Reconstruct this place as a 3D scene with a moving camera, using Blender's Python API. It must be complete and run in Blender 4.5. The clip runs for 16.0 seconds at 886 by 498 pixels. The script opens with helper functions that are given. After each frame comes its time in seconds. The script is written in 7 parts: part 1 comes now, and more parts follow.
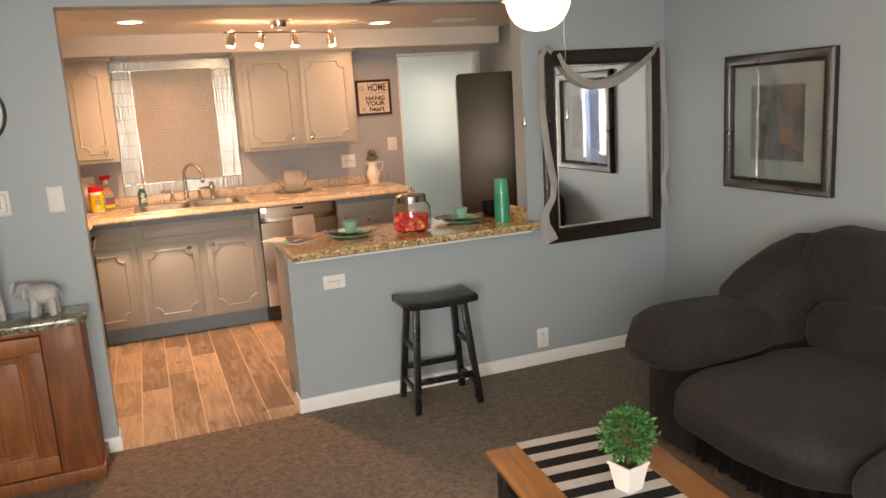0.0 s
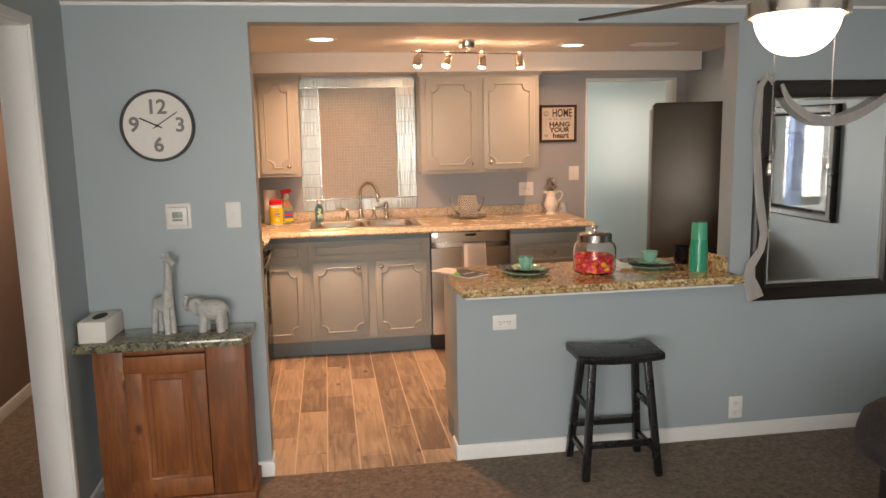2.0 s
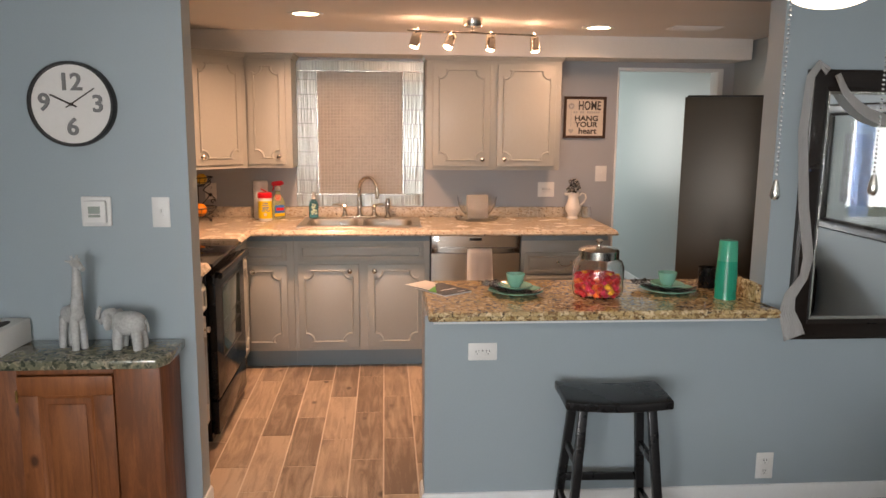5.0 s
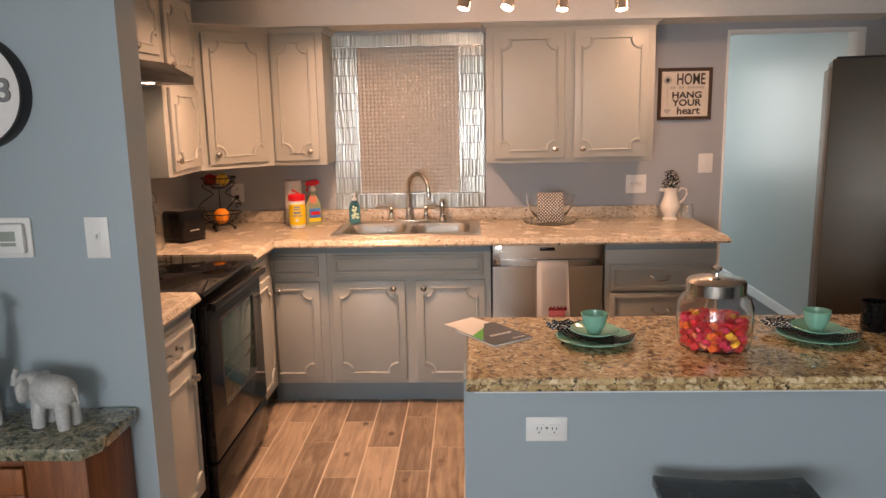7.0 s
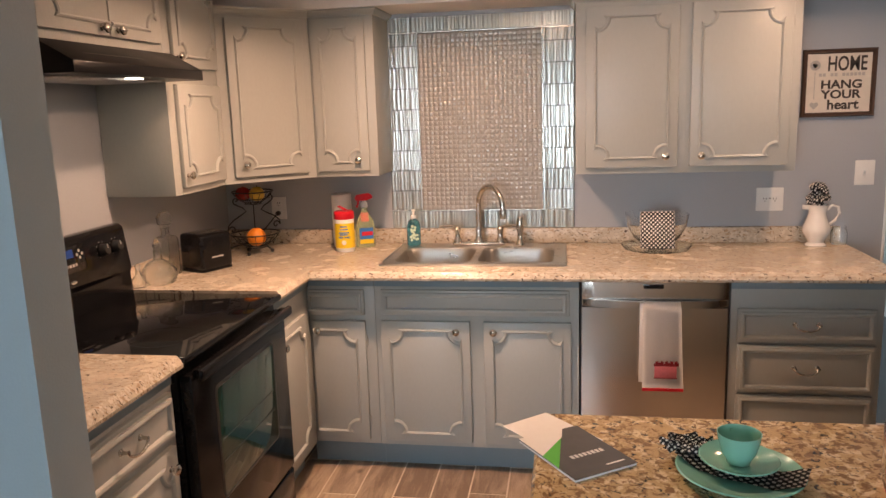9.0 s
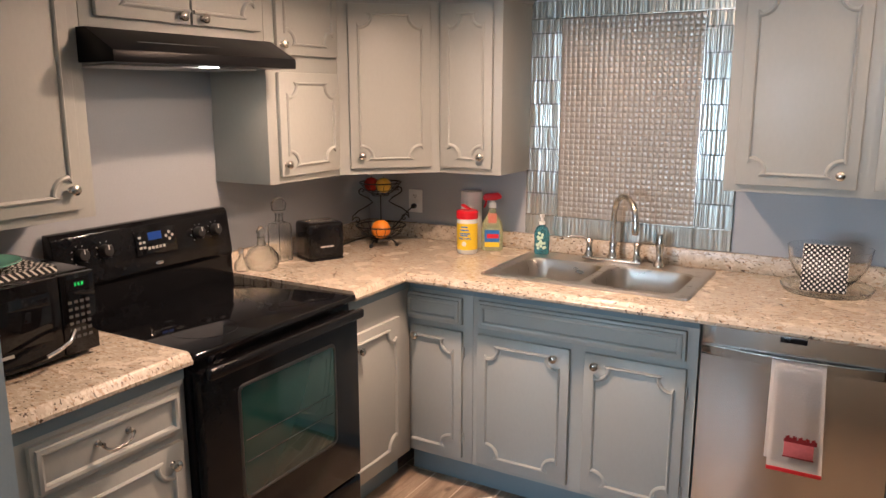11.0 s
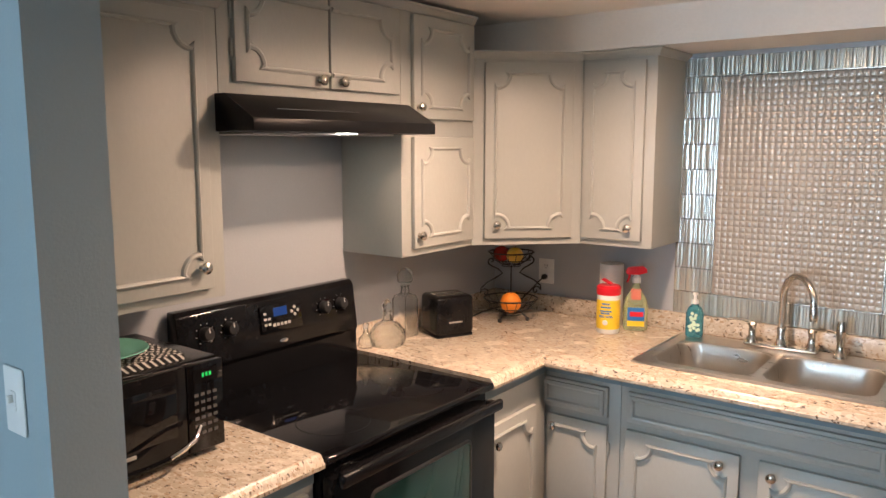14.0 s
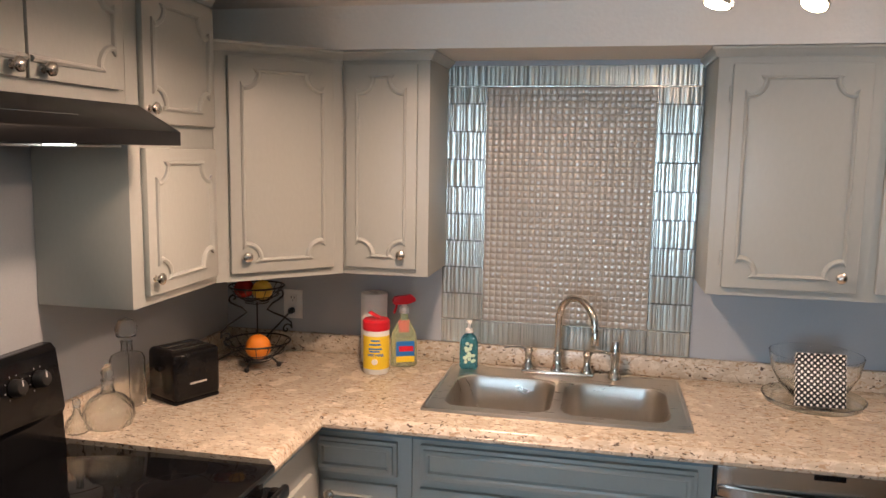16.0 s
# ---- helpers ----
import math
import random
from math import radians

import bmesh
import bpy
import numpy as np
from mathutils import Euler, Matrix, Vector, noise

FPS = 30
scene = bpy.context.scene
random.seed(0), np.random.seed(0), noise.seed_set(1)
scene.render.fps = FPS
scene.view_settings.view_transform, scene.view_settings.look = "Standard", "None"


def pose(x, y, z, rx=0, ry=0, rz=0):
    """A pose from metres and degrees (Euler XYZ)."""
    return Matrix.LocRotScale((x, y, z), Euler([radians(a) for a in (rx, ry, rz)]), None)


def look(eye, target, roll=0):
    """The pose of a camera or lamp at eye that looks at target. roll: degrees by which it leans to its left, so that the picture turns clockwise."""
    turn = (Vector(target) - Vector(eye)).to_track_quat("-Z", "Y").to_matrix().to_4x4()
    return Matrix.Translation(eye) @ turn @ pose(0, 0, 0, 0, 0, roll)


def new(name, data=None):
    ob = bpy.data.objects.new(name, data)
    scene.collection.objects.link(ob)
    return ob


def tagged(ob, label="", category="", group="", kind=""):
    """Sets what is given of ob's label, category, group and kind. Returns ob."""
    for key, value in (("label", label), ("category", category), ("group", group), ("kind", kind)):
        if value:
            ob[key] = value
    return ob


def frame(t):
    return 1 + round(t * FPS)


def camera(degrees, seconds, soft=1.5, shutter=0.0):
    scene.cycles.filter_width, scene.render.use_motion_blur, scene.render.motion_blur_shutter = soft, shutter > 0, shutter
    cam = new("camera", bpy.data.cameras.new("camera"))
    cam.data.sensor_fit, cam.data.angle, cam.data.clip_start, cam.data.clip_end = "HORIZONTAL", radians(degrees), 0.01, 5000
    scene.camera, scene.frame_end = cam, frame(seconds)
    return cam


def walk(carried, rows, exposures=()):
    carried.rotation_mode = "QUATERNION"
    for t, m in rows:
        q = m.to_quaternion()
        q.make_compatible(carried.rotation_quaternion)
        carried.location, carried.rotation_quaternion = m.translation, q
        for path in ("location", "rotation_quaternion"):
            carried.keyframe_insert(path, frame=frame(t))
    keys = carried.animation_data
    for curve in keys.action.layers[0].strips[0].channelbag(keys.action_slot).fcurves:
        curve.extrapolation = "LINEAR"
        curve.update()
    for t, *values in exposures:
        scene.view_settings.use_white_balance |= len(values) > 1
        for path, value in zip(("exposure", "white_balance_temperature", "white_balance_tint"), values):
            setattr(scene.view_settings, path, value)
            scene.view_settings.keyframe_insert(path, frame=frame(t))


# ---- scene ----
cam = camera(60.7, 16.0)
PATH = [
    (0, (0.265, -3.926, 1.619), (0.972, -2.096, 1.233), -3.6),
    (0.5, (0.231, -3.831, 1.623), (0.868, -1.975, 1.241), -4.3),
    (1, (0.175, -3.713, 1.621), (0.785, -1.844, 1.257), -4.7),
    (1.5, (0.188, -3.631, 1.63), (0.692, -1.729, 1.272), -3.3),
    (2, (0.3, -3.57, 1.646), (0.596, -1.617, 1.334), -1.1),
    (2.5, (0.408, -3.525, 1.648), (0.591, -1.555, 1.36), 0.1),
    (3, (0.471, -3.503, 1.643), (0.627, -1.53, 1.358), 0.4),
    (3.5, (0.49, -3.486, 1.646), (0.66, -1.514, 1.356), 0.3),
    (3.7, (0.518, -3.478, 1.64), (0.692, -1.507, 1.345), 0.1),
    (5.8, (0.877, -2.603, 1.624), (0.967, -0.635, 1.277), 2.0),
    (6, (0.907, -2.518, 1.616), (0.955, -0.55, 1.265), 2.1),
    (6.5, (0.927, -2.328, 1.611), (0.887, -0.362, 1.248), 0.6),
    (7, (0.926, -2.089, 1.618), (0.852, -0.123, 1.253), -1.1),
    (7.5, (0.942, -1.863, 1.61), (0.855, 0.098, 1.228), -1.0),
    (8, (0.965, -1.612, 1.613), (0.826, 0.345, 1.223), -0.6),
    (8.5, (0.94, -1.409, 1.626), (0.738, 0.543, 1.24), -1.3),
    (8.7, (0.942, -1.341, 1.620), (0.695, 0.611, 1.246), -1.7),
    (10.8, (1.497, -0.749, 1.656), (0.604, 0.993, 1.244), 0.4),
    (11, (1.517, -0.717, 1.656), (0.536, 0.98, 1.257), -0.1),
    (11.5, (1.591, -0.644, 1.659), (0.394, 0.917, 1.299), -0.2),
    (12, (1.673, -0.613, 1.684), (0.323, 0.83, 1.375), 0.4),
    (12.5, (1.711, -0.608, 1.688), (0.294, 0.779, 1.429), 1.1),
    (13, (1.629, -0.604, 1.699), (0.226, 0.799, 1.447), 2.1),
    (13.5, (1.412, -0.593, 1.704), (0.098, 0.894, 1.452), 1.1),
    (14, (1.206, -0.573, 1.709), (0.015, 1.01, 1.44), -0.0),
    (14.5, (1.06, -0.473, 1.706), (0.038, 1.222, 1.421), -0.1),
    (15, (0.924, -0.356, 1.728), (0.117, 1.453, 1.456), 0.2),
    (15.5, (0.837, -0.315, 1.738), (0.179, 1.555, 1.476), 0.9),
    (16, (0.694, -0.284, 1.743), (0.284, 1.657, 1.489), 0.9),
]
EXPOSURES = [
    (0.0, 0.20, 9300, 25), (3.5, -0.02, 8000, 20), (6.0, -0.02, 7600, 22), (8.5, -0.12, 6850, 16),
    (11.0, 0.02, 5600, 6), (12.5, 0.25, 5500, 3), (14.5, 0.11, 5700, 5), (16.0, -0.23, 5600, 4),
]
walk(cam, [(t, look(eye, target, roll)) for t, eye, target, roll in PATH], EXPOSURES)

# ---- world, sun, large lights ----
WARM, COOL = (1.0, 0.60, 0.38), (0.80, 0.92, 1.0)
world = bpy.data.worlds.new("world")
scene.world = world
world.use_nodes = True
sky = world.node_tree.nodes.new("ShaderNodeTexSky")
sky.sky_type, sky.sun_disc = "NISHITA", False
sky.sun_elevation, sky.sun_rotation = radians(59), radians(328)
world.node_tree.links.new(sky.outputs[0], world.node_tree.nodes["Background"].inputs[0])
world.node_tree.nodes["Background"].inputs[1].default_value = 0.12


def lamp(name, kind, m, watts, colour, **set_to):
    data = bpy.data.lights.new(name, kind)
    data.energy, data.color = watts, colour
    ob = new(name, data)
    ob.matrix_basis = m
    if kind == "AREA":
        data.shape = set_to.get("shape", "RECTANGLE")
        data.size, data.size_y = set_to.get("size", 1), set_to.get("size_y", 1)
    if kind == "SPOT":
        data.spot_size, data.spot_blend, data.shadow_soft_size = set_to["angle"], 0.7, set_to.get("radius", 0.025)
    if kind == "POINT":
        data.shadow_soft_size = set_to.get("radius", 0.05)
    return ob


sun = lamp("sun", "SUN", look((0, 0, 10), (2.2, -3.5, 3.0)), 3.0, (1.0, 0.93, 0.82))
sun.data.angle = radians(0.5)
WINDOWS = ((-0.62, 0.62), (1.06, 2.6))     # openings in the wall behind the walker
for (x0, x1), watts in zip(WINDOWS, (168, 9)):
    lamp("window_daylight", "AREA", look(((x0 + x1) / 2, -5.75, 1.42), ((x0 + x1) / 2, 0, 1.38)), watts, COOL, size=x1 - x0 + 0.3, size_y=1.5)
lamp("window_daylight", "AREA", look((-0.86, -4.6, 1.3), (2, -4.3, 1.4)), 104, COOL, size=0.9, size_y=1.3)
lamp("back_room_daylight", "AREA", look((2.1, 5.93, 1.45), (2.6, 2, 1.2)), 26, (0.80, 0.95, 1.0), size=1.3, size_y=1.1)
# unseen light added to brighten the hall; it has no fixture
lamp("hall_fill", "AREA", pose(-1.28, 1.0, 2.205), 14, (1.0, 0.80, 0.62), shape="DISK", size=0.2, size_y=0.2)
TRACK = ((0.915, 1.40), (1.115, 1.45), (1.355, 1.50), (1.625, 1.55))
for x, y in TRACK:
    lamp("track_bulb", "POINT", pose(x + 0.02, y + 0.045, 2.050), 0.9, WARM, radius=0.022)
    lamp("track_vent_glow", "POINT", pose(x, y + 0.004, 2.158), 0.45, WARM, radius=0.012)
lamp("track_spot", "SPOT", look((TRACK[0][0] - 0.03, TRACK[0][1], 2.045), (-0.75, 0.95, 1.0)), 34, WARM, angle=radians(75))
CANS = ((0.305, 1.347), (2.05, 1.71))
for (x, y), watts in zip(CANS, (32, 9)):
    lamp("downlight_beam", "AREA", pose(x, y, 2.205), watts, WARM, shape="DISK", size=0.13, size_y=0.13).data.spread = radians(155)
lamp("hood_bulb", "AREA", pose(-0.415, 1.10, 1.742), 1.0, (1.0, 0.8, 0.6), size=0.04, size_y=0.08)
FAN = (1.372, -1.935)
lamp("fan_bulb", "POINT", pose(*FAN, 1.845), 6, (1.0, 0.80, 0.58), radius=0.06)


# ---- materials ----
def material(name, base, rough=0.5, metal=0.0, vary=0.0, grain=0.0, scale=40.0, spread=6.0, stretch=(1, 1, 1), specular=0.5, transmission=0.0, ior=1.45, emit=0.0, coat=0.0):
    """A surface: base colour with blotches (spread) and fine grain (scale), both in object metres; stretch draws the pattern out."""
    mat = bpy.data.materials.new(name)
    mat.use_nodes = True
    nodes, links = mat.node_tree.nodes, mat.node_tree.links
    shader = nodes["Principled BSDF"]
    values = {"Base Color": (*base, 1), "Roughness": rough, "Metallic": metal, "Specular IOR Level": specular, "Transmission Weight": transmission, "IOR": ior, "Coat Weight": coat}
    for key, value in values.items():
        shader.inputs[key].default_value = value
    if emit:
        shader.inputs["Emission Color"].default_value = (*base, 1)
        shader.inputs["Emission Strength"].default_value = emit
    if vary or grain:
        where = nodes.new("ShaderNodeTexCoord")
        turn = nodes.new("ShaderNodeMapping")
        turn.inputs["Scale"].default_value = stretch
        links.new(where.outputs["Object"], turn.inputs[0])
        info = nodes.new("ShaderNodeObjectInfo")
        shift = nodes.new("ShaderNodeVectorMath")
        shift.operation = "ADD"
        links.new(turn.outputs[0], shift.inputs[0])
        far = nodes.new("ShaderNodeMath")
        far.operation, far.inputs[1].default_value = "MULTIPLY", 37.0
        links.new(info.outputs["Random"], far.inputs[0])
        links.new(far.outputs[0], shift.inputs[1])
        large, fine = nodes.new("ShaderNodeTexNoise"), nodes.new("ShaderNodeTexNoise")
        large.inputs["Scale"].default_value, fine.inputs["Scale"].default_value = spread, scale
        large.inputs["Detail"].default_value, fine.inputs["Detail"].default_value = 4, 6
        for tex in (large, fine):
            links.new(shift.outputs[0], tex.inputs["Vector"])
        both = nodes.new("ShaderNodeMath")
        both.operation = "ADD"
        links.new(large.outputs["Fac"], both.inputs[0])
        links.new(fine.outputs["Fac"], both.inputs[1])
        ramp = nodes.new("ShaderNodeMapRange")
        ramp.inputs["From Min"].default_value, ramp.inputs["From Max"].default_value = 0.6, 1.4
        ramp.inputs["To Min"].default_value, ramp.inputs["To Max"].default_value = 1 - vary, 1 + vary
        links.new(both.outputs[0], ramp.inputs["Value"])
        tone = nodes.new("ShaderNodeVectorMath")
        tone.operation, tone.inputs[0].default_value = "SCALE", base
        links.new(ramp.outputs[0], tone.inputs["Scale"])
        links.new(tone.outputs[0], shader.inputs["Base Color"])
        gloss = nodes.new("ShaderNodeMapRange")
        gloss.inputs["To Min"].default_value, gloss.inputs["To Max"].default_value = max(rough - 0.08, 0.02), min(rough + 0.08, 1)
        links.new(large.outputs["Fac"], gloss.inputs["Value"])
        links.new(gloss.outputs[0], shader.inputs["Roughness"])
        if grain:
            bump = nodes.new("ShaderNodeBump")
            bump.inputs["Strength"].default_value, bump.inputs["Distance"].default_value = min(grain, 1), 0.004
            links.new(fine.outputs["Fac"], bump.inputs["Height"])
            links.new(bump.outputs[0], shader.inputs["Normal"])
    return mat


def speckled(name, ground, flecks, rough=0.25, stretch=(1, 1, 1), coat=0.0, soft=0.07):
    """Granite or stone-pattern laminate: a ground colour with layers of flecks, each (colour, size of pattern, share of surface)."""
    mat = material(name, ground, rough, vary=0.10, spread=9, scale=60, coat=coat)
    nodes, links = mat.node_tree.nodes, mat.node_tree.links
    shader = nodes["Principled BSDF"]
    last = shader.inputs["Base Color"].links[0].from_socket
    where = next(n for n in nodes if n.type == "TEX_COORD")
    for n, (colour, size, share) in enumerate(flecks):
        turn = nodes.new("ShaderNodeMapping")
        turn.inputs["Location"].default_value, turn.inputs["Scale"].default_value = (n * 3.7, n * 1.9, n * 5.1), stretch
        turn.inputs["Rotation"].default_value = (0, 0, 0.7 * n)
        tex = nodes.new("ShaderNodeTexNoise")
        tex.inputs["Scale"].default_value, tex.inputs["Detail"].default_value, tex.inputs["Distortion"].default_value = size, 3, 0.6
        cut = nodes.new("ShaderNodeMapRange")
        cut.interpolation_type = "SMOOTHSTEP"
        edge = 0.68 - 0.4 * share
        cut.inputs["From Min"].default_value, cut.inputs["From Max"].default_value = edge, edge + soft
        mix = nodes.new("ShaderNodeMix")
        mix.data_type = "RGBA"
        links.new(where.outputs["Object"], turn.inputs[0])
        links.new(turn.outputs[0], tex.inputs["Vector"])
        links.new(tex.outputs["Fac"], cut.inputs["Value"])
        links.new(cut.outputs[0], mix.inputs["Factor"])
        links.new(last, mix.inputs["A"])
        mix.inputs["B"].default_value = (*colour, 1)
        last = mix.outputs["Result"]
    links.new(last, shader.inputs["Base Color"])
    return mat


def timber(name, light, dark, rough, along="z", knots=True, scale=1.0, coat=0.0, apart=0.22):
    """Grained wood: long wavy streaks of two tones, finer pores, and a few dark knots."""
    mat = material(name, light, rough, coat=coat)
    nodes, links = mat.node_tree.nodes, mat.node_tree.links
    shader = nodes["Principled BSDF"]
    where, info = nodes.new("ShaderNodeTexCoord"), nodes.new("ShaderNodeObjectInfo")
    far = nodes.new("ShaderNodeMath")
    far.operation, far.inputs[1].default_value = "MULTIPLY", 53.0
    links.new(info.outputs["Random"], far.inputs[0])
    shift = nodes.new("ShaderNodeVectorMath")
    shift.operation = "ADD"
    links.new(where.outputs["Object"], shift.inputs[0])
    links.new(far.outputs[0], shift.inputs[1])

    def noise_of(stretch, size, detail, distortion):
        turn, tex = nodes.new("ShaderNodeMapping"), nodes.new("ShaderNodeTexNoise")
        turn.inputs["Scale"].default_value = [s * scale for s in stretch]
        links.new(shift.outputs[0], turn.inputs[0])
        links.new(turn.outputs[0], tex.inputs["Vector"])
        tex.inputs["Scale"].default_value, tex.inputs["Detail"].default_value, tex.inputs["Distortion"].default_value = size, detail, distortion
        return tex.outputs["Fac"]

    long = {"x": (1, 9, 9), "y": (9, 1, 9), "z": (9, 9, 1)}[along]
    streak, pores, patch = noise_of(long, 2.2, 5, 1.2), noise_of([s * 4 for s in long], 9, 3, 0.2), noise_of((1, 1, 1), 2.6, 2, 0)
    total = nodes.new("ShaderNodeMath")
    total.operation = "MULTIPLY_ADD"
    links.new(pores, total.inputs[0])
    total.inputs[1].default_value = 0.35
    links.new(streak, total.inputs[2])
    more = nodes.new("ShaderNodeMath")
    more.operation = "MULTIPLY_ADD"
    links.new(patch, more.inputs[0])
    more.inputs[1].default_value = 0.5
    links.new(total.outputs[0], more.inputs[2])
    each = nodes.new("ShaderNodeMath")
    each.operation = "MULTIPLY_ADD"
    links.new(info.outputs["Random"], each.inputs[0])
    each.inputs[1].default_value = apart
    links.new(more.outputs[0], each.inputs[2])
    span = nodes.new("ShaderNodeMapRange")
    span.inputs["From Min"].default_value, span.inputs["From Max"].default_value = 0.63 + apart / 2, 1.14 + apart / 2
    links.new(each.outputs[0], span.inputs["Value"])
    mix = nodes.new("ShaderNodeMix")
    mix.data_type = "RGBA"
    mix.inputs["A"].default_value, mix.inputs["B"].default_value = (*light, 1), (*dark, 1)
    links.new(span.outputs[0], mix.inputs["Factor"])
    last = mix.outputs["Result"]
    if knots:
        turn, cells = nodes.new("ShaderNodeMapping"), nodes.new("ShaderNodeTexVoronoi")
        turn.inputs["Scale"].default_value = [{"x": (0.6, 1, 1), "y": (1, 0.6, 1), "z": (1, 1, 0.6)}[along][i] * scale for i in range(3)]
        links.new(shift.outputs[0], turn.inputs[0])
        links.new(turn.outputs[0], cells.inputs["Vector"])
        cells.inputs["Scale"].default_value = 4.6
        cut = nodes.new("ShaderNodeMapRange")
        cut.inputs["From Min"].default_value, cut.inputs["From Max"].default_value = 0.06, 0.13
        cut.inputs["To Min"].default_value, cut.inputs["To Max"].default_value = 0.85, 0.0
        links.new(cells.outputs["Distance"], cut.inputs["Value"])
        knot = nodes.new("ShaderNodeMix")
        knot.data_type = "RGBA"
        knot.inputs["B"].default_value = (dark[0] * 0.3, dark[1] * 0.25, dark[2] * 0.25, 1)
        links.new(last, knot.inputs["A"])
        links.new(cut.outputs[0], knot.inputs["Factor"])
        last = knot.outputs["Result"]
    links.new(last, shader.inputs["Base Color"])
    bump = nodes.new("ShaderNodeBump")
    bump.inputs["Strength"].default_value, bump.inputs["Distance"].default_value = 0.25, 0.003
    links.new(pores, bump.inputs["Height"])
    links.new(bump.outputs[0], shader.inputs["Normal"])
    return mat


def patterned(name, ground, mark, size, share=0.5, rough=0.8):
    """A printed cloth: rows of round marks on a ground."""
    mat = material(name, ground, rough)
    nodes, links = mat.node_tree.nodes, mat.node_tree.links
    where, cells, cut, mix = nodes.new("ShaderNodeTexCoord"), nodes.new("ShaderNodeTexVoronoi"), nodes.new("ShaderNodeMath"), nodes.new("ShaderNodeMix")
    cells.inputs["Scale"].default_value, cells.inputs["Randomness"].default_value = size, 0.0
    turn = nodes.new("ShaderNodeMapping")
    turn.inputs["Rotation"].default_value = (0, 0, radians(45))
    cells.voronoi_dimensions = "2D"
    split, total, flat = nodes.new("ShaderNodeSeparateXYZ"), nodes.new("ShaderNodeMath"), nodes.new("ShaderNodeCombineXYZ")
    links.new(where.outputs["Object"], split.inputs[0])
    links.new(split.outputs[1], total.inputs[0])
    links.new(split.outputs[2], total.inputs[1])
    links.new(split.outputs[0], flat.inputs[0])
    links.new(total.outputs[0], flat.inputs[1])
    links.new(flat.outputs[0], turn.inputs[0])
    links.new(turn.outputs[0], cells.inputs["Vector"])
    cut.operation, cut.inputs[1].default_value = "LESS_THAN", share
    links.new(cells.outputs["Distance"], cut.inputs[0])
    mix.data_type = "RGBA"
    mix.inputs["A"].default_value, mix.inputs["B"].default_value = (*ground, 1), (*mark, 1)
    links.new(cut.outputs[0], mix.inputs["Factor"])
    links.new(mix.outputs["Result"], nodes["Principled BSDF"].inputs["Base Color"])
    return mat


PAINT = material("blue_grey_wall_paint", (0.338, 0.410, 0.445), 0.42, vary=0.035, grain=0.12, scale=160, spread=1.6)
# same paint as PAINT, with the kitchen's warm light mixed into its colour
PAINT_WARM_LIT = material("wall_paint_in_warm_light", (0.385, 0.408, 0.440), 0.45, vary=0.035, grain=0.12, scale=160, spread=1.6)
PAINT_GLOSS = material("pale_teal_gloss_paint", (0.50, 0.57, 0.57), 0.36, vary=0.03, grain=0.02, scale=120, spread=1.2)
PAINT_HALL = material("taupe_wall_paint", (0.30, 0.22, 0.19), 0.6, vary=0.04, grain=0.12, scale=160, spread=1.6)
CEILING = material("ceiling_white", (0.78, 0.775, 0.755), 0.8, vary=0.03, grain=0.35, scale=90, spread=2)
TRIM = material("white_trim_paint", (0.80, 0.82, 0.82), 0.35, vary=0.03, grain=0.05, scale=80, spread=5)
CABINET = material("grey_cabinet_paint", (0.40, 0.415, 0.395), 0.38, vary=0.035, grain=0.10, scale=90, spread=3, stretch=(1, 1, 0.5))
# plinth paint; on the top rail this dark tone is painted shade
TOE = material("plinth_paint_and_rail_shade", (0.20, 0.27, 0.31), 0.45, vary=0.04, grain=0.08, scale=90, spread=4)
CARPET = material("brown_carpet_pile", (0.215, 0.175, 0.145), 0.95, vary=0.55, grain=1.0, scale=230, spread=48, specular=0.1)
PLANK = timber("wood_look_tile", (0.52, 0.41, 0.305), (0.20, 0.146, 0.108), 0.36, "y", knots=True, scale=1.3, apart=0.42)
GROUT = material("beige_grout", (0.66, 0.58, 0.49), 0.85, vary=0.12, grain=0.3, scale=120)
LAMINATE = speckled("cream_stone_laminate", (0.50, 0.435, 0.345), (((0.61, 0.55, 0.46), 62, 0.36), ((0.38, 0.28, 0.19), 78, 0.22), ((0.095, 0.07, 0.055), 98, 0.155)), 0.26, (0.62, 1.25, 1), soft=0.035)
GRANITE = speckled("tan_granite", (0.54, 0.385, 0.19), (((0.74, 0.59, 0.36), 34, 0.44), ((0.23, 0.135, 0.06), 46, 0.40), ((0.025, 0.019, 0.015), 62, 0.27), ((0.32, 0.20, 0.10), 100, 0.34)), 0.10, coat=0.4, soft=0.10)
GRANITE_GREEN = speckled("green_brown_granite", (0.19, 0.19, 0.13), (((0.33, 0.29, 0.20), 46, 0.40), ((0.06, 0.07, 0.05), 52, 0.42), ((0.45, 0.42, 0.34), 90, 0.14)), 0.12, coat=0.4)
STEEL = material("brushed_steel", (0.60, 0.565, 0.525), 0.22, 1.0, vary=0.025, spread=2, scale=30, stretch=(1, 1, 4))
STEEL_SINK = material("satin_steel", (0.54, 0.515, 0.475), 0.30, 1.0, vary=0.06, grain=0.02, scale=80, spread=9, stretch=(1, 12, 1))
NICKEL = material("brushed_nickel", (0.63, 0.60, 0.55), 0.22, 1.0, vary=0.05, scale=60, spread=20)
CHROME = material("bright_chrome", (0.80, 0.80, 0.80), 0.09, 1.0)
BLACK = material("black_enamel", (0.007, 0.007, 0.008), 0.14, specular=0.3, vary=0.2, scale=60, spread=8)
BLACK_SATIN = material("satin_black_enamel", (0.007, 0.007, 0.008), 0.30, specular=0.2, vary=0.2, grain=0.04, scale=90, spread=7)
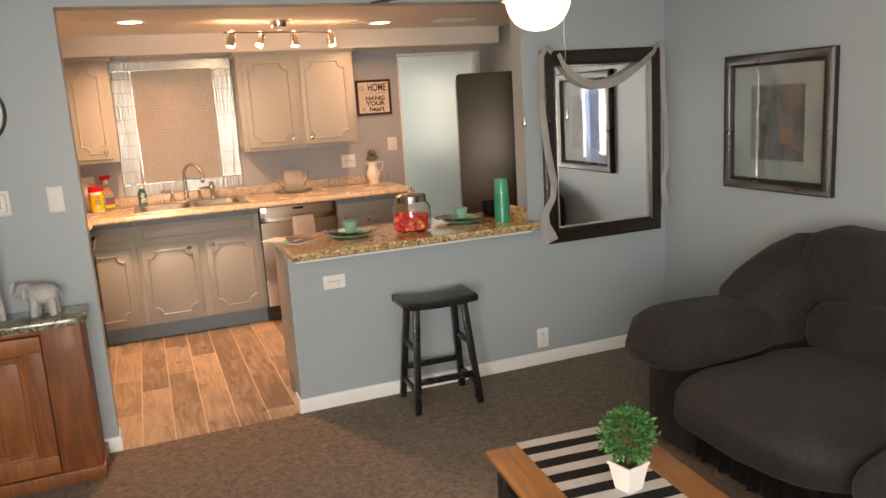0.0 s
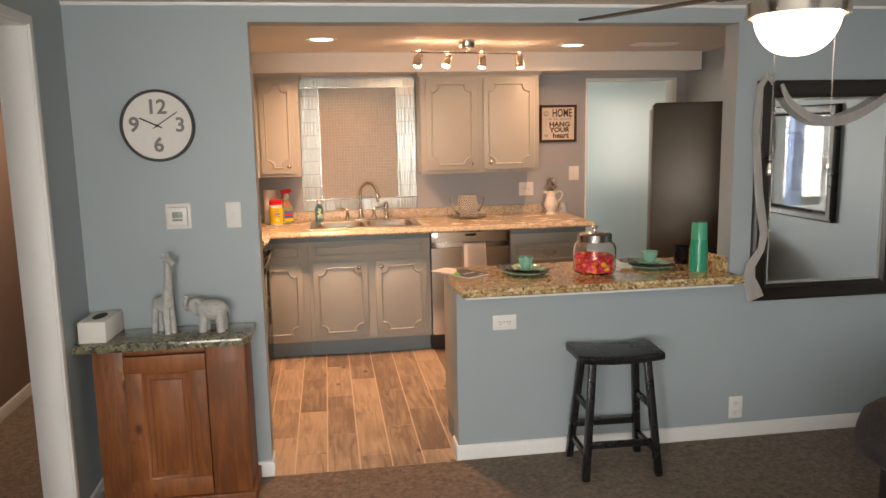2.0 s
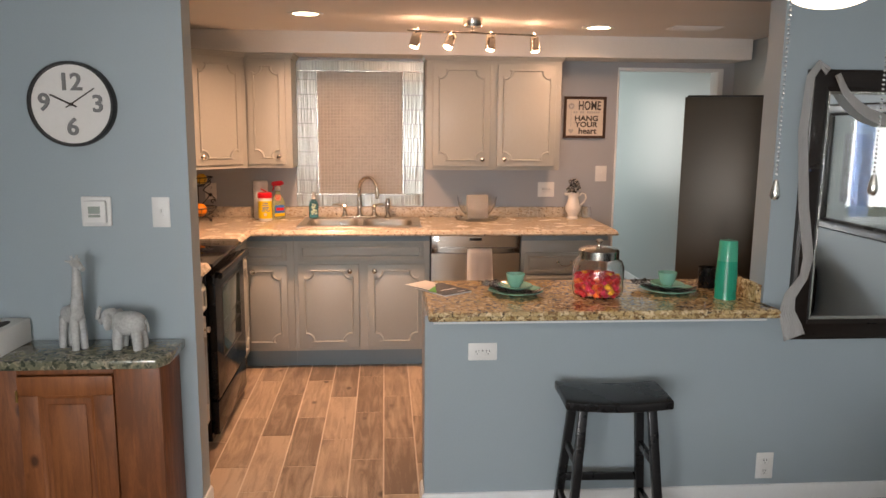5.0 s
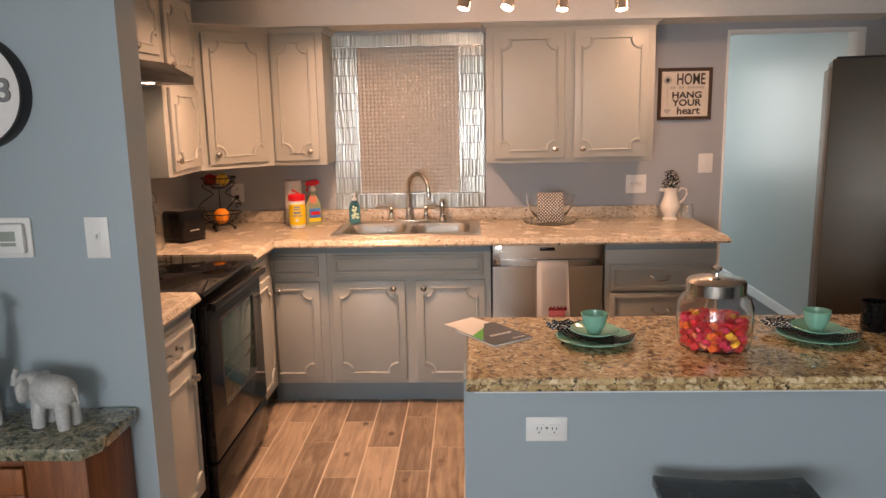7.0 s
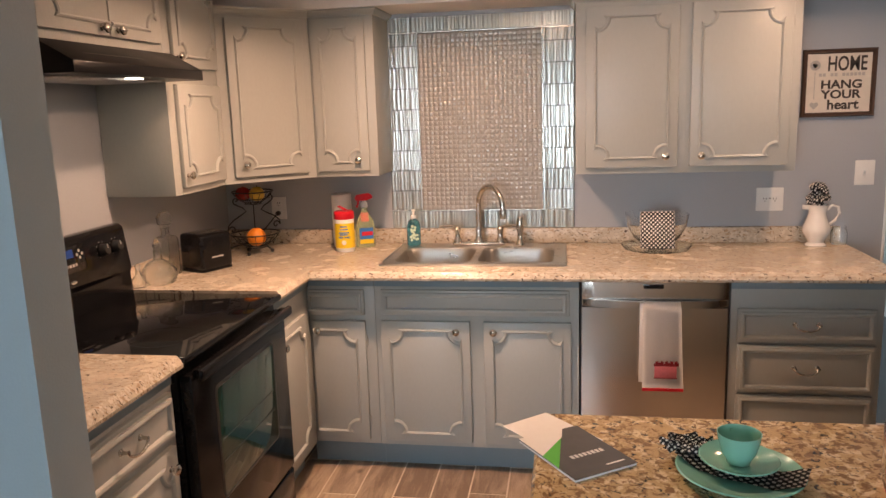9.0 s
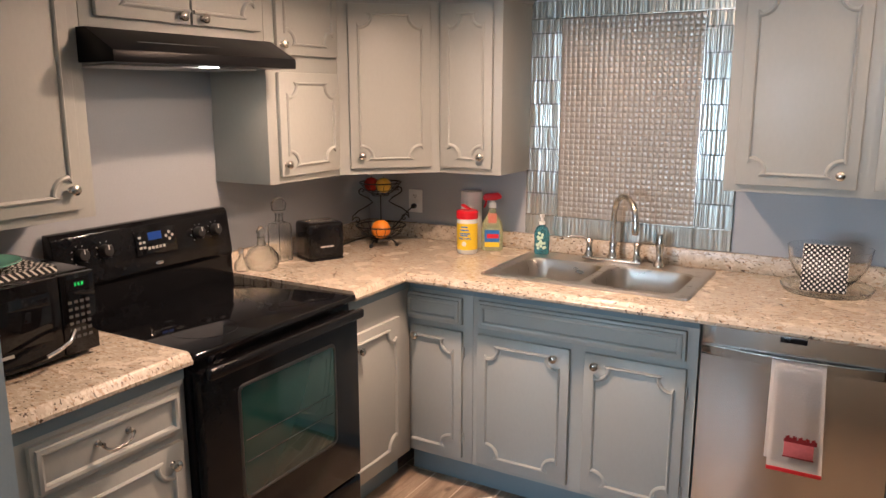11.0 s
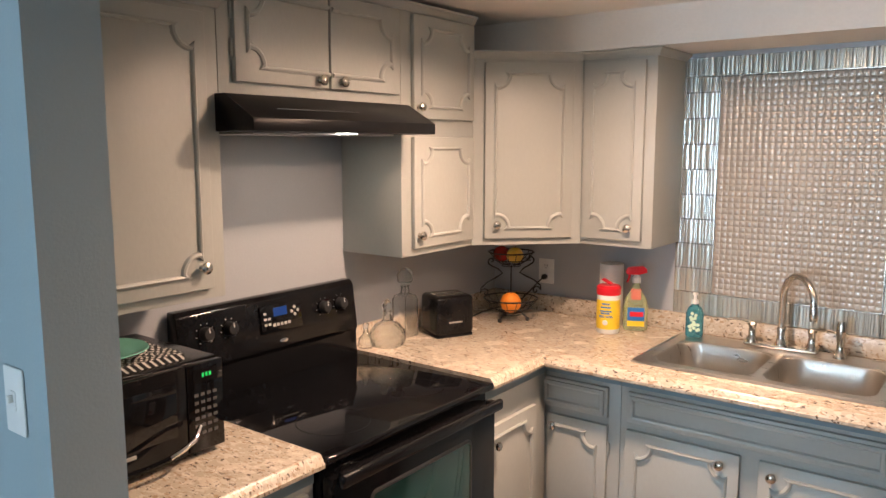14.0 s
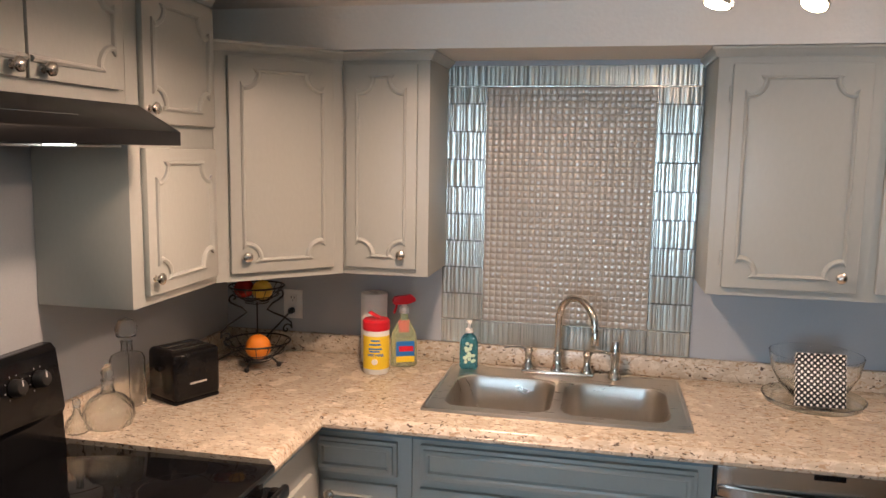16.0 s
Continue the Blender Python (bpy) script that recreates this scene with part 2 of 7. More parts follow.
DARK_METAL = material("dull_dark_metal", (0.09, 0.09, 0.088), 0.40, 0.8, vary=0.1, scale=60)
BLACK_GLASS = material("black_ceramic_glass", (0.005, 0.005, 0.006), 0.05, specular=0.4)
BLACK_MATT = material("black_plastic", (0.016, 0.016, 0.017), 0.42, vary=0.15, grain=0.1, scale=200)
BLACK_WOOD = material("black_painted_wood", (0.012, 0.012, 0.013), 0.28, vary=0.3, grain=0.06, scale=50, spread=6)
OVEN_GLASS = material("tinted_oven_glass", (0.012, 0.045, 0.040), 0.06, coat=0.5)
FRIDGE = material("bronze_grey_steel", (0.060, 0.047, 0.033), 0.40, 0.25, vary=0.06, grain=0.03, scale=60, spread=3, stretch=(1, 1, 8))
WHITE = material("white_plastic", (0.78, 0.78, 0.76), 0.35, vary=0.02, scale=60)
CERAMIC = material("white_ceramic", (0.80, 0.77, 0.72), 0.15, vary=0.02, scale=30, coat=0.3)
MINT = material("jade_green_glaze", (0.21, 0.49, 0.39), 0.14, vary=0.05, scale=30, spread=10, coat=0.3)
TEAL = material("green_plastic", (0.0, 0.30, 0.19), 0.22, vary=0.05, scale=30)
GLASS = material("clear_glass", (0.97, 0.98, 0.98), 0.02, transmission=1.0, ior=1.45)
CUT_GLASS = material("cut_glass", (0.95, 0.97, 0.97), 0.04, transmission=1.0, ior=1.5, vary=0.02, grain=0.9, scale=70, spread=20)
SMOKE_GLASS = material("smoky_clear_glass", (0.74, 0.78, 0.78), 0.03, transmission=1.0, ior=1.45)
MIRROR = material("silvered_mirror", (0.88, 0.91, 0.91), 0.01, 1.0)
PINE = timber("stained_pine", (0.36, 0.118, 0.037), (0.17, 0.052, 0.017), 0.52, "z", scale=1.5, coat=0.06)
OAK = timber("honey_oak", (0.50, 0.22, 0.07), (0.30, 0.115, 0.033), 0.30, "y", knots=False, coat=0.3)
SUEDE = material("charcoal_microsuede", (0.023, 0.0215, 0.0225), 0.90, vary=0.5, grain=0.25, scale=90, spread=5, specular=0.25)
nap, folds, old = SUEDE.node_tree.nodes.new("ShaderNodeTexNoise"), SUEDE.node_tree.nodes.new("ShaderNodeBump"), SUEDE.node_tree.nodes["Principled BSDF"].inputs["Normal"].links[0].from_socket
nap.inputs["Scale"].default_value, nap.inputs["Detail"].default_value, nap.inputs["Distortion"].default_value = 5.0, 2, 1.0
folds.inputs["Strength"].default_value, folds.inputs["Distance"].default_value = 0.42, 0.035
SUEDE.node_tree.links.new(next(n for n in SUEDE.node_tree.nodes if n.type == "TEX_COORD").outputs["Object"], nap.inputs["Vector"])
SUEDE.node_tree.links.new(nap.outputs["Fac"], folds.inputs["Height"])
SUEDE.node_tree.links.new(old, folds.inputs["Normal"])
SUEDE.node_tree.links.new(folds.outputs[0], SUEDE.node_tree.nodes["Principled BSDF"].inputs["Normal"])
SUEDE.node_tree.nodes["Principled BSDF"].inputs["Sheen Weight"].default_value = 0.05
ESPRESSO = material("espresso_frame_wood", (0.016, 0.011, 0.009), 0.30, vary=0.3, grain=0.08, scale=40, stretch=(1, 1, 4))
RIBBON = material("pleated_grey_ribbon", (0.68, 0.67, 0.66), 0.85, vary=0.12, grain=0.3, scale=60, stretch=(6, 1, 0.3))
BLACK_CLOTH = material("black_cloth", (0.02, 0.02, 0.022), 0.9, vary=0.3, grain=0.5, scale=300)
WHITE_CLOTH = material("white_cloth", (0.84, 0.82, 0.81), 0.9, vary=0.06, grain=0.5, scale=300)
PRINT = patterned("black_white_print_cloth", (0.015, 0.015, 0.015), (0.80, 0.76, 0.70), 76, 0.295)
LEAF = material("glossy_green_leaf", (0.030, 0.13, 0.035), 0.40, vary=0.4, scale=30, spread=25)
STONE_GREY = material("grey_stoneware", (0.46, 0.47, 0.46), 0.6, vary=0.25, grain=0.5, scale=110, spread=25)
RED = material("red_plastic", (0.62, 0.012, 0.025), 0.30)
YELLOW = material("yellow_label", (0.86, 0.60, 0.02), 0.4)
BLUE_LABEL = material("blue_label", (0.03, 0.17, 0.50), 0.4)
PAPER = material("white_paper", (0.80, 0.78, 0.75), 0.8, vary=0.03, scale=50)
INK = material("dark_brown_ink", (0.045, 0.035, 0.03), 0.7)
KEY_INK = material("dim_key_print", (0.075, 0.075, 0.075), 0.6)
GREY_INK = material("grey_print", (0.42, 0.40, 0.37), 0.7)
WIRE = material("black_iron_wire", (0.012, 0.011, 0.011), 0.45, 0.3)
ORANGE = material("orange_peel", (0.80, 0.25, 0.015), 0.45, grain=0.5, scale=260, vary=0.06)
APPLE_RED = material("red_apple_skin", (0.28, 0.016, 0.012), 0.25, vary=0.4, scale=20, spread=14)
APPLE_GOLD = material("yellow_apple_skin", (0.72, 0.45, 0.06), 0.28, vary=0.2, scale=20, spread=14)
BLUE_GEL = material("blue_soap", (0.12, 0.42, 0.54), 0.08, transmission=0.9, ior=1.35)
AMBER_GEL = material("green_cleaner", (0.74, 0.80, 0.52), 0.08, transmission=0.75, ior=1.35)
BULB = material("lit_bulb", (1.0, 0.80, 0.55), 0.4, emit=26)
CAN_LENS = material("lit_downlight_lens", (1.0, 0.78, 0.52), 0.4, emit=14)
GLOBE = material("lit_opal_glass", (1.0, 0.88, 0.72), 0.3, emit=5.0)
HOOD_LENS = material("lit_hood_lens", (1.0, 0.88, 0.72), 0.3, emit=9)
LCD_BLUE = material("blue_display", (0.010, 0.045, 0.22), 0.3, emit=0.12)
LCD_GREEN = material("green_display", (0.05, 0.75, 0.15), 0.3, emit=0.12)
LCD_GREY = material("grey_display", (0.30, 0.35, 0.30), 0.3)
BLADE = material("dark_walnut_blade", (0.05, 0.032, 0.024), 0.45, vary=0.25, grain=0.1, scale=40, stretch=(1, 6, 1))
BRASS = material("aged_brass", (0.45, 0.30, 0.10), 0.35, 1.0)
MOSAIC = material("champagne_glass_mosaic", (0.345, 0.315, 0.275), 0.31, 0.30, vary=0.12, spread=3, scale=30, coat=0.6)
STRIPE_TILE = material("striped_iridescent_glass", (0.47, 0.49, 0.455), 0.22, 0.62, vary=0.14, spread=2, scale=9, stretch=(16, 1, 0.25), coat=0.3)
GRASS = material("lawn_grass", (0.06, 0.13, 0.03), 0.9, vary=0.4, scale=30, spread=2)
HEDGE = material("hedge_leaves", (0.05, 0.12, 0.03), 0.7, vary=0.5, scale=20, spread=4)
BLUE_POST = material("blue_porch_paint", (0.10, 0.26, 0.62), 0.5, vary=0.06, scale=40)
ART = material("dark_abstract_print", (0.055, 0.058, 0.06), 0.6, vary=0.75, spread=9, scale=26, stretch=(1, 2, 1))
MAT_BOARD = material("grey_green_mount", (0.13, 0.155, 0.15), 0.7, vary=0.06, scale=40)


# ---- shaping ----
def box(bm, x0, x1, y0, y1, z0, z1, bevel=0.0, seg=2):
    made = bmesh.ops.create_cube(bm, size=1, matrix=Matrix.Translation(((x0 + x1) / 2, (y0 + y1) / 2, (z0 + z1) / 2)) @ Matrix.Diagonal((abs(x1 - x0), abs(y1 - y0), abs(z1 - z0), 1)))
    if bevel:
        edges = {e for v in made["verts"] for e in v.link_edges}
        bmesh.ops.bevel(bm, geom=list(edges), offset=bevel, segments=seg, affect="EDGES", profile=0.5)


def cells(bm, xs, ys, zs, solid):
    """One closed mesh of the cells of a grid for which solid(x, y, z), at their middles, holds."""
    spans = [list(zip(v, v[1:])) for v in (xs, ys, zs)]
    full = {(i, j, k) for i, a in enumerate(spans[0]) for j, b in enumerate(spans[1]) for k, c in enumerate(spans[2]) if solid(sum(a) / 2, sum(b) / 2, sum(c) / 2)}
    verts = {}

    def vert(i, j, k):
        if (i, j, k) not in verts:
            verts[i, j, k] = bm.verts.new((xs[i], ys[j], zs[k]))
        return verts[i, j, k]

    for i, j, k in full:
        for axis in range(3):
            for side in (0, 1):
                near = [i, j, k]
                near[axis] += 2 * side - 1
                if tuple(near) in full:
                    continue
                ring = []
                for u, v in ((0, 0), (1, 0), (1, 1), (0, 1)):
                    at = [i, j, k]
                    at[axis] += side
                    at[(axis + 1) % 3] += u
                    at[(axis + 2) % 3] += v
                    ring.append(vert(*at))
                bm.faces.new(ring if side else ring[::-1])


def lathe(bm, profile, seg=24, m=Matrix.Identity(4), sx=1.0, sy=1.0):
    """Turn a profile of (radius, height) round the z axis; radius 0 closes it."""
    rings = []
    for r, z in profile:
        if r <= 1e-6:
            rings.append([bm.verts.new(m @ Vector((0, 0, z)))])
        else:
            rings.append([bm.verts.new(m @ Vector((sx * r * math.cos(2 * math.pi * i / seg), sy * r * math.sin(2 * math.pi * i / seg), z))) for i in range(seg)])
    for a, b in zip(rings, rings[1:]):
        for i in range(seg):
            j = (i + 1) % seg
            if len(a) == 1 and len(b) > 1:
                bm.faces.new((a[0], b[j], b[i]))
            elif len(b) == 1 and len(a) > 1:
                bm.faces.new((a[i], a[j], b[0]))
            elif len(a) > 1:
                bm.faces.new((a[i], a[j], b[j], b[i]))


def tube(bm, points, r, seg=8, closed=False, r_end=None):
    """A round bar along points."""
    pts = [Vector(p) for p in points]
    n, rings = len(pts), []
    side = Vector((0.31, 0.17, 0.93))
    for i, p in enumerate(pts):
        a, b = (pts[i - 1], pts[(i + 1) % n]) if closed else (pts[max(i - 1, 0)], pts[min(i + 1, n - 1)])
        t = (b - a).normalized()
        if abs(t.dot(side)) > 0.97:
            side = Vector((0.9, 0.3, 0.1))
        u = t.cross(side).normalized()
        w = t.cross(u)
        rad = r if r_end is None else r + (r_end - r) * i / max(n - 1, 1)
        rings.append([bm.verts.new(p + rad * (math.cos(2 * math.pi * k / seg) * u + math.sin(2 * math.pi * k / seg) * w)) for k in range(seg)])
    for i in range(n if closed else n - 1):
        a, b = rings[i], rings[(i + 1) % n]
        for k in range(seg):
            bm.faces.new((a[k], a[(k + 1) % seg], b[(k + 1) % seg], b[k]))
    if not closed:
        bm.faces.new(rings[0][::-1])
        bm.faces.new(rings[-1])


def prism(bm, outline, depth, m=Matrix.Identity(4), bevel=0.0):
    """A flat outline (x, y) drawn out along z by depth."""
    low = [bm.verts.new(m @ Vector((x, y, 0))) for x, y in outline]
    high = [bm.verts.new(m @ Vector((x, y, depth))) for x, y in outline]
    n = len(outline)
    faces = [bm.faces.new(low[::-1]), bm.faces.new(high)]
    faces += [bm.faces.new((low[i], low[(i + 1) % n], high[(i + 1) % n], high[i])) for i in range(n)]
    if bevel:
        bmesh.ops.bevel(bm, geom=list({e for f in faces for e in f.edges}), offset=bevel, segments=2, affect="EDGES", profile=0.5)


def sweep(bm, path, profile, closed=False, m=Matrix.Identity(4)):
    """Carry a profile of (out, up) along a flat path (x, y) with mitred corners; out lies to the right of the way."""
    n, rings = len(path), []
    pts = [Vector(p) for p in path]
    for i, p in enumerate(pts):
        ways = []
        if closed or i > 0:
            ways.append((p - pts[i - 1]).normalized())
        if closed or i < n - 1:
            ways.append((pts[(i + 1) % n] - p).normalized())
        sides = [Vector((w.y, -w.x)) for w in ways]
        mid = sum(sides, Vector((0, 0)))
        mid = mid.normalized() if mid.length > 1e-6 else sides[0]
        reach = min(1 / max(mid.dot(sides[0]), 0.3), 2.0)
        rings.append([bm.verts.new(m @ Vector((p.x + mid.x * reach * o, p.y + mid.y * reach * o, u))) for o, u in profile])
    k = len(profile)
    for i in range(n if closed else n - 1):
        a, b = rings[i], rings[(i + 1) % n]
        for j in range(k):
            bm.faces.new((a[j], a[(j + 1) % k], b[(j + 1) % k], b[j]))
    if not closed:
        bm.faces.new(rings[0])
        bm.faces.new(rings[-1][::-1])


def cushion(bm, c, half, power=3.5, seg=20, m=Matrix.Identity(4), bulge=0.0):
    """A stuffed pillow: a rounded block round c with half sizes, soft at edges and slightly uneven."""
    own = bmesh.new()
    bmesh.ops.create_cube(own, size=2)
    bmesh.ops.subdivide_edges(own, edges=own.edges[:], cuts=seg // 2, use_grid_fill=True)
    for v in own.verts:
        d = v.co.copy()
        d /= (abs(d.x) ** power + abs(d.y) ** power + abs(d.z) ** power) ** (1 / power)
        lump = 1 + bulge * (noise.noise(Vector(c) + d * 1.7) + 0.30 * noise.noise(Vector(c) * 3 + d * 5.5))
        v.co = m @ (Vector(c) + Vector((d.x * half[0], d.y * half[1], d.z * half[2])) * lump)
    held = bpy.data.meshes.new("held")
    own.to_mesh(held)
    own.free()
    bm.from_mesh(held)
    bpy.data.meshes.remove(held)


def finish(bm, name, mat, smooth=True, angle=40):
    bmesh.ops.recalc_face_normals(bm, faces=bm.faces)
    if smooth:
        for f in bm.faces:
            f.smooth = True
        for e in bm.edges:
            e.smooth = len(e.link_faces) == 2 and e.calc_face_angle(0) < radians(angle)
    data = bpy.data.meshes.new(name)
    bm.to_mesh(data)
    bm.free()
    data.materials.append(mat)
    return data


def part(name, bm, mat, parent=None, label="", m=None, smooth=True, angle=40):
    """One mesh object, under a thing or a part when parent is given."""
    ob = new(name, finish(bm, name, mat, smooth, angle))
    if parent:
        ob.parent = parent
    if m:
        ob.matrix_basis = m
    if label:
        tagged(ob, label)
    if mat.name in ("clear_glass", "cut_glass", "smoky_clear_glass", "blue_soap", "green_cleaner"):
        ob.visible_shadow = False
    return ob


def thing(name, label, category, m, group="", kind=""):
    """The empty base of a thing, which holds its parts."""
    ob = new(name)
    ob.empty_display_size = 0.05
    ob.matrix_basis = m
    return tagged(ob, label, category, group, kind)


def block(name, mat, parent, *size, bevel=0.003, label="", m=None):
    bm = bmesh.new()
    box(bm, *size, bevel=bevel)
    return part(name, bm, mat, parent, label, m)


def turned(name, mat, parent, profile, seg=24, m=None, label="", turn=Matrix.Identity(4), sx=1.0, sy=1.0):
    bm = bmesh.new()
    lathe(bm, profile, seg, turn, sx, sy)
    return part(name, bm, mat, parent, label, m)


def bar(name, mat, parent, points, r, seg=8, closed=False, label="", r_end=None, m=None):
    bm = bmesh.new()
    tube(bm, points, r, seg, closed, r_end)
    return part(name, bm, mat, parent, label, m)


def words(name, text, size, mat, parent, m, depth=0.0015, label="", squeeze=1.0, bold=0.0):
    """Lettering in the built-in font, as a thin mesh that faces +z of m, centred on it."""
    data = bpy.data.curves.new(name, "FONT")
    data.body, data.size, data.extrude, data.align_x, data.align_y = text, size, depth, "CENTER", "CENTER"
    data.resolution_u, data.offset = 3, bold
    temp = bpy.data.objects.new(name, data)
    mesh = bpy.data.meshes.new_from_object(temp)
    bpy.data.objects.remove(temp)
    mesh.materials.append(mat)
    ob = new(name, mesh)
    ob.parent = parent
    ob.matrix_basis = m @ Matrix.Diagonal((squeeze, 1, 1, 1))
    if label:
        tagged(ob, label)
    return ob


def structure(name, mat, boxes, label, bevel=0.0, smooth=False, category="wall"):
    bm = bmesh.new()
    for b in boxes:
        box(bm, *b, bevel=bevel)
    return tagged(part(name, bm, mat, smooth=smooth), label, category, kind="structure")


FACE = pose(0, 0, 0, 90, 0, 0)          # lettering that faces -y


# ---- large structure ----
XL, XR, YB, YK, H = -0.79, 3.30, -5.2, 2.505, 2.215
WF, WE = -0.013, -0.019      # living room face of the partition, and its end at the opening
structure("wall_partition", PAINT, [(XL, WE, WF, 0.116, 0, H), (WE, 2.325, WF, 0.116, 2.133, H), (0.90, 2.325, WF, 0.116, 0, 0.852), (2.325, XR, WF, 0.116, 0, H)],
          "blue-grey painted partition wall with a wide kitchen opening and half wall", category="wall")
structure("wall_left", PAINT, [(-0.905, XL, YB, -5.1, 0, H), (-0.905, XL, -5.1, -4.1, 0, 0.6), (-0.905, XL, -5.1, -4.1, 2.0, H), (-0.905, XL, -4.1, -1.25, 0, H), (-0.905, XL, -1.25, -0.42, 2.08, H), (-0.905, XL, -0.42, 0.1155, 0, H)], "blue-grey painted side wall with a doorway")
# kitchen walls stand apart to take the colour with warm light painted in
structure("wall_kitchen_side", PAINT_WARM_LIT, [(-0.905, XL, 0.1165, YK + 0.12, 0, H)], "blue-grey painted kitchen wall behind the range")
structure("wall_right", PAINT, [(XR, XR + 0.12, YB, YK, 0, H)], "blue-grey painted living room side wall")
structure("wall_kitchen", PAINT_WARM_LIT, [(XL, 2.435, YK, YK + 0.12, 0, H), (2.435, 3.21, YK, YK + 0.12, 2.03, H), (3.21, XR + 0.12, YK, YK + 0.12, 0, H)], "blue-grey kitchen wall with a doorway")
wb = [(-0.905, WINDOWS[0][0], YB - 0.14, YB, 0, H), (WINDOWS[0][1], WINDOWS[1][0], YB - 0.14, YB, 0, H), (WINDOWS[1][1], XR + 0.12, YB - 0.14, YB, 0, H)]
for x0, x1 in WINDOWS:
    wb += [(x0, x1, YB - 0.14, YB, 0, 0.55), (x0, x1, YB - 0.14, YB, 2.0, H)]
structure("wall_back", PAINT, wb, "blue-grey living room wall with two wide windows")
structure("wall_hall", PAINT_HALL, [(-1.78, -1.66, -2.2, 4.6, 0, H), (-1.66, -0.905, 4.5, 4.6, 0, H), (-0.905, -0.80, YK + 0.12, 4.6, 0, H), (-1.66, -0.905, -2.2, -2.08, 0, H)], "taupe painted hallway walls")
structure("wall_back_room", PAINT_GLOSS, [(XR + 0.02, XR + 0.12, YK + 0.12, 6.1, 0, H), (1.2, 1.45, 6.0, 6.1, 0, H), (2.75, XR + 0.02, 6.0, 6.1, 0, H), (1.45, 2.75, 6.0, 6.1, 0, 0.9), (1.45, 2.75, 6.0, 6.1, 2.0, H), (1.1, 1.2, YK + 0.12, 6.1, 0, H)], "pale teal glossy painted walls of the room behind the kitchen")
structure("floor_carpet", CARPET, [(XL, XR, YB, -0.029, -0.06, 0.0), (-1.66, XL, -2.08, 4.5, -0.06, -0.001)], "brown textured carpet", category="floor")
structure("floor_back_room", material("grey_vinyl", (0.10, 0.105, 0.11), 0.5, vary=0.1, scale=60), [(1.2, XR + 0.02, YK + 0.12, 6.0, -0.06, 0.0)], "dark grey floor of the room behind", category="floor")
floor = structure("floor_kitchen", GROUT, [(XL, XR, -0.029, YK + 0.12, -0.06, -0.0018)], "wood-look plank tile floor with pale grout", category="floor")
structure("ceiling", CEILING, [(-1.78, XR + 0.14, YB - 0.14, 6.1, H, H + 0.12)], "off-white painted ceiling", category="ceiling")
structure("soffit", CEILING, [(XL, 3.26, 2.165, YK, 2.075, H)], "white painted soffit above the wall cabinets", category="soffit")


def baseboard(path, m=Matrix.Identity(4)):
    bm = bmesh.new()
    sweep(bm, path, [(0, 0), (0.013, 0), (0.013, 0.058), (0.007, 0.072), (0, 0.075)], m=m)
    tagged(part("baseboard", bm, TRIM), "white painted baseboard", "baseboard", kind="structure")


baseboard([(XL + 0.001, WF), (WE, WF), (WE, 0.116)])
baseboard([(0.90, 0.116), (0.90, WF), (XR, WF), (XR, YB)])
baseboard([(XR + 0.02, 6.0), (XR + 0.02, YK + 0.12)])
baseboard([(-1.66, 4.5), (-1.66, -2.08)][::-1])
baseboard([(XL, -0.42), (XL, WF)])
# thin white bead where walls meet the ceiling
for n, (x0, y0, x1, y1) in enumerate(((XL, WF, XR, WF), (XR, WF, XR, YB))):
    bm = bmesh.new()
    sweep(bm, [(x0, y0), (x1, y1)], [(0, H - 0.014), (0.008, H - 0.010), (0.010, H), (0, H)])
    tagged(part("trim", bm, TRIM), "narrow white ceiling bead", "trim", kind="structure")

# doorway to the hall: deep white jamb and casing
bm = bmesh.new()
box(bm, -0.9055, XL + 0.004, -0.44, -0.42, 0, 2.08, 0.002)
box(bm, -0.9055, XL + 0.004, -1.25, -1.23, 0, 2.08, 0.002)
box(bm, -0.9055, XL + 0.004, -1.23, -0.44, 2.06, 2.08, 0.002)
box(bm, XL, XL + 0.014, -0.435, -0.40, 0, 2.10, 0.003)
box(bm, XL, XL + 0.014, -1.29, -1.235, 0, 2.10, 0.003)
box(bm, XL, XL + 0.014, -1.235, -0.435, 2.065, 2.10, 0.003)
tagged(part("door_1", bm, TRIM), "white painted door jamb and casing of the hall doorway", "door frame", kind="structure")
# doorway behind the kitchen: thin white casing
bm = bmesh.new()
box(bm, 3.175, 3.215, YK - 0.010, YK + 0.125, 0, 2.03, 0.003)
box(bm, 2.43, 3.215, YK - 0.006, YK + 0.125, 2.015, 2.036, 0.003)
box(bm, 2.428, 2.442, YK - 0.004, YK + 0.125, 0, 2.015, 0.003)
tagged(part("door_2", bm, TRIM), "white painted lining of the kitchen doorway", "door frame", kind="structure")

# windows behind the walker, and the garden beyond
for x0, x1 in WINDOWS:
    w = tagged(new("window_1"), "wide window with white frame", "window", kind="structure")
    bm = bmesh.new()
    for b in ((x0, x1, 0.55, 0.60), (x0, x1, 1.95, 2.0), (x0, x0 + 0.05, 0.60, 1.95), (x1 - 0.05, x1, 0.60, 1.95), ((x0 + x1) / 2 - 0.02, (x0 + x1) / 2 + 0.02, 0.60, 1.95)):
        box(bm, b[0], b[1], YB - 0.12, YB - 0.06, b[2], b[3], 0.004)
    part("window_frame", bm, TRIM, w)
    block("window_sill", TRIM, w, x0 - 0.04, x1 + 0.04, YB - 0.06, YB + 0.06, 0.525, 0.549)
w = tagged(new("window_3"), "side window with white frame", "window", kind="structure")
bm = bmesh.new()
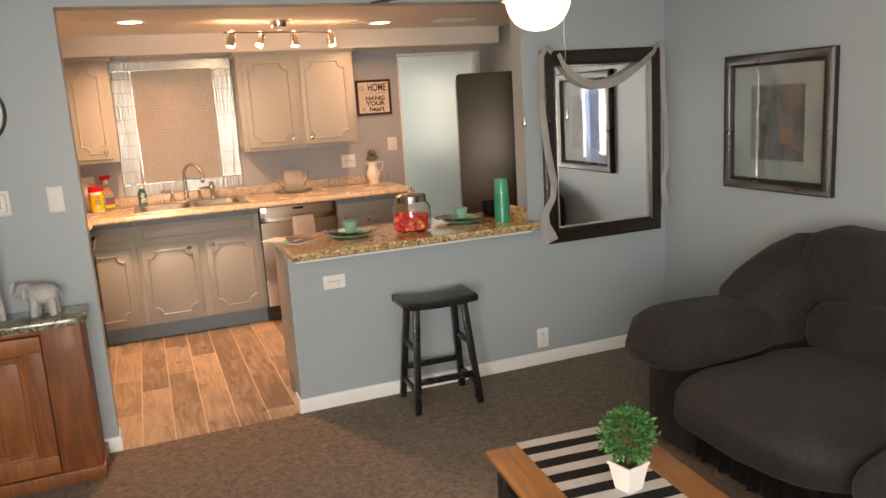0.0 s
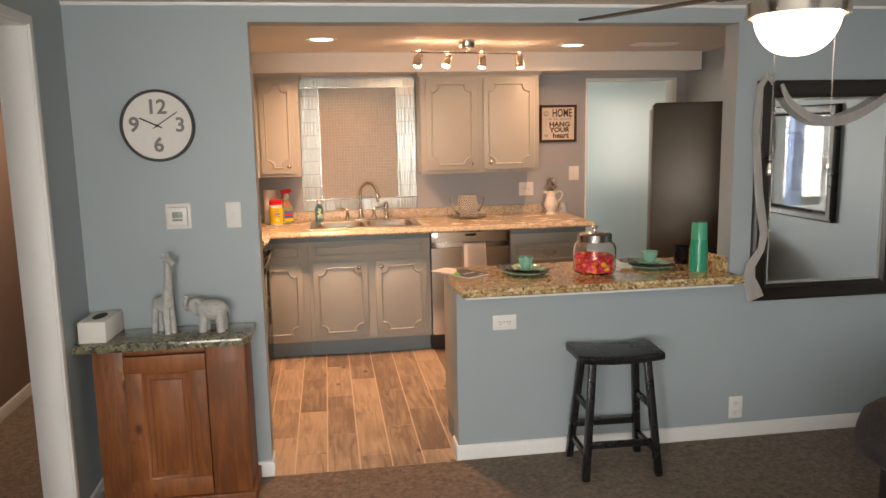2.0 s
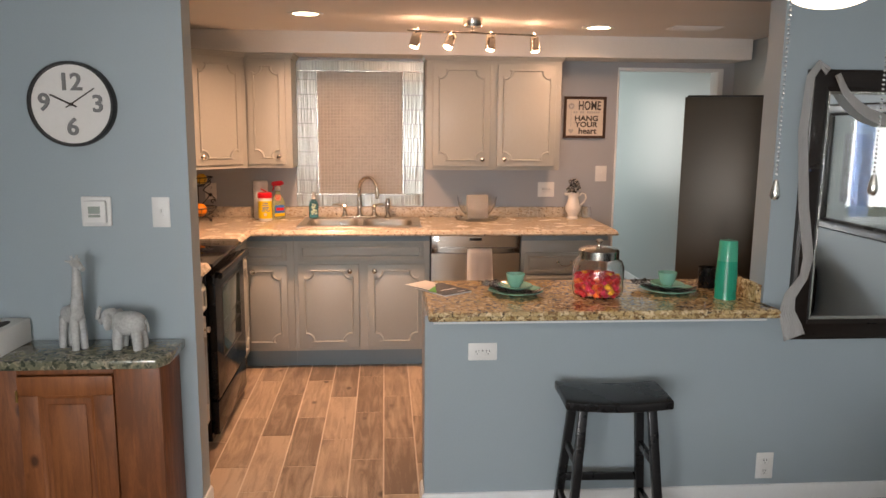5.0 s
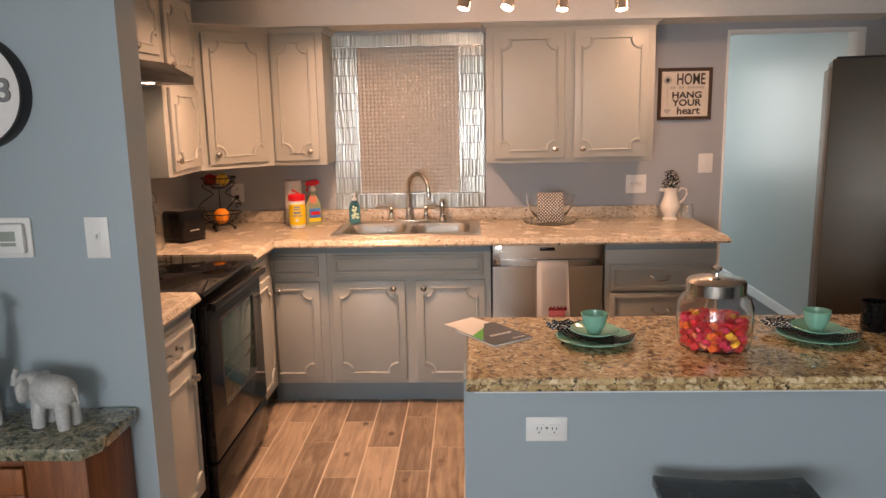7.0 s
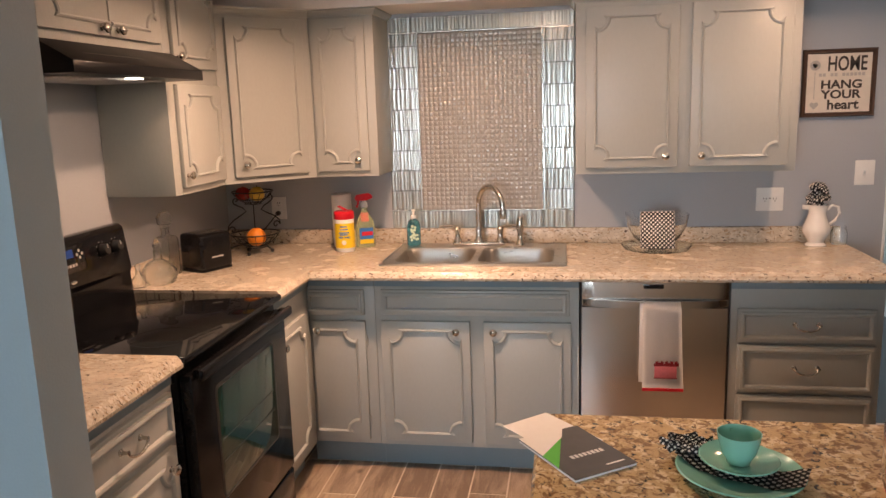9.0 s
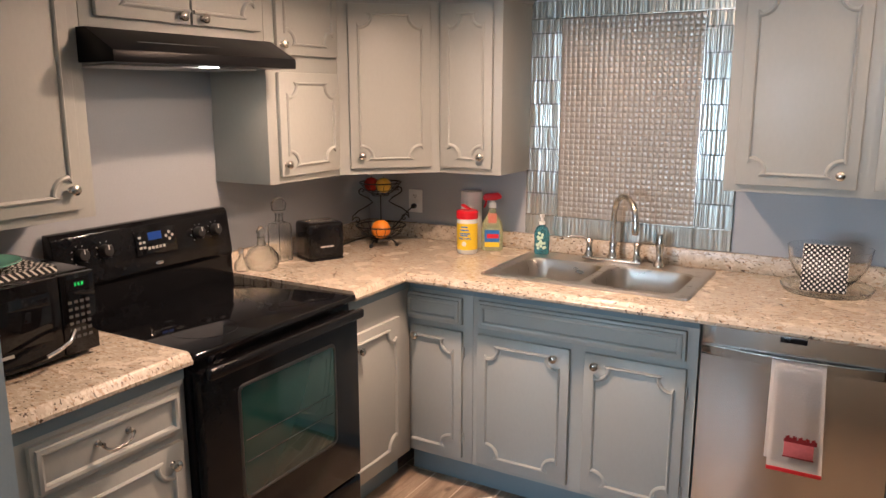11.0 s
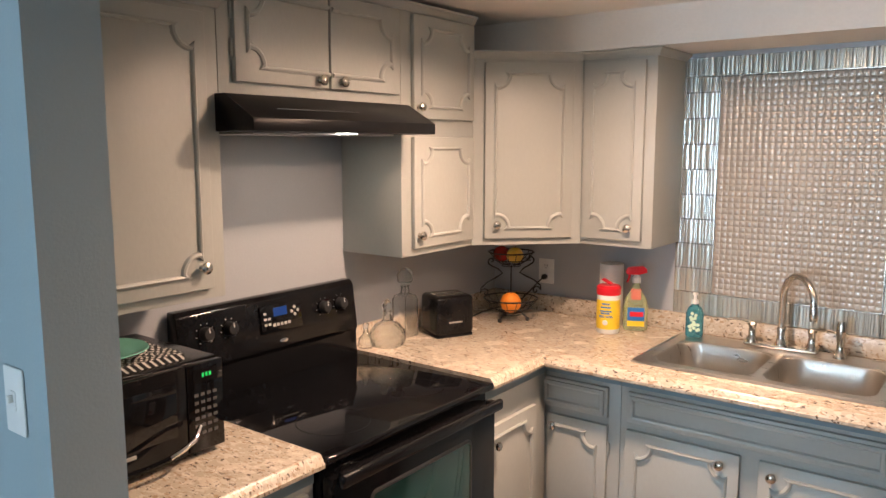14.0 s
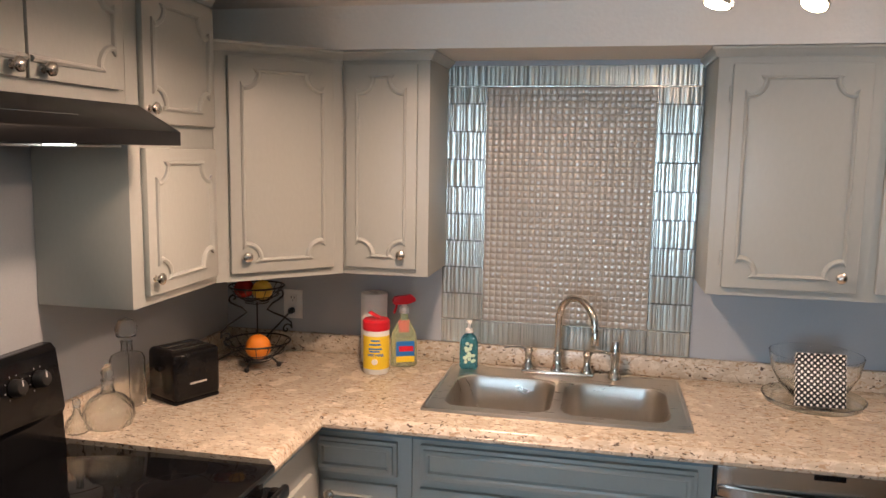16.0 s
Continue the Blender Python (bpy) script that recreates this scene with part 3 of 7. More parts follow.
for b in ((-5.1, -4.1, 0.6, 0.65), (-5.1, -4.1, 1.95, 2.0), (-5.1, -5.05, 0.65, 1.95), (-4.15, -4.1, 0.65, 1.95)):
    box(bm, -0.895, -0.835, b[0], b[1], b[2], b[3], 0.004)
part("window_frame", bm, TRIM, w)
w = tagged(new("window_2"), "window with white frame", "window", kind="structure")
bm = bmesh.new()
for b in ((1.45, 2.75, 0.9, 0.95), (1.45, 2.75, 1.95, 2.0), (1.45, 1.5, 0.95, 1.95), (2.7, 2.75, 0.95, 1.95)):
    box(bm, b[0], b[1], 6.02, 6.08, b[2], b[3], 0.004)
part("window_frame", bm, TRIM, w)
bm = bmesh.new()
bmesh.ops.create_grid(bm, x_segments=30, y_segments=30, size=150, matrix=pose(0, -4, -0.3))
tagged(part("ground", bm, GRASS), "green lawn", "ground", kind="structure")
bm = bmesh.new()
for x in (0.14, 3.4):
    box(bm, x, x + 0.15, -5.66, -5.51, -0.3, 2.6, 0.01)
box(bm, -3, 5, -5.67, -5.50, 2.45, 2.65, 0.01)
tagged(part("porch_posts", bm, BLUE_POST), "blue painted porch posts and beam", "porch", kind="structure")
bm = bmesh.new()
random.seed(5)
for i in range(420):
    x, y = random.uniform(-14, 16), random.uniform(-17, -14)
    z = random.uniform(0, 2.6 + 0.8 * math.sin(x * 0.9))
    bmesh.ops.create_icosphere(bm, subdivisions=1, radius=random.uniform(0.25, 0.55), matrix=pose(x, y, z, random.uniform(0, 90), random.uniform(0, 90)))
tagged(part("backdrop", bm, HEDGE, smooth=False), "leafy green hedge beyond the lawn", "hedge", kind="stuff")


# ---- kitchen cabinets ----
def scallop(x0, x1, z0, z1, r=0.045, j=0.008, open_to=""):
    """The outline of a provincial moulding: a rectangle whose corners curve inwards, with small steps. open_to: the side ("low" or
    "high") on which it runs straight out to the door's edge."""
    out = []
    for cx, cz, a0, sx, sz in ((x1, z1, 180, -1, -1), (x1, z0, 90, -1, 1), (x0, z0, 0, 1, 1), (x0, z1, 270, 1, -1)):
        arc = [(cx + r * math.cos(radians(a0 + k * 18)), cz + r * math.sin(radians(a0 + k * 18))) for k in range(6)]
        jogs = {180: ((cx - r, cz + 0), (cx, cz - r)), 90: ((cx, cz + r), (cx - r, cz)), 0: ((cx + r, cz), (cx, cz + r)), 270: ((cx, cz - r), (cx + r, cz))}[a0]
        inner = [(x + sx * j * 0.6, z + sz * j * 0.6) for x, z in arc]
        out.append([jogs[0], *inner, jogs[1]])
    if open_to == "low":
        return [(x0, z1), *out[0], *out[1], (x0, z0)]
    if open_to == "high":
        return [(x1, z0), *out[2], *out[3], (x1, z1)]
    return [p for corner in out for p in corner]


MOULD = [(-0.008, 0), (-0.007, 0.007), (-0.001, 0.0105), (0.004, 0.008), (0.0055, 0.004), (0.008, 0)]
UP = pose(0, 0, 0, 90, 0, 0)            # flat outlines (x, y) stand up as (x, z), and rise towards -y


def knob(parent, x, y, z):
    turned("knob", NICKEL, parent, [(0.0, 0.030), (0.009, 0.029), (0.0155, 0.024), (0.0165, 0.019), (0.012, 0.014), (0.006, 0.010), (0.006, 0.003), (0.010, 0.0), (0, 0)], 16, pose(x, y, z, 90), "brushed nickel knob")


def pull(parent, x, y, z):
    """A bail pull: two posts and a sagging bar."""
    bm = bmesh.new()
    for s in (-1, 1):
        lathe(bm, [(0, 0), (0.010, 0), (0.010, 0.003), (0.0055, 0.006), (0.005, 0.020), (0.007, 0.024), (0, 0.026)], 12, pose(x + s * 0.045, y, z, 90))
    tube(bm, [(x + 0.045 * math.cos(radians(a)), y - 0.022 - 0.006 * math.sin(radians(a)), z - 0.022 * math.sin(radians(a))) for a in range(0, 181, 15)], 0.0042, 8)
    part("handle", bm, NICKEL, parent, "brushed nickel bail pull")


def hinge(parent, x, y, z):
    bm = bmesh.new()
    tube(bm, [(x, y - 0.003, z - 0.024), (x, y - 0.003, z + 0.024)], 0.004, 8)
    box(bm, x - 0.004, x + 0.004, y - 0.003, y + 0.003, z - 0.020, z + 0.020, 0.001)
    part("hinge", bm, CABINET, parent, "painted hinge")


def cabinet_door(parent, x0, x1, z0, z1, y, knob_at=None, hinges=None, open_to="", inset=0.042, r=0.050):
    """A slab door that stands proud of the frame at y, with a scalloped moulding."""
    d = block("door", CABINET, parent, x0, x1, y - 0.019, y - 0.0005, z0, z1, bevel=0.004)
    bm = bmesh.new()
    sweep(bm, scallop(x0 + (0.004 if open_to == "low" else inset), x1 - (0.004 if open_to == "high" else inset), z0 + inset, z1 - inset, r, open_to=open_to), MOULD, not open_to, Matrix.Translation((0, y - 0.0185, 0)) @ UP)
    part("moulding", bm, CABINET, d)
    if knob_at:
        knob(d, knob_at[0], y - 0.019, knob_at[1])
    if hinges is not None:
        x = x0 - 0.003 if hinges == "low" else x1 + 0.003
        for z in (z0 + 0.09, z1 - 0.09):
            hinge(d, x, y - 0.004, z)
    return d


def drawer_front(parent, x0, x1, z0, z1, y, handle=False, inset=0.022):
    d = block("drawer", CABINET, parent, x0, x1, y - 0.019, y - 0.0005, z0, z1, bevel=0.004)
    bm = bmesh.new()
    sweep(bm, [(x0 + inset, z1 - inset), (x1 - inset, z1 - inset), (x1 - inset, z0 + inset), (x0 + inset, z0 + inset)], [(o * 1.3, u * 1.2) for o, u in MOULD], True, Matrix.Translation((0, y - 0.0185, 0)) @ UP)
    part("moulding", bm, CABINET, d)
    if handle:
        pull(d, (x0 + x1) / 2, y - 0.019, (z0 + z1) / 2 + 0.008)
    return d


def base_unit(label, m, w, depth, doors=(), drawers=(), top=0.908, toe=0.125, group="kitchen base cabinets", hollow=False):
    """A base cabinet: x along its front from 0 to w, its front at y = 0, its back at y = depth."""
    c = thing("base_cabinet", label, "cabinet", m, group)
    bm = bmesh.new()
    if hollow:
        cells(bm, (0.0005, 0.018, w - 0.018, w - 0.0005), (0, 0.018, depth - 0.018, depth), (toe, 0.755, top), lambda x, y, z: z < 0.755 or not (0.018 < x < w - 0.018 and 0.018 < y < depth - 0.018))
    else:
        box(bm, 0.0005, w - 0.0005, 0, depth, toe, top, 0.002)
    part("body", bm, CABINET, c)
    block("plinth", TOE, c, 0, w, 0.07, depth, 0, toe - 0.0005, bevel=0, label="blue-grey plinth")
    # thin dark strip: the worktop's shade on the rail, put into its colour
    block("top_rail", TOE, c, 0.0005, w - 0.0005, -0.004, -0.0005, 0.862, top, bevel=0.001, label="cabinet rail coloured dark for the shade under the worktop")
    for d in doors:
        cabinet_door(c, *d[:4], 0, *d[4:])
    for d in drawers:
        drawer_front(c, *d[:4], 0, *d[4:])
    return c


def wall_unit(label, m, w, depth, z0, z1, doors, crown=True, group="kitchen wall cabinets"):
    c = thing("wall_cabinet", label, "cabinet", m, group)
    bm = bmesh.new()
    box(bm, 0.0005, w - 0.0005, 0, depth, z0, z1, 0.002)
    part("body", bm, CABINET, c)
    if crown:
        bm = bmesh.new()
        sweep(bm, [(0, depth), (0, 0), (w, 0), (w, depth)] if crown == "ends" else [(0, 0), (w, 0)] if crown is True else crown, [(-0.004, z1 - 0.028), (0.006, z1 - 0.028), (0.012, z1 - 0.014), (0.022, z1 - 0.006), (0.022, z1 + 0.001), (-0.004, z1 + 0.001)])
        part("crown_moulding", bm, CABINET, c)
    for d in doors:
        cabinet_door(c, *d[:4], 0, *d[4:])
    return c


YF = 1.90
def X(x):
    return pose(x, YF, 0)


D = YK - YF - 0.002
base_unit("grey painted base cabinet with scalloped door and small drawer", X(-0.19), 0.335, D, [(0.046, 0.29, 0.148, 0.706, (0.075, 0.665), "high", "low")], [(0.02, 0.29, 0.734, 0.848)])
base_unit("grey painted sink cabinet with two scalloped doors", X(0.146), 0.885, D, [(0.026, 0.42, 0.15, 0.71, (0.36, 0.668), "low"), (0.479, 0.852, 0.15, 0.71, (0.522, 0.668), "high")], [(0.028, 0.845, 0.738, 0.850)], hollow=True)
base_unit("grey painted drawer cabinet with bail pulls", X(1.640), 0.585, D, (), [(0.026, 0.556, 0.642, 0.782, True), (0.030, 0.560, 0.428, 0.630, True), (0.030, 0.560, 0.155, 0.416, True)])
LEFT = -0.155


def Y(y, z=0):
    return pose(LEFT, y, z, 0, 0, 90)


DL = LEFT - XL - 0.002
base_unit("grey painted base cabinet with drawer and scalloped door", Y(0.125), 0.562, DL, [(0.088, 0.530, 0.15, 0.690, (0.487, 0.632), None)], [(0.088, 0.530, 0.715, 0.850, True)])
base_unit("grey painted corner base cabinet with scalloped door", Y(1.455), 0.432, DL, [(0.006, 0.335, 0.165, 0.765, (0.045, 0.70), None, "low")])

WD = YK - 2.2 - 0.002
wall_unit("grey painted double wall cabinet with scalloped doors", pose(1.02, 2.2, 0), 0.925, WD, 1.31, 2.072, [(0.043, 0.433, 1.337, 2.022, (0.383, 1.384), "low"), (0.485, 0.887, 1.337, 2.022, (0.532, 1.384), "high")], "ends")
wall_unit("narrow grey painted wall cabinet with scalloped door", pose(-0.186, 2.2, 0), 0.304, WD, 1.318, 2.072, [(0.016, 0.264, 1.345, 2.030, (0.216, 1.395), "low")], [(0, 0), (0.304, 0), (0.304, WD)])
# diagonal corner cabinet
c = thing("wall_cabinet", "grey painted diagonal corner wall cabinet with scalloped door", "cabinet", pose(-0.5, 1.889, 0, 0, 0, 44.7), "kitchen wall cabinets")
bm = bmesh.new()
back = pose(-0.5, 1.889, 0, 0, 0, 44.7).inverted()
corner = [(-0.4995, 1.8895), (-0.1865, 2.1995), (-0.1865, YK - 0.002), (XL + 0.002, YK - 0.002), (XL + 0.002, 1.8895)]
prism(bm, [(back @ Vector((x, y, 0))).to_2d() for x, y in corner], 0.754, pose(0, 0, 1.318))
part("body", bm, CABINET, c)
bm = bmesh.new()
sweep(bm, [(0, 0), (0.441, 0)], [(-0.004, 2.044), (0.006, 2.044), (0.012, 2.058), (0.022, 2.066), (0.022, 2.073), (-0.004, 2.073)])
part("crown_moulding", bm, CABINET, c)
cabinet_door(c, 0.045, 0.40, 1.345, 2.030, 0, (0.092, 1.40), "high")
# cabinets over the range and beside it
UX = -0.5


def U(y):
    return pose(UX, y, 0, 0, 0, 90)


UD = UX - XL - 0.002
wall_unit("tall grey painted wall cabinet with two doors up to the ceiling", U(1.453), 0.436, UD, 1.318, 2.196, [(0.052, 0.418, 1.345, 1.742, (0.075, 1.392), "high"), (0.052, 0.418, 1.806, 2.160, (0.075, 1.845), "high")])
wall_unit("grey painted cabinet with two short doors above the range hood", U(0.703), 0.750, UD, 1.850, 2.196, [(0.045, 0.394, 1.882, 2.160, (0.352, 1.905), "low", "high"), (0.402, 0.752 - 0.03, 1.882, 2.160, (0.442, 1.905), "high", "low")])
wall_unit("grey painted wall cabinet with large scalloped door", U(0.125), 0.577, UD, 1.303, 2.095, [(0.055, 0.530, 1.332, 2.050, (0.492, 1.392), None)], [(0, 0), (0.577, 0), (0.577, UD)])

# ---- worktops ----
CT = 0.947
NOSE = [(-0.025, CT - 0.038), (0.0, CT - 0.038), (0.006, CT - 0.034), (0.007, CT - 0.024), (0.002, CT - 0.019), (0.0, CT - 0.012), (-0.004, CT - 0.009), (-0.007, CT - 0.003), (-0.014, CT + 0.001), (-0.025, CT)]
top = thing("worktop", "cream stone-pattern laminate worktop with moulded edge and low splashback", "worktop", pose(0, 0, 0))
SX0, SX1, SY0, SY1 = 0.195, 0.945, 1.955, 2.335
bm = bmesh.new()
cells(bm, (XL + 0.001, -0.14, SX0, SX1, 2.235), (1.457, 1.825, SY0, SY1, YK - 0.001), (CT - 0.038, CT), lambda x, y, z: (x < -0.14 or y > 1.825) and not (SX0 < x < SX1 and SY0 < y < SY1))
sweep(bm, [(-0.115, 1.457), (-0.115, 1.80), (2.26, 1.80), (2.26, YK - 0.001)], NOSE)
bmesh.ops.remove_doubles(bm, verts=bm.verts[:], dist=0.0002)
part("slab", bm, LAMINATE, top)
bm = bmesh.new()
for b in ((XL + 0.001, 2.24, YK - 0.022, YK - 0.001), (XL + 0.001, XL + 0.022, 1.457, YK - 0.022)):
    box(bm, *b, CT, 1.022, 0.004)
part("splashback", bm, LAMINATE, top)
top = thing("worktop", "short cream stone-pattern laminate worktop beside the range", "worktop", pose(0, 0, 0))
bm = bmesh.new()
box(bm, XL + 0.001, -0.14, 0.122, 0.686, CT - 0.038, CT)
sweep(bm, [(-0.115, 0.122), (-0.115, 0.686)], NOSE)
bmesh.ops.remove_doubles(bm, verts=bm.verts[:], dist=0.0002)
part("slab", bm, LAMINATE, top)
block("splashback", LAMINATE, top, XL + 0.001, XL + 0.022, 0.122, 0.686, CT, 1.022)

# ---- sink and taps ----
sink = thing("kitchen_sink", "double-bowl stainless steel drop-in sink", "sink", pose(0, 0, CT))


def rounded(x0, x1, y0, y1, r, n=6):
    out = []
    for cx, cy, a0 in ((x1 - r, y1 - r, 0), (x0 + r, y1 - r, 90), (x0 + r, y0 + r, 180), (x1 - r, y0 + r, 270)):
        out += [(cx + r * math.cos(radians(a0 + 90 * k / n)), cy + r * math.sin(radians(a0 + 90 * k / n))) for k in range(n + 1)]
    return out


def loops(bm, rings, cap=True):
    made = [[bm.verts.new(p) for p in ring] for ring in rings]
    for a, b in zip(made, made[1:]):
        for i in range(len(a)):
            j = (i + 1) % len(a)
            bm.faces.new((a[i], a[j], b[j], b[i]))
    if cap:
        bm.faces.new(made[-1])


def ring(x0, x1, y0, y1, r, z):
    return [(x, y, z) for x, y in rounded(x0, x1, y0, y1, r)]


bm = bmesh.new()
for b in ((0.165, 0.215, 1.922, 2.44), (0.925, 0.977, 1.922, 2.44), (0.215, 0.925, 1.922, 1.972), (0.215, 0.925, 2.318, 2.44), (0.560, 0.588, 1.972, 2.318)):
    box(bm, *b, 0.001, 0.007)
sweep(bm, rounded(0.165, 0.977, 1.922, 2.44, 0.03), [(0.0, 0.001), (0.004, 0.001), (0.0, 0.009), (-0.008, 0.010), (-0.012, 0.006)], True)
for x0, x1 in ((0.215, 0.560), (0.588, 0.925)):
    for cx, cy, a0 in ((x1, 2.318, 0), (x0, 2.318, 90), (x0, 1.972, 180), (x1, 1.972, 270)):
        ox, oy = cx - 0.05 * (1 if cx == x1 else -1), cy - 0.05 * (1 if cy > 2 else -1)
        prism(bm, [(cx, cy)] + [(ox + 0.05 * math.cos(radians(a0 + 90 - 15 * k)), oy + 0.05 * math.sin(radians(a0 + 90 - 15 * k))) for k in range(7)], 0.006, pose(0, 0, 0.001))
part("rim", bm, STEEL_SINK, sink)
for x0, x1 in ((0.213, 0.562), (0.586, 0.927)):
    bm = bmesh.new()
    y0, y1 = 1.970, 2.320
    loops(bm, [ring(x0 - 0.004, x1 + 0.004, y0 - 0.004, y1 + 0.004, 0.05, 0.0072), ring(x0 + 0.004, x1 - 0.004, y0 + 0.004, y1 - 0.004, 0.07, 0.003), ring(x0 + 0.010, x1 - 0.010, y0 + 0.010, y1 - 0.010, 0.075, -0.02), ring(x0 + 0.022, x1 - 0.022, y0 + 0.022, y1 - 0.022, 0.075, -0.120), ring(x0 + 0.029, x1 - 0.029, y0 + 0.029, y1 - 0.029, 0.072, -0.142), ring(x0 + 0.046, x1 - 0.046, y0 + 0.046, y1 - 0.046, 0.065, -0.156), ring(x0 + 0.075, x1 - 0.075, y0 + 0.075, y1 - 0.075, 0.05, -0.160)])
    b = part("bowl", bm, STEEL_SINK, sink)
    turned("drain", CHROME, b, [(0, -0.157), (0.02, -0.157), (0.035, -0.155), (0.042, -0.1585), (0.042, -0.162)], 20, pose((x0 + x1) / 2, (y0 + y1) / 2, 0))
faucet = thing("faucet", "brushed nickel gooseneck faucet with two lever handles and side sprayer", "faucet", pose(0.555, 2.405, CT + 0.008))
block("deck_plate", NICKEL, faucet, -0.13, 0.13, -0.028, 0.028, 0, 0.014, bevel=0.006)
turned("base", NICKEL, faucet, [(0.024, 0.014), (0.024, 0.022), (0.018, 0.03), (0.0155, 0.06), (0.018, 0.075), (0.014, 0.082)], 20)
arch = [(0, 0, 0.08), (0, 0, 0.20)] + [(0.075 - 0.075 * math.cos(radians(a)), -0.075 + 0.075 * math.cos(radians(a)), 0.20 + 0.09 * math.sin(radians(a))) for a in range(12, 181, 12)]
arch = [(x * 0.85, y * 0.85, z) for x, y, z in arch] + [(0.130, -0.129, 0.165)]
bar("spout", NICKEL, faucet, arch, 0.0125, 12)
turned("nozzle", NICKEL, faucet, [(0, -0.012), (0.013, -0.012), (0.0145, 0.0), (0.014, 0.03), (0.0125, 0.034)], 16, pose(0.130, -0.129, 0.158))
for s, tip in ((-0.105, -0.085), (0.105, 0.085)):
    turned("handle_post", NICKEL, faucet, [(0.023, 0.012), (0.022, 0.022), (0.014, 0.034), (0.013, 0.065), (0.017, 0.078), (0.011, 0.090), (0, 0.094)], 18, pose(s, 0, 0))
    bar("lever", NICKEL, faucet, [(s, 0, 0.083), (s + tip * 0.35, -0.012, 0.094), (s + tip * 0.75, -0.028, 0.097), (s + tip, -0.036, 0.093)], 0.0072, 10, r_end=0.0048)
sprayer = turned("side_sprayer", NICKEL, None, [(0.024, 0), (0.022, 0.012), (0.014, 0.022), (0.013, 0.055), (0.018, 0.075), (0.0185, 0.10), (0.015, 0.125), (0.012, 0.135), (0, 0.137)], 18, pose(0.757, 2.395, CT + 0.008))
tagged(sprayer, "brushed nickel pull-out sprayer on the sink deck", "sprayer")

# ---- dishwasher ----
dw = thing("dishwasher", "stainless steel dishwasher with bar handle and dark kickplate", "dishwasher", pose(1.035, 1.885, 0))
block("body", BLACK_MATT, dw, 0.002, 0.598, 0.02, 0.58, 0.02, 0.905, bevel=0)
bm = bmesh.new()
prism(bm, [(0.006, 0.018), (0.006, 0.006)] + [(0.006 + 0.588 * k / 12, 0.006 - 0.016 * math.sin(math.pi * k / 12)) for k in range(1, 12)] + [(0.594, 0.006), (0.594, 0.018)], 0.655, pose(0, 0, 0.125))
part("door", bm, STEEL, dw)
bm = bmesh.new()
prism(bm, [(0.006, 0.018), (0.006, -0.004)] + [(0.006 + 0.588 * k / 12, -0.004 - 0.018 * math.sin(math.pi * k / 12)) for k in range(1, 12)] + [(0.594, -0.004), (0.594, 0.018)], 0.094, pose(0, 0, 0.803), 0.003)
part("control_panel", bm, STEEL, dw)
bm = bmesh.new()
outer = [(0.008 + 0.584 * k / 16, -0.010 - 0.040 * math.sin(math.pi * k / 16) ** 0.7) for k in range(17)]
prism(bm, outer + [(x, y + 0.013) for x, y in outer[::-1]], 0.030, pose(0, 0, 0.790), 0.004)
part("handle", bm, STEEL, dw, "curved steel bar handle")
block("badge", BLACK, dw, 0.255, 0.335, -0.0245, -0.018, 0.868, 0.886, bevel=0.001, label="dark display strip")
block("kickplate", BLACK_MATT, dw, 0.004, 0.596, 0.06, 0.09, 0.0, 0.115)

# ---- range and hood ----
rg = thing("electric_range", "black electric range with glass cooktop and oven window", "range", pose(-0.125, 0.69, 0, 0, 0, 90) @ Matrix.Diagonal((1, 1, 1.022, 1)))
block("body", BLACK, rg, 0.003, 0.757, 0.012, 0.655, 0.02, 0.897, bevel=0.003)
bm = bmesh.new()
box(bm, 0.001, 0.759, -0.022, 0.585, 0.897, 0.919, 0.007, 3)
ct = part("cooktop", bm, BLACK_GLASS, rg, "glossy black ceramic glass cooktop")
for x, y, r in ((0.19, 0.15, 0.105), (0.57, 0.15, 0.085), (0.19, 0.43, 0.075), (0.57, 0.43, 0.105)):
    bm = bmesh.new()
    sweep(bm, [(x + r * math.cos(a * math.pi / 18), y + r * math.sin(a * math.pi / 18)) for a in range(36)], [(-0.001, 0.9192), (0.001, 0.9192), (0.001, 0.9195), (-0.001, 0.9195)], True)
    part("burner_ring", bm, material("burner_print", (0.011, 0.011, 0.012), 0.2), ct)
bm = bmesh.new()
prism(bm, [(0.586, 0.90), (0.600, 1.005), (0.586, 1.02), (0.607, 1.178), (0.622, 1.193), (0.652, 1.193), (0.657, 0.90)], 0.752, Matrix(((0, 0, 1, 0.003), (1, 0, 0, 0), (0, 1, 0, 0), (0, 0, 0, 1))), 0.004)
bg = part("backguard", bm, BLACK, rg, "black control backguard")
for x in (0.095, 0.185, 0.590, 0.672):
    k = turned("knob", BLACK_MATT, bg, [(0, 0.027), (0.017, 0.026), (0.021, 0.02), (0.0225, 0.0), (0, 0)], 20, pose(x, 0.596, 1.118, 90 - 7.6))
    block("pointer", WHITE, k, -0.0015, 0.0015, 0.004, 0.019, 0.0262, 0.0275, bevel=0)
    for a in range(-140, 141, 40):
        block("dial_mark", GREY_INK, k, -0.001, 0.001, 0.030, 0.034, 0.0004, 0.0011, bevel=0, m=pose(0, 0, 0, 0, 0, a))
pad = block("display_panel", BLACK_GLASS, bg, -0.088, 0.088, -0.045, 0.045, 0, 0.0035, bevel=0.001, m=pose(0.395, 0.5955, 1.118, 90 - 7.6))
block("clock_display", LCD_BLUE, pad, -0.034, 0.024, 0.006, 0.034, 0.0036, 0.0042, bevel=0)
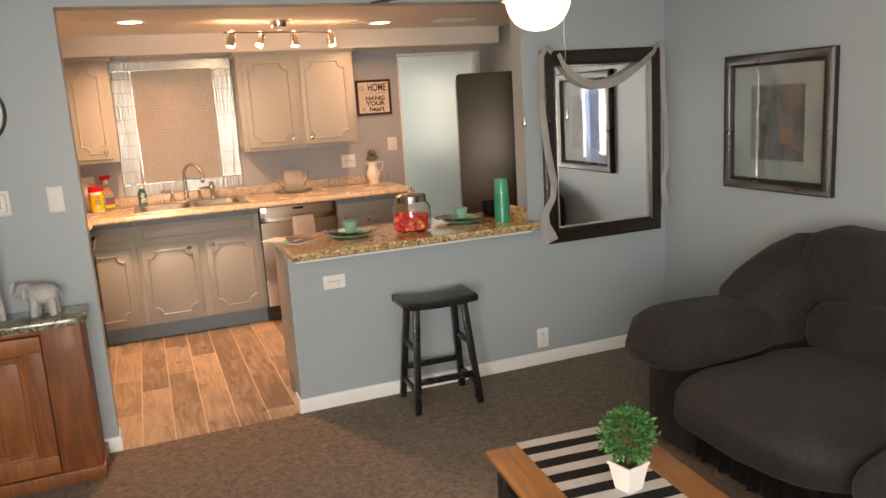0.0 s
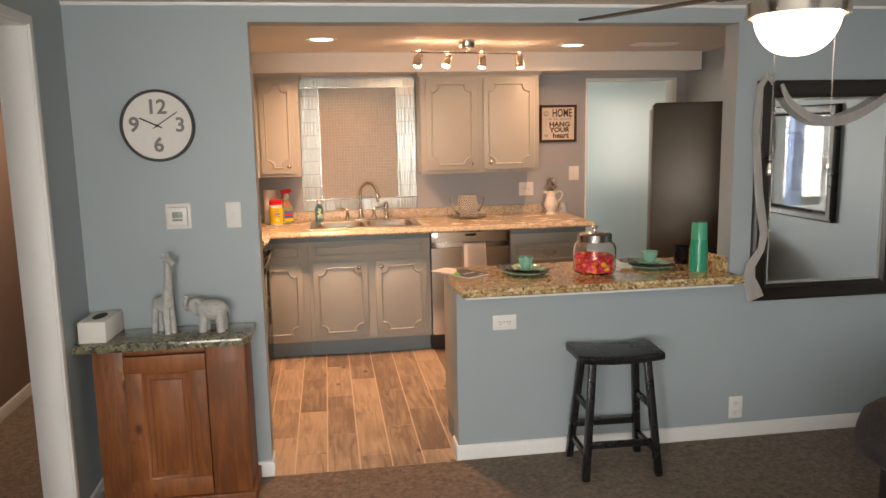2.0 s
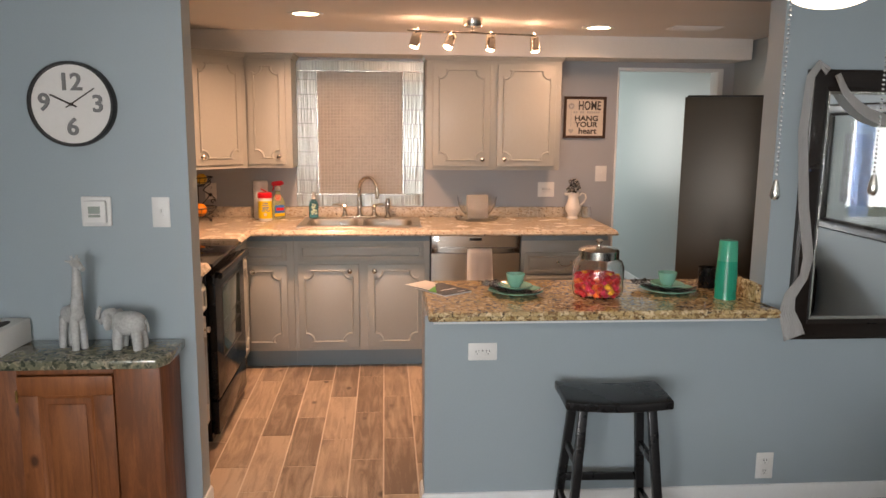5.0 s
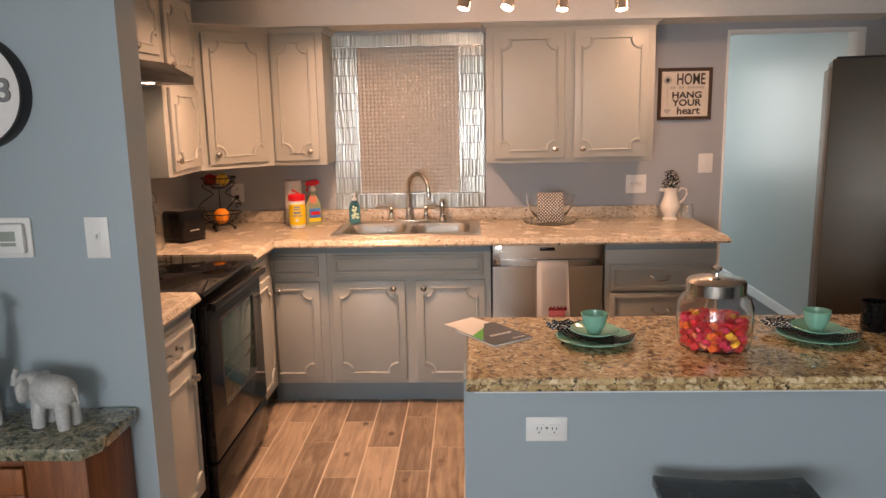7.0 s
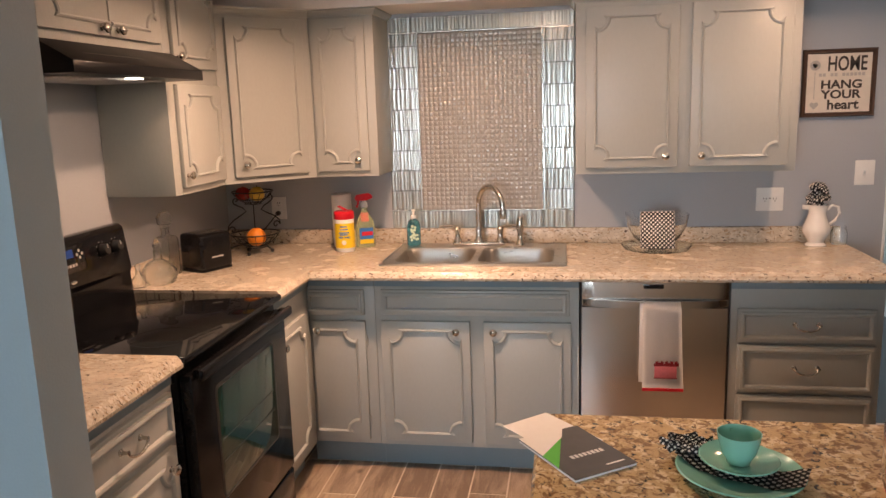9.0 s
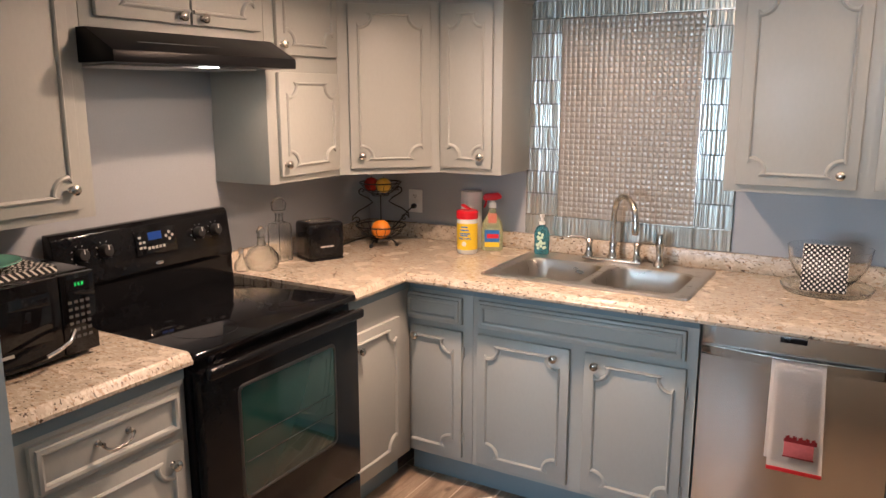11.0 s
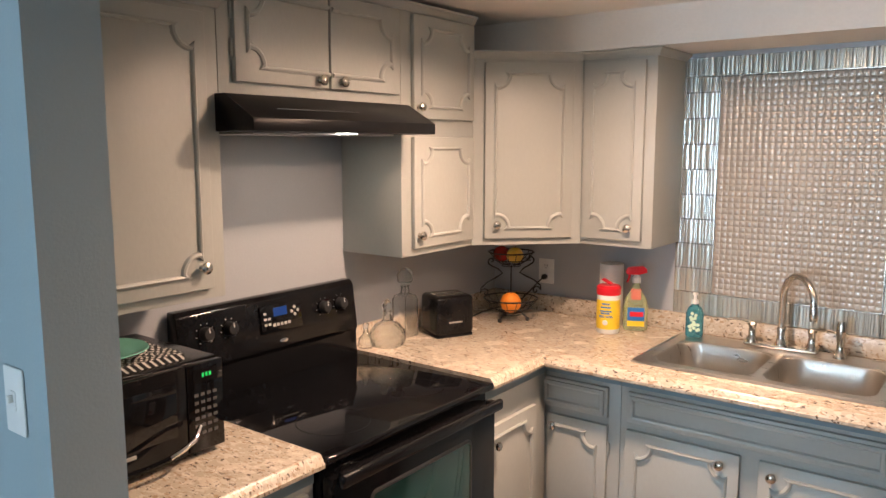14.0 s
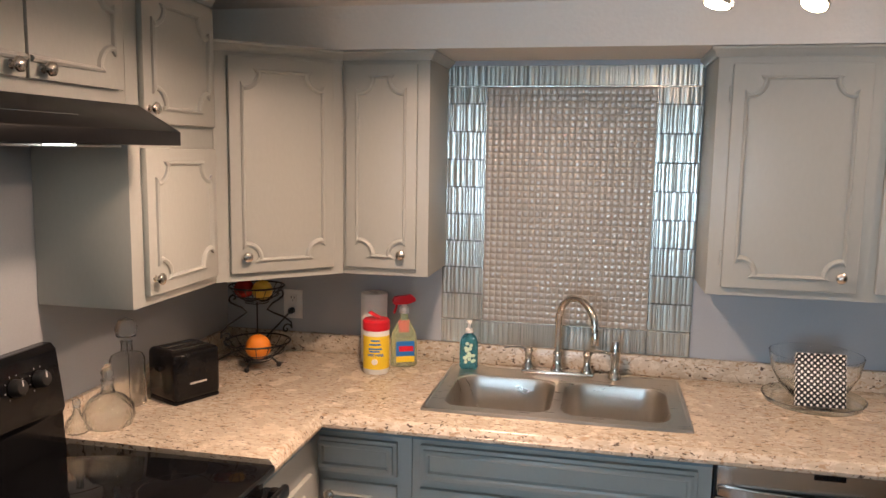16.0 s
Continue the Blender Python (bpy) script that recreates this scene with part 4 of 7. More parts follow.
for i in range(5):
    block("button", GREY_INK, pad, -0.040 + i * 0.016, -0.029 + i * 0.016, -0.026, -0.016, 0.0036, 0.0045, bevel=0)
    block("button", GREY_INK, pad, -0.075 + (i % 2) * 0.016, -0.064 + (i % 2) * 0.016, -0.02 + (i // 2) * 0.018, -0.012 + (i // 2) * 0.018, 0.0036, 0.0045, bevel=0)
for i, (dx, dz) in enumerate(((0, 0.012), (0.014, 0), (-0.014, 0), (0, -0.012))):
    turned("button", GREY_INK, pad, [(0, 0.0046), (0.006, 0.0046), (0.006, 0.0036)], 10, pose(0.058 + dx, 0.012 + dz, 0))
turned("badge", CHROME, bg, [(0, 0.003), (0.016, 0.002), (0.018, 0)], 20, pose(0.40, 0.589, 1.040, 90 - 7.6), sy=0.4, label="small oval maker's badge")
od = block("oven_door", BLACK, rg, 0.006, 0.754, -0.030, 0.010, 0.235, 0.862, bevel=0.008, label="black enamel oven door")
bm = bmesh.new()
sweep(bm, rounded(0.150, 0.610, 0.415, 0.775, 0.02), [(-0.007, 0), (-0.002, 0.004), (0.004, 0.003), (0.007, 0)], True, pose(0, -0.0300, 0, 90))
part("window_rim", bm, DARK_METAL, od, "dull metal rim round the oven window")
block("window_glass", OVEN_GLASS, od, 0.152, 0.608, -0.0318, -0.029, 0.417, 0.773, bevel=0.001, label="green-tinted dark oven glass")
for z in (0.53, 0.60):
    bar("rack", DARK_METAL, od, [(0.165, -0.0322, z), (0.595, -0.0322, z)], 0.0014, 6)
bm = bmesh.new()
box(bm, 0.010, 0.750, -0.066, -0.044, 0.842, 0.878, 0.010, 3)
for x in (0.03, 0.70):
    box(bm, x, x + 0.03, -0.046, -0.026, 0.846, 0.874, 0.003)
part("handle", bm, BLACK, od, "wide black door handle")
bm = bmesh.new()
for i in range(16):
    box(bm, 0.27 + i * 0.0135, 0.279 + i * 0.0135, -0.0312, -0.028, 0.845, 0.858)
part("vent", bm, BLACK_MATT, od)
block("drawer", BLACK, rg, 0.006, 0.754, -0.026, 0.010, 0.055, 0.226, bevel=0.007)
hood = thing("range_hood", "black under-cabinet range hood with lit lamp", "range hood", pose(-0.345, 0.690, 1.748, 0, 0, 90))
bm = bmesh.new()
prism(bm, [(0.0, 0.0), (0.0, 0.034), (0.115, 0.100), (0.442, 0.100), (0.442, 0.0)], 0.758, Matrix(((0, 0, 1, 0), (1, 0, 0, 0), (0, 1, 0, 0), (0, 0, 0, 1))), 0.003)
part("canopy", bm, BLACK_SATIN, hood)
block("trim_strip", CHROME, hood, 0.12, 0.44, -0.001, 0.001, 0.0205, 0.0235, bevel=0, m=pose(0, 0.048, 0.0385, 0) @ pose(0, 0, 0))
block("filter", material("aluminium_mesh", (0.5, 0.5, 0.5), 0.45, 1.0, vary=0.3, grain=0.6, scale=160), hood, 0.08, 0.66, 0.10, 0.36, -0.006, -0.0005, bevel=0.001)
block("lamp_lens", HOOD_LENS, hood, 0.385, 0.435, 0.050, 0.090, -0.004, -0.0004, bevel=0.001, label="lit lamp lens")

# ---- tiled panel over the sink ----
TX0, TX1, TZ0, TZ1 = 0.104, 1.018, 1.024, 2.056
PX0, PX1, PZ0, PZ1 = 0.262, 0.866, 1.114, 1.978
panel = thing("tile_panel", "striped glass tile border round a champagne mosaic panel", "tile panel", pose(0, YK, 0))
block("backing", material("grey_tile_grout", (0.085, 0.085, 0.08), 0.8, vary=0.1, scale=90), panel, TX0, TX1, -0.006, -0.0005, TZ0, TZ1, bevel=0)
block("mosaic_bed", material("beige_tile_grout", (0.40, 0.365, 0.315), 0.8, vary=0.1, scale=90), panel, PX0, PX1, -0.0078, -0.0061, PZ0, PZ1, bevel=0)
random.seed(11)


def stick_tile(x0, x1, z0, z1):
    """A glass tile of upright rounded sticks of uneven width and depth."""
    bm = bmesh.new()
    x, lean = x0, random.uniform(-0.0006, 0.0006)
    while x < x1 - 0.002:
        w = min(random.choice((0.007, 0.011, 0.016, 0.022)), x1 - x)
        d, curve, tip = random.uniform(0.0108, 0.0122), random.uniform(0.035, 0.07) * w, random.uniform(-0.03, 0.03) * w
        cols = []
        for k in range(5):
            u = -1 + k / 2
            px_, py_ = x + w / 2 + u * (w / 2 - 0.0006), -d + curve * u * u + tip * u
            cols.append([bm.verts.new((px_, py_ + lean, z0)), bm.verts.new((px_, py_ - lean, z1))])
        for a, b in zip(cols, cols[1:]):
            bm.faces.new((a[0], b[0], b[1], a[1]))
        back = [[bm.verts.new((c[0].co.x, -0.006, z)) for z in (z0, z1)] for c in (cols[0], cols[-1])]
        bm.faces.new((back[0][0], cols[0][0], cols[0][1], back[0][1]))
        bm.faces.new((cols[-1][0], back[1][0], back[1][1], cols[-1][1]))
        for side in (0, 1):
            bm.faces.new([back[0][side]] + [c[side] for c in cols] + [back[1][side]])
        x += w
    part("glass_tile", bm, STRIPE_TILE, panel, angle=35)


ZS = (TZ1, 1.982, 1.920, 1.819, 1.717, 1.616, 1.515, 1.415, 1.315, 1.214, 1.114)
for a, b in zip(ZS[1:], ZS[2:]):
    stick_tile(TX0 + 0.001, PX0 - 0.002, b + 0.0026, a - 0.0026)
    stick_tile(PX1 + 0.002, TX1 - 0.001, b + 0.0026, a - 0.0026)
for i in range(6):
    w = (TX1 - TX0) / 6
    stick_tile(TX0 + i * w + 0.001, TX0 + (i + 1) * w - 0.001, PZ1 + 0.005, TZ1 - 0.001)
    stick_tile(TX0 + i * w + 0.001, TX0 + (i + 1) * w - 0.001, TZ0 + 0.001, PZ0 - 0.002)
bm = bmesh.new()
box(bm, PX0 - 0.001, PX0 + 0.001, -0.013, -0.006, PZ0, PZ1 + 0.004)
box(bm, PX1 - 0.001, PX1 + 0.001, -0.013, -0.006, PZ0, PZ1 + 0.004)
for z in (PZ0, PZ1 + 0.004):
    box(bm, TX0, TX1, -0.014, -0.006, z - 0.0015, z + 0.0015)
part("edge_strip", bm, NICKEL, panel, "thin metal edge strip")
NX, NZ = 26, 37
px, pz = (PX1 - PX0) / NX, (PZ1 - PZ0) / NZ


def chip(bm, cx, cz):
    """A pillowed glass chip."""
    hx, hz = px * 0.43, pz * 0.43
    low = [bm.verts.new((cx + sx * hx, -0.0079, cz + sz * hz)) for sx, sz in ((-1, -1), (1, -1), (1, 1), (-1, 1))]
    mid = [bm.verts.new((cx + sx * hx, -0.0092, cz + sz * hz)) for sx, sz in ((-1, -1), (1, -1), (1, 1), (-1, 1))]
    high = [bm.verts.new((cx + sx * hx * 0.78, -0.0101, cz + sz * hz * 0.78)) for sx, sz in ((-1, -1), (1, -1), (1, 1), (-1, 1))]
    for a, b in ((low, mid), (mid, high)):
        for i in range(4):
            bm.faces.new((a[i], a[(i + 1) % 4], b[(i + 1) % 4], b[i]))
    bm.faces.new(high)


bm = bmesh.new()
chip(bm, 0, 0)
chip_mesh = finish(bm, "mosaic_chip", MOSAIC)
chip_mesh.polygons.foreach_set("use_smooth", [True] * len(chip_mesh.polygons))
rest = bmesh.new()
for i in range(NX):
    for k in range(NZ):
        x, z = PX0 + (i + 0.5) * px, PZ0 + (k + 0.5) * pz
        if 7 <= k < 18:
            ob = new("mosaic_chip", chip_mesh)
            ob.parent, ob.location = panel, (x, 0, z)
            ob.rotation_euler = (random.uniform(-0.007, 0.007), 0, random.uniform(-0.007, 0.007))
        else:
            chip(rest, x, z)
tagged(part("mosaic_chip", rest, MOSAIC, panel), kind="stuff")

# ---- breakfast bar ----
BT = 0.893
br = thing("countertop", "polished tan and brown granite bar top on the half wall", "countertop", pose(0, 0, 0))
bm = bmesh.new()
box(bm, 0.945, 2.323, -0.095, 0.485, 0.854, BT, 0.0)
sweep(bm, [(0.915, 0.485), (0.915, -0.125), (2.335, -0.125), (2.335, WF - 0.001)], [(-0.03, 0.854), (-0.002, 0.854), (0.006, 0.858), (0.008, 0.866), (0.003, 0.872), (0.008, 0.878), (0.007, 0.886), (0.0, BT), (-0.03, BT)])
part("slab", bm, GRANITE, br)
block("end_splash", GRANITE, br, 2.299, 2.323, 0.0, 0.40, BT, BT + 0.075, bevel=0.003, label="short granite upstand against the wall end")
block("support_strip", TRIM, br, 0.93, 2.31, -0.09, WF - 0.001, 0.836, 0.8535, bevel=0.003, label="white support strip")
c = base_unit("grey painted cabinet behind the half wall", pose(2.322, 0.46, 0, 0, 0, 180), 1.41, 0.338, top=0.853)
# ---- refrigerator ----
fr = thing("refrigerator", "dark bronze-grey steel refrigerator set at an angle past the bar", "refrigerator", pose(2.288, 0.87, 0, 0, 0, -22))
block("body", FRIDGE, fr, 0.0, 0.74, 0.058, 0.70, 0.03, 1.752, bevel=0.006)
block("door", FRIDGE, fr, 0.0, 0.74, 0.0, 0.054, 0.62, 1.772, bevel=0.004)
block("door", FRIDGE, fr, 0.0, 0.74, 0.0, 0.054, 0.06, 0.61, bevel=0.004)
block("hinge_cover", BLACK_MATT, fr, 0.012, 0.728, 0.012, 0.60, 1.7525, 1.782, bevel=0.005, label="black top cover")
bar("handle", FRIDGE, fr, [(0.69, 0.002, 0.75), (0.69, -0.035, 0.77), (0.69, -0.035, 1.25), (0.69, 0.002, 1.27)], 0.010, 10)
for x in (0.08, 0.66):
    for y in (0.10, 0.62):
        turned("foot", BLACK_MATT, fr, [(0, 0), (0.02, 0), (0.02, 0.03), (0, 0.03)], 12, pose(x, y, 0))


# ---- lights in view ----
track = thing("track_light", "brushed nickel track light with four lit swivel heads", "ceiling light", pose(1.24, 1.42, H))
turned("mount", NICKEL, track, [(0, -0.045), (0.05, -0.045), (0.055, -0.03), (0.055, 0.0)], 24)
bar("stem", NICKEL, track, [(0, 0, -0.04), (0, 0, -0.072)], 0.009, 10)
RAIL = [(-0.375, -0.055, -0.075), (-0.2, 0.0, -0.075), (0.0, 0.02, -0.075), (0.2, 0.06, -0.075), (0.385, 0.10, -0.075)]
bar("rail", NICKEL, track, RAIL, 0.006, 8)
for n, (x, y) in enumerate(TRACK):
    lean = ((-8, 14), (-22, 24), (-10, 4), (-10, -4))[n]
    h = turned("lamp_head", NICKEL, track, [(0, 0.052), (0.012, 0.05), (0.025, 0.038), (0.029, 0.012), (0.030, -0.045), (0.0275, -0.045), (0.026, 0.0), (0, 0.0)], 20, pose(x - 1.24, y - 1.42, -0.122, lean[0], lean[1]), "brushed nickel lamp head")
    turned("bulb", BULB, h, [(0, -0.052), (0.015, -0.050), (0.024, -0.040), (0.0245, -0.010), (0, -0.006)], 16, label="lit halogen bulb")
    bar("swivel", NICKEL, h, [(0, 0, 0.045), (0, 0, 0.065)], 0.006, 8)
for x, y in CANS:
    can = thing("downlight", "lit round recessed ceiling downlight", "downlight", pose(x, y, H), "kitchen downlights")
    turned("trim_ring", TRIM, can, [(0.070, -0.003), (0.095, -0.006), (0.100, -0.001), (0.100, 0.0)], 32)
    turned("lens", CAN_LENS, can, [(0, -0.0025), (0.072, -0.0025), (0.072, -0.0005)], 32)
vent = thing("ceiling_vent", "small white ceiling air vent", "vent", pose(2.62, 1.62, H))
block("frame", TRIM, vent, -0.15, 0.15, -0.08, 0.08, -0.008, -0.0005)
for i in range(6):
    block("slat", TRIM, vent, -0.13, 0.13, -0.064 + i * 0.024, -0.050 + i * 0.024, -0.013, -0.0085, bevel=0.001)

fan = thing("ceiling_fan", "nickel ceiling fan with dark blades and lit opal bowl light", "ceiling fan", pose(*FAN, H))
turned("canopy", NICKEL, fan, [(0.060, 0), (0.060, -0.02), (0.035, -0.05), (0.013, -0.058)], 28)
bar("downrod", NICKEL, fan, [(0, 0, -0.05), (0, 0, -0.14)], 0.011, 12)
turned("motor", NICKEL, fan, [(0.013, -0.125), (0.070, -0.135), (0.095, -0.155), (0.098, -0.225), (0.080, -0.255), (0.040, -0.268), (0.034, -0.296)], 32)
turned("light_fitter", NICKEL, fan, [(0.03, -0.288), (0.096, -0.292), (0.109, -0.299), (0.112, -0.330), (0.104, -0.331), (0.100, -0.310), (0.03, -0.305)], 56, label="brushed nickel fitter ring")
bw = turned("bowl", GLOBE, fan, [(0.0935 * math.cos(radians(a)) ** 0.85, -0.322 - 0.096 * math.sin(radians(a))) for a in range(0, 85, 7)] + [(0, -0.418)], 56, label="lit opal glass bowl")
bw.visible_shadow = False
for i in range(5):
    a = 48 + i * 72
    arm = bmesh.new()
    box(arm, 0.075, 0.20, -0.016, 0.016, -0.272, -0.266, 0.002)
    part("blade_iron", arm, NICKEL, fan, m=pose(0, 0, 0, 0, 0, a))
    bm = bmesh.new()
    prism(bm, [(0.16, -0.038), (0.28, -0.050), (0.56, -0.054), (0.615, -0.042), (0.63, 0.0), (0.615, 0.042), (0.56, 0.054), (0.28, 0.050), (0.16, 0.038)], 0.006, pose(0, 0, -0.266, 0, 0, a) @ pose(0, 0, 0, -7), 0.002)
    part("blade", bm, BLADE, fan)
for x, y, n in ((-0.098, -0.075, 0.335), (0.022, -0.105, 0.325)):
    bm = bmesh.new()
    for i in range(int(n / 0.006)):
        bmesh.ops.create_icosphere(bm, subdivisions=1, radius=0.0021, matrix=pose(x, y, -0.325 - i * 0.006))
    ch = part("pull_chain", bm, CHROME, fan, "bead pull chain")
    turned("fob", NICKEL, ch, [(0, 0.010), (0.003, 0.008), (0.0055, -0.004), (0.007, -0.013), (0.004, -0.018), (0, -0.019)], 14, pose(x, y, -0.325 - n - 0.006))


# ---- plates on the walls ----
def plate(name, label, category, m, kind_of, w=0.072, h=0.116):
    """A wall plate that faces -y: a switch or an outlet."""
    p = thing(name, label, category, m)
    block("cover", WHITE, p, -w / 2, w / 2, -0.006, -0.0005, -h / 2, h / 2, bevel=0.003)
    if kind_of == "toggle":
        block("surround", WHITE, p, -0.009, 0.009, -0.0075, -0.005, -0.018, 0.018, bevel=0.001)
        block("toggle", WHITE, p, -0.004, 0.004, -0.017, -0.006, -0.002, 0.012, bevel=0.002)
    else:
        flat = kind_of == "wide"
        for s in (-1, 1):
            c = pose(s * 0.022, 0, 0) if flat else pose(0, 0, s * 0.024)
            o = block("socket", WHITE, p, -0.016, 0.016, -0.0082, -0.0055, -0.016, 0.016, bevel=0.003, m=c)
            for q in (-0.006, 0.006):
                block("slot", BLACK_MATT, o, q - 0.0012, q + 0.0012, -0.0088, -0.0080, -0.001, 0.008, bevel=0)
            block("slot", BLACK_MATT, o, -0.002, 0.002, -0.0088, -0.0080, -0.010, -0.006, bevel=0)
        if flat:
            block("reset_button", BLACK_MATT, p, -0.003, 0.003, -0.0092, -0.0055, 0.003, 0.007, bevel=0)
    return p


plate("light_switch", "white toggle light switch on blue-grey wall", "light switch", pose(-0.128, WF, 1.278), "toggle", 0.068, 0.118)
plate("light_switch", "white toggle light switch beside the kitchen doorway", "light switch", pose(2.332, YK, 1.268), "toggle", 0.085, 0.115)
plate("outlet", "white wide outlet with dark slots on the half wall", "outlet", pose(1.139, WF, 0.698), "wide", 0.120, 0.074)
plate("outlet", "white outlet low on the living room wall", "outlet", pose(2.390, WF, 0.163), "tall", 0.078, 0.120)
plate("outlet", "white double outlet above the worktop", "outlet", pose(1.924, YK, 1.150), "wide", 0.122, 0.110)
plate("outlet", "white outlet with a black plug above the worktop", "outlet", pose(-0.503, YK, 1.132), "tall", 0.080, 0.116)
th = thing("thermostat", "white wall thermostat with grey display", "thermostat", pose(-0.370, WF, 1.281))
block("back_plate", WHITE, th, -0.056, 0.056, -0.010, -0.0005, -0.058, 0.058, bevel=0.006)
block("body", WHITE, th, -0.043, 0.043, -0.032, -0.010, -0.043, 0.043, bevel=0.006)
block("display", LCD_GREY, th, -0.022, 0.022, -0.0335, -0.031, -0.006, 0.022, bevel=0.001)
block("button_strip", LCD_GREY, th, -0.022, 0.022, -0.0335, -0.031, -0.020, -0.010, bevel=0.001)

clock = thing("wall_clock", "round white wall clock with black rim and grey numerals", "clock", pose(-0.426, WF, 1.686))
R = 0.157
turned("rim", BLACK_MATT, clock, [(R - 0.012, 0.0005), (R, 0.0005), (R, 0.040), (R - 0.003, 0.045), (R - 0.010, 0.045), (R - 0.011, 0.028), (R - 0.012, 0.028)], 64, pose(0, 0, 0, 90))
dial = turned("dial", PAPER, clock, [(0, 0.027), (R - 0.0105, 0.027), (R - 0.0105, 0.002), (0, 0.002)], 64, pose(0, 0, 0, 90))
NUM = material("grey_numeral", (0.20, 0.20, 0.20), 0.5)
for text, x, z in (("12", 0.0, 0.079), ("3", 0.096, 0.0), ("6", 0.0, -0.086), ("9", -0.098, 0.004)):
    words("numeral", text, 0.088, NUM, clock, pose(x, -0.031, z) @ FACE, 0.003, bold=0.0018)
for a, length, w in ((56, 0.105, 0.0022), (-65, 0.082, 0.003)):
    block("pointer", INK, clock, -w, w, -0.0375, -0.0355, -0.022, length, bevel=0.0005, m=pose(0, 0, 0, 0, a))
turned("pin", INK, clock, [(0, 0.040), (0.006, 0.039), (0.006, 0.027)], 12, pose(0, 0, 0, 90))

# ---- framed things ----
def framed(name, label, category, m, w, h, wide, frame_mat, profile=None, deep=0.03):
    """A mitred frame round an opening, facing -y; w and h are its outer size."""
    f = thing(name, label, category, m)
    bm = bmesh.new()
    prof = profile or [(0, 0.0005), (0, deep * 0.75), (-wide * 0.15, deep), (-wide * 0.5, deep * 0.85), (-wide * 0.8, deep * 0.95), (-wide, deep * 0.55), (-wide, 0.0005)]
    sweep(bm, [(-w / 2, h / 2), (-w / 2, -h / 2), (w / 2, -h / 2), (w / 2, h / 2)], prof, True, UP)
    part("frame", bm, frame_mat, f)
    return f


mx, mz, mw, mh = 2.843, 1.297, 0.815, 1.115
mir = framed("wall_mirror", "large wall mirror in a wide espresso wooden frame", "mirror", pose(mx, WF, mz), mw, mh, 0.085, ESPRESSO, deep=0.035)
block("glass", MIRROR, mir, -mw / 2 + 0.083, mw / 2 - 0.083, -0.012, -0.004, -mh / 2 + 0.083, mh / 2 - 0.083, bevel=0, label="silvered mirror glass")
bm = bmesh.new()
sweep(bm, [(-mw / 2 + 0.087, mh / 2 - 0.087), (-mw / 2 + 0.087, -mh / 2 + 0.087), (mw / 2 - 0.087, -mh / 2 + 0.087), (mw / 2 - 0.087, mh / 2 - 0.087)], [(0, 0.012), (0.004, 0.016), (-0.004, 0.0145), (-0.010, 0.0125)], True, UP)
part("bead", bm, NICKEL, mir, "fine beaded inner edge")


def ribbon(points, width, mat, parent, name="ribbon", pleats=7, depth=0.006):
    """A pleated band of cloth along points, with its width across the wall."""
    bm = bmesh.new()
    pts = [Vector(p) for p in points]
    rows = []
    for i, p in enumerate(pts):
        t = (pts[min(i + 1, len(pts) - 1)] - pts[max(i - 1, 0)]).normalized()
        side = Vector((-t.z, 0, t.x))
        side = side.normalized() if side.length > 0.05 else Vector((1, 0, 0))
        w = width[i] if isinstance(width, (list, tuple)) else width
        rows.append([bm.verts.new(p + side * w * (k / (pleats * 2) - 0.5) + Vector((0, -depth * (k % 2), 0))) for k in range(pleats * 2 + 1)])
    for a, b in zip(rows, rows[1:]):
        for k in range(pleats * 2):
            bm.faces.new((a[k], a[k + 1], b[k + 1], b[k]))
    bmesh.ops.solidify(bm, geom=list(bm.faces), thickness=0.0015)
    return part(name, bm, mat, parent, smooth=True, angle=60)


rb = thing("ribbon_swag", "pleated pale grey ribbon draped over the mirror frame", "ribbon", pose(mx, WF, mz))
L, T = -mw / 2, mh / 2
fine = lambda pts, n=6: [tuple(Vector(a).lerp(Vector(b), k / n)) for a, b in zip(pts, pts[1:]) for k in range(n)] + [pts[-1]]
swag = [(L + 0.10 + (mw - 0.15) * k / 20, -0.045 - 0.012 * math.sin(math.pi * k / 20), T - 0.02 - 0.185 * math.sin(math.pi * (k / 20) ** 0.78) ** 0.9) for k in range(21)]
ribbon(swag, [0.026 + 0.024 * math.sin(math.pi * k / 20) for k in range(21)], RIBBON, rb, "swag", depth=0.004)
ribbon([(L + 0.06, -0.045, T - 0.01), (L + 0.02, -0.050, T + 0.018), (L - 0.01, -0.043, T - 0.03), (L - 0.02, -0.038, T - 0.25), (L + 0.01, -0.040, T - 0.55), (L + 0.045, -0.046, T - 0.76), (L + 0.03, -0.05, T - 0.84), (L - 0.025, -0.055, T - 0.92), (L - 0.03, -0.05, T - 0.99), (L + 0.0, -0.048, T - 1.06), (L + 0.015, -0.045, T - 1.10)], [0.035, 0.036, 0.036, 0.040, 0.046, 0.046, 0.040, 0.052, 0.070, 0.088, 0.095], RIBBON, rb, "tail", depth=0.0035)
ribbon([(-L - 0.06, -0.045, T - 0.01), (-L - 0.02, -0.050, T + 0.018), (-L + 0.005, -0.043, T - 0.03), (-L + 0.012, -0.038, T - 0.25), (-L + 0.035, -0.040, T - 0.52), (-L + 0.030, -0.046, T - 0.72), (-L - 0.0, -0.05, T - 0.80), (-L - 0.0, -0.055, T - 0.86), (-L + 0.02, -0.05, T - 0.93), (-L + 0.02, -0.045, T - 0.985)], [0.035, 0.036, 0.036, 0.038, 0.040, 0.038, 0.036, 0.042, 0.05, 0.055], RIBBON, rb, "tail", depth=0.0035)

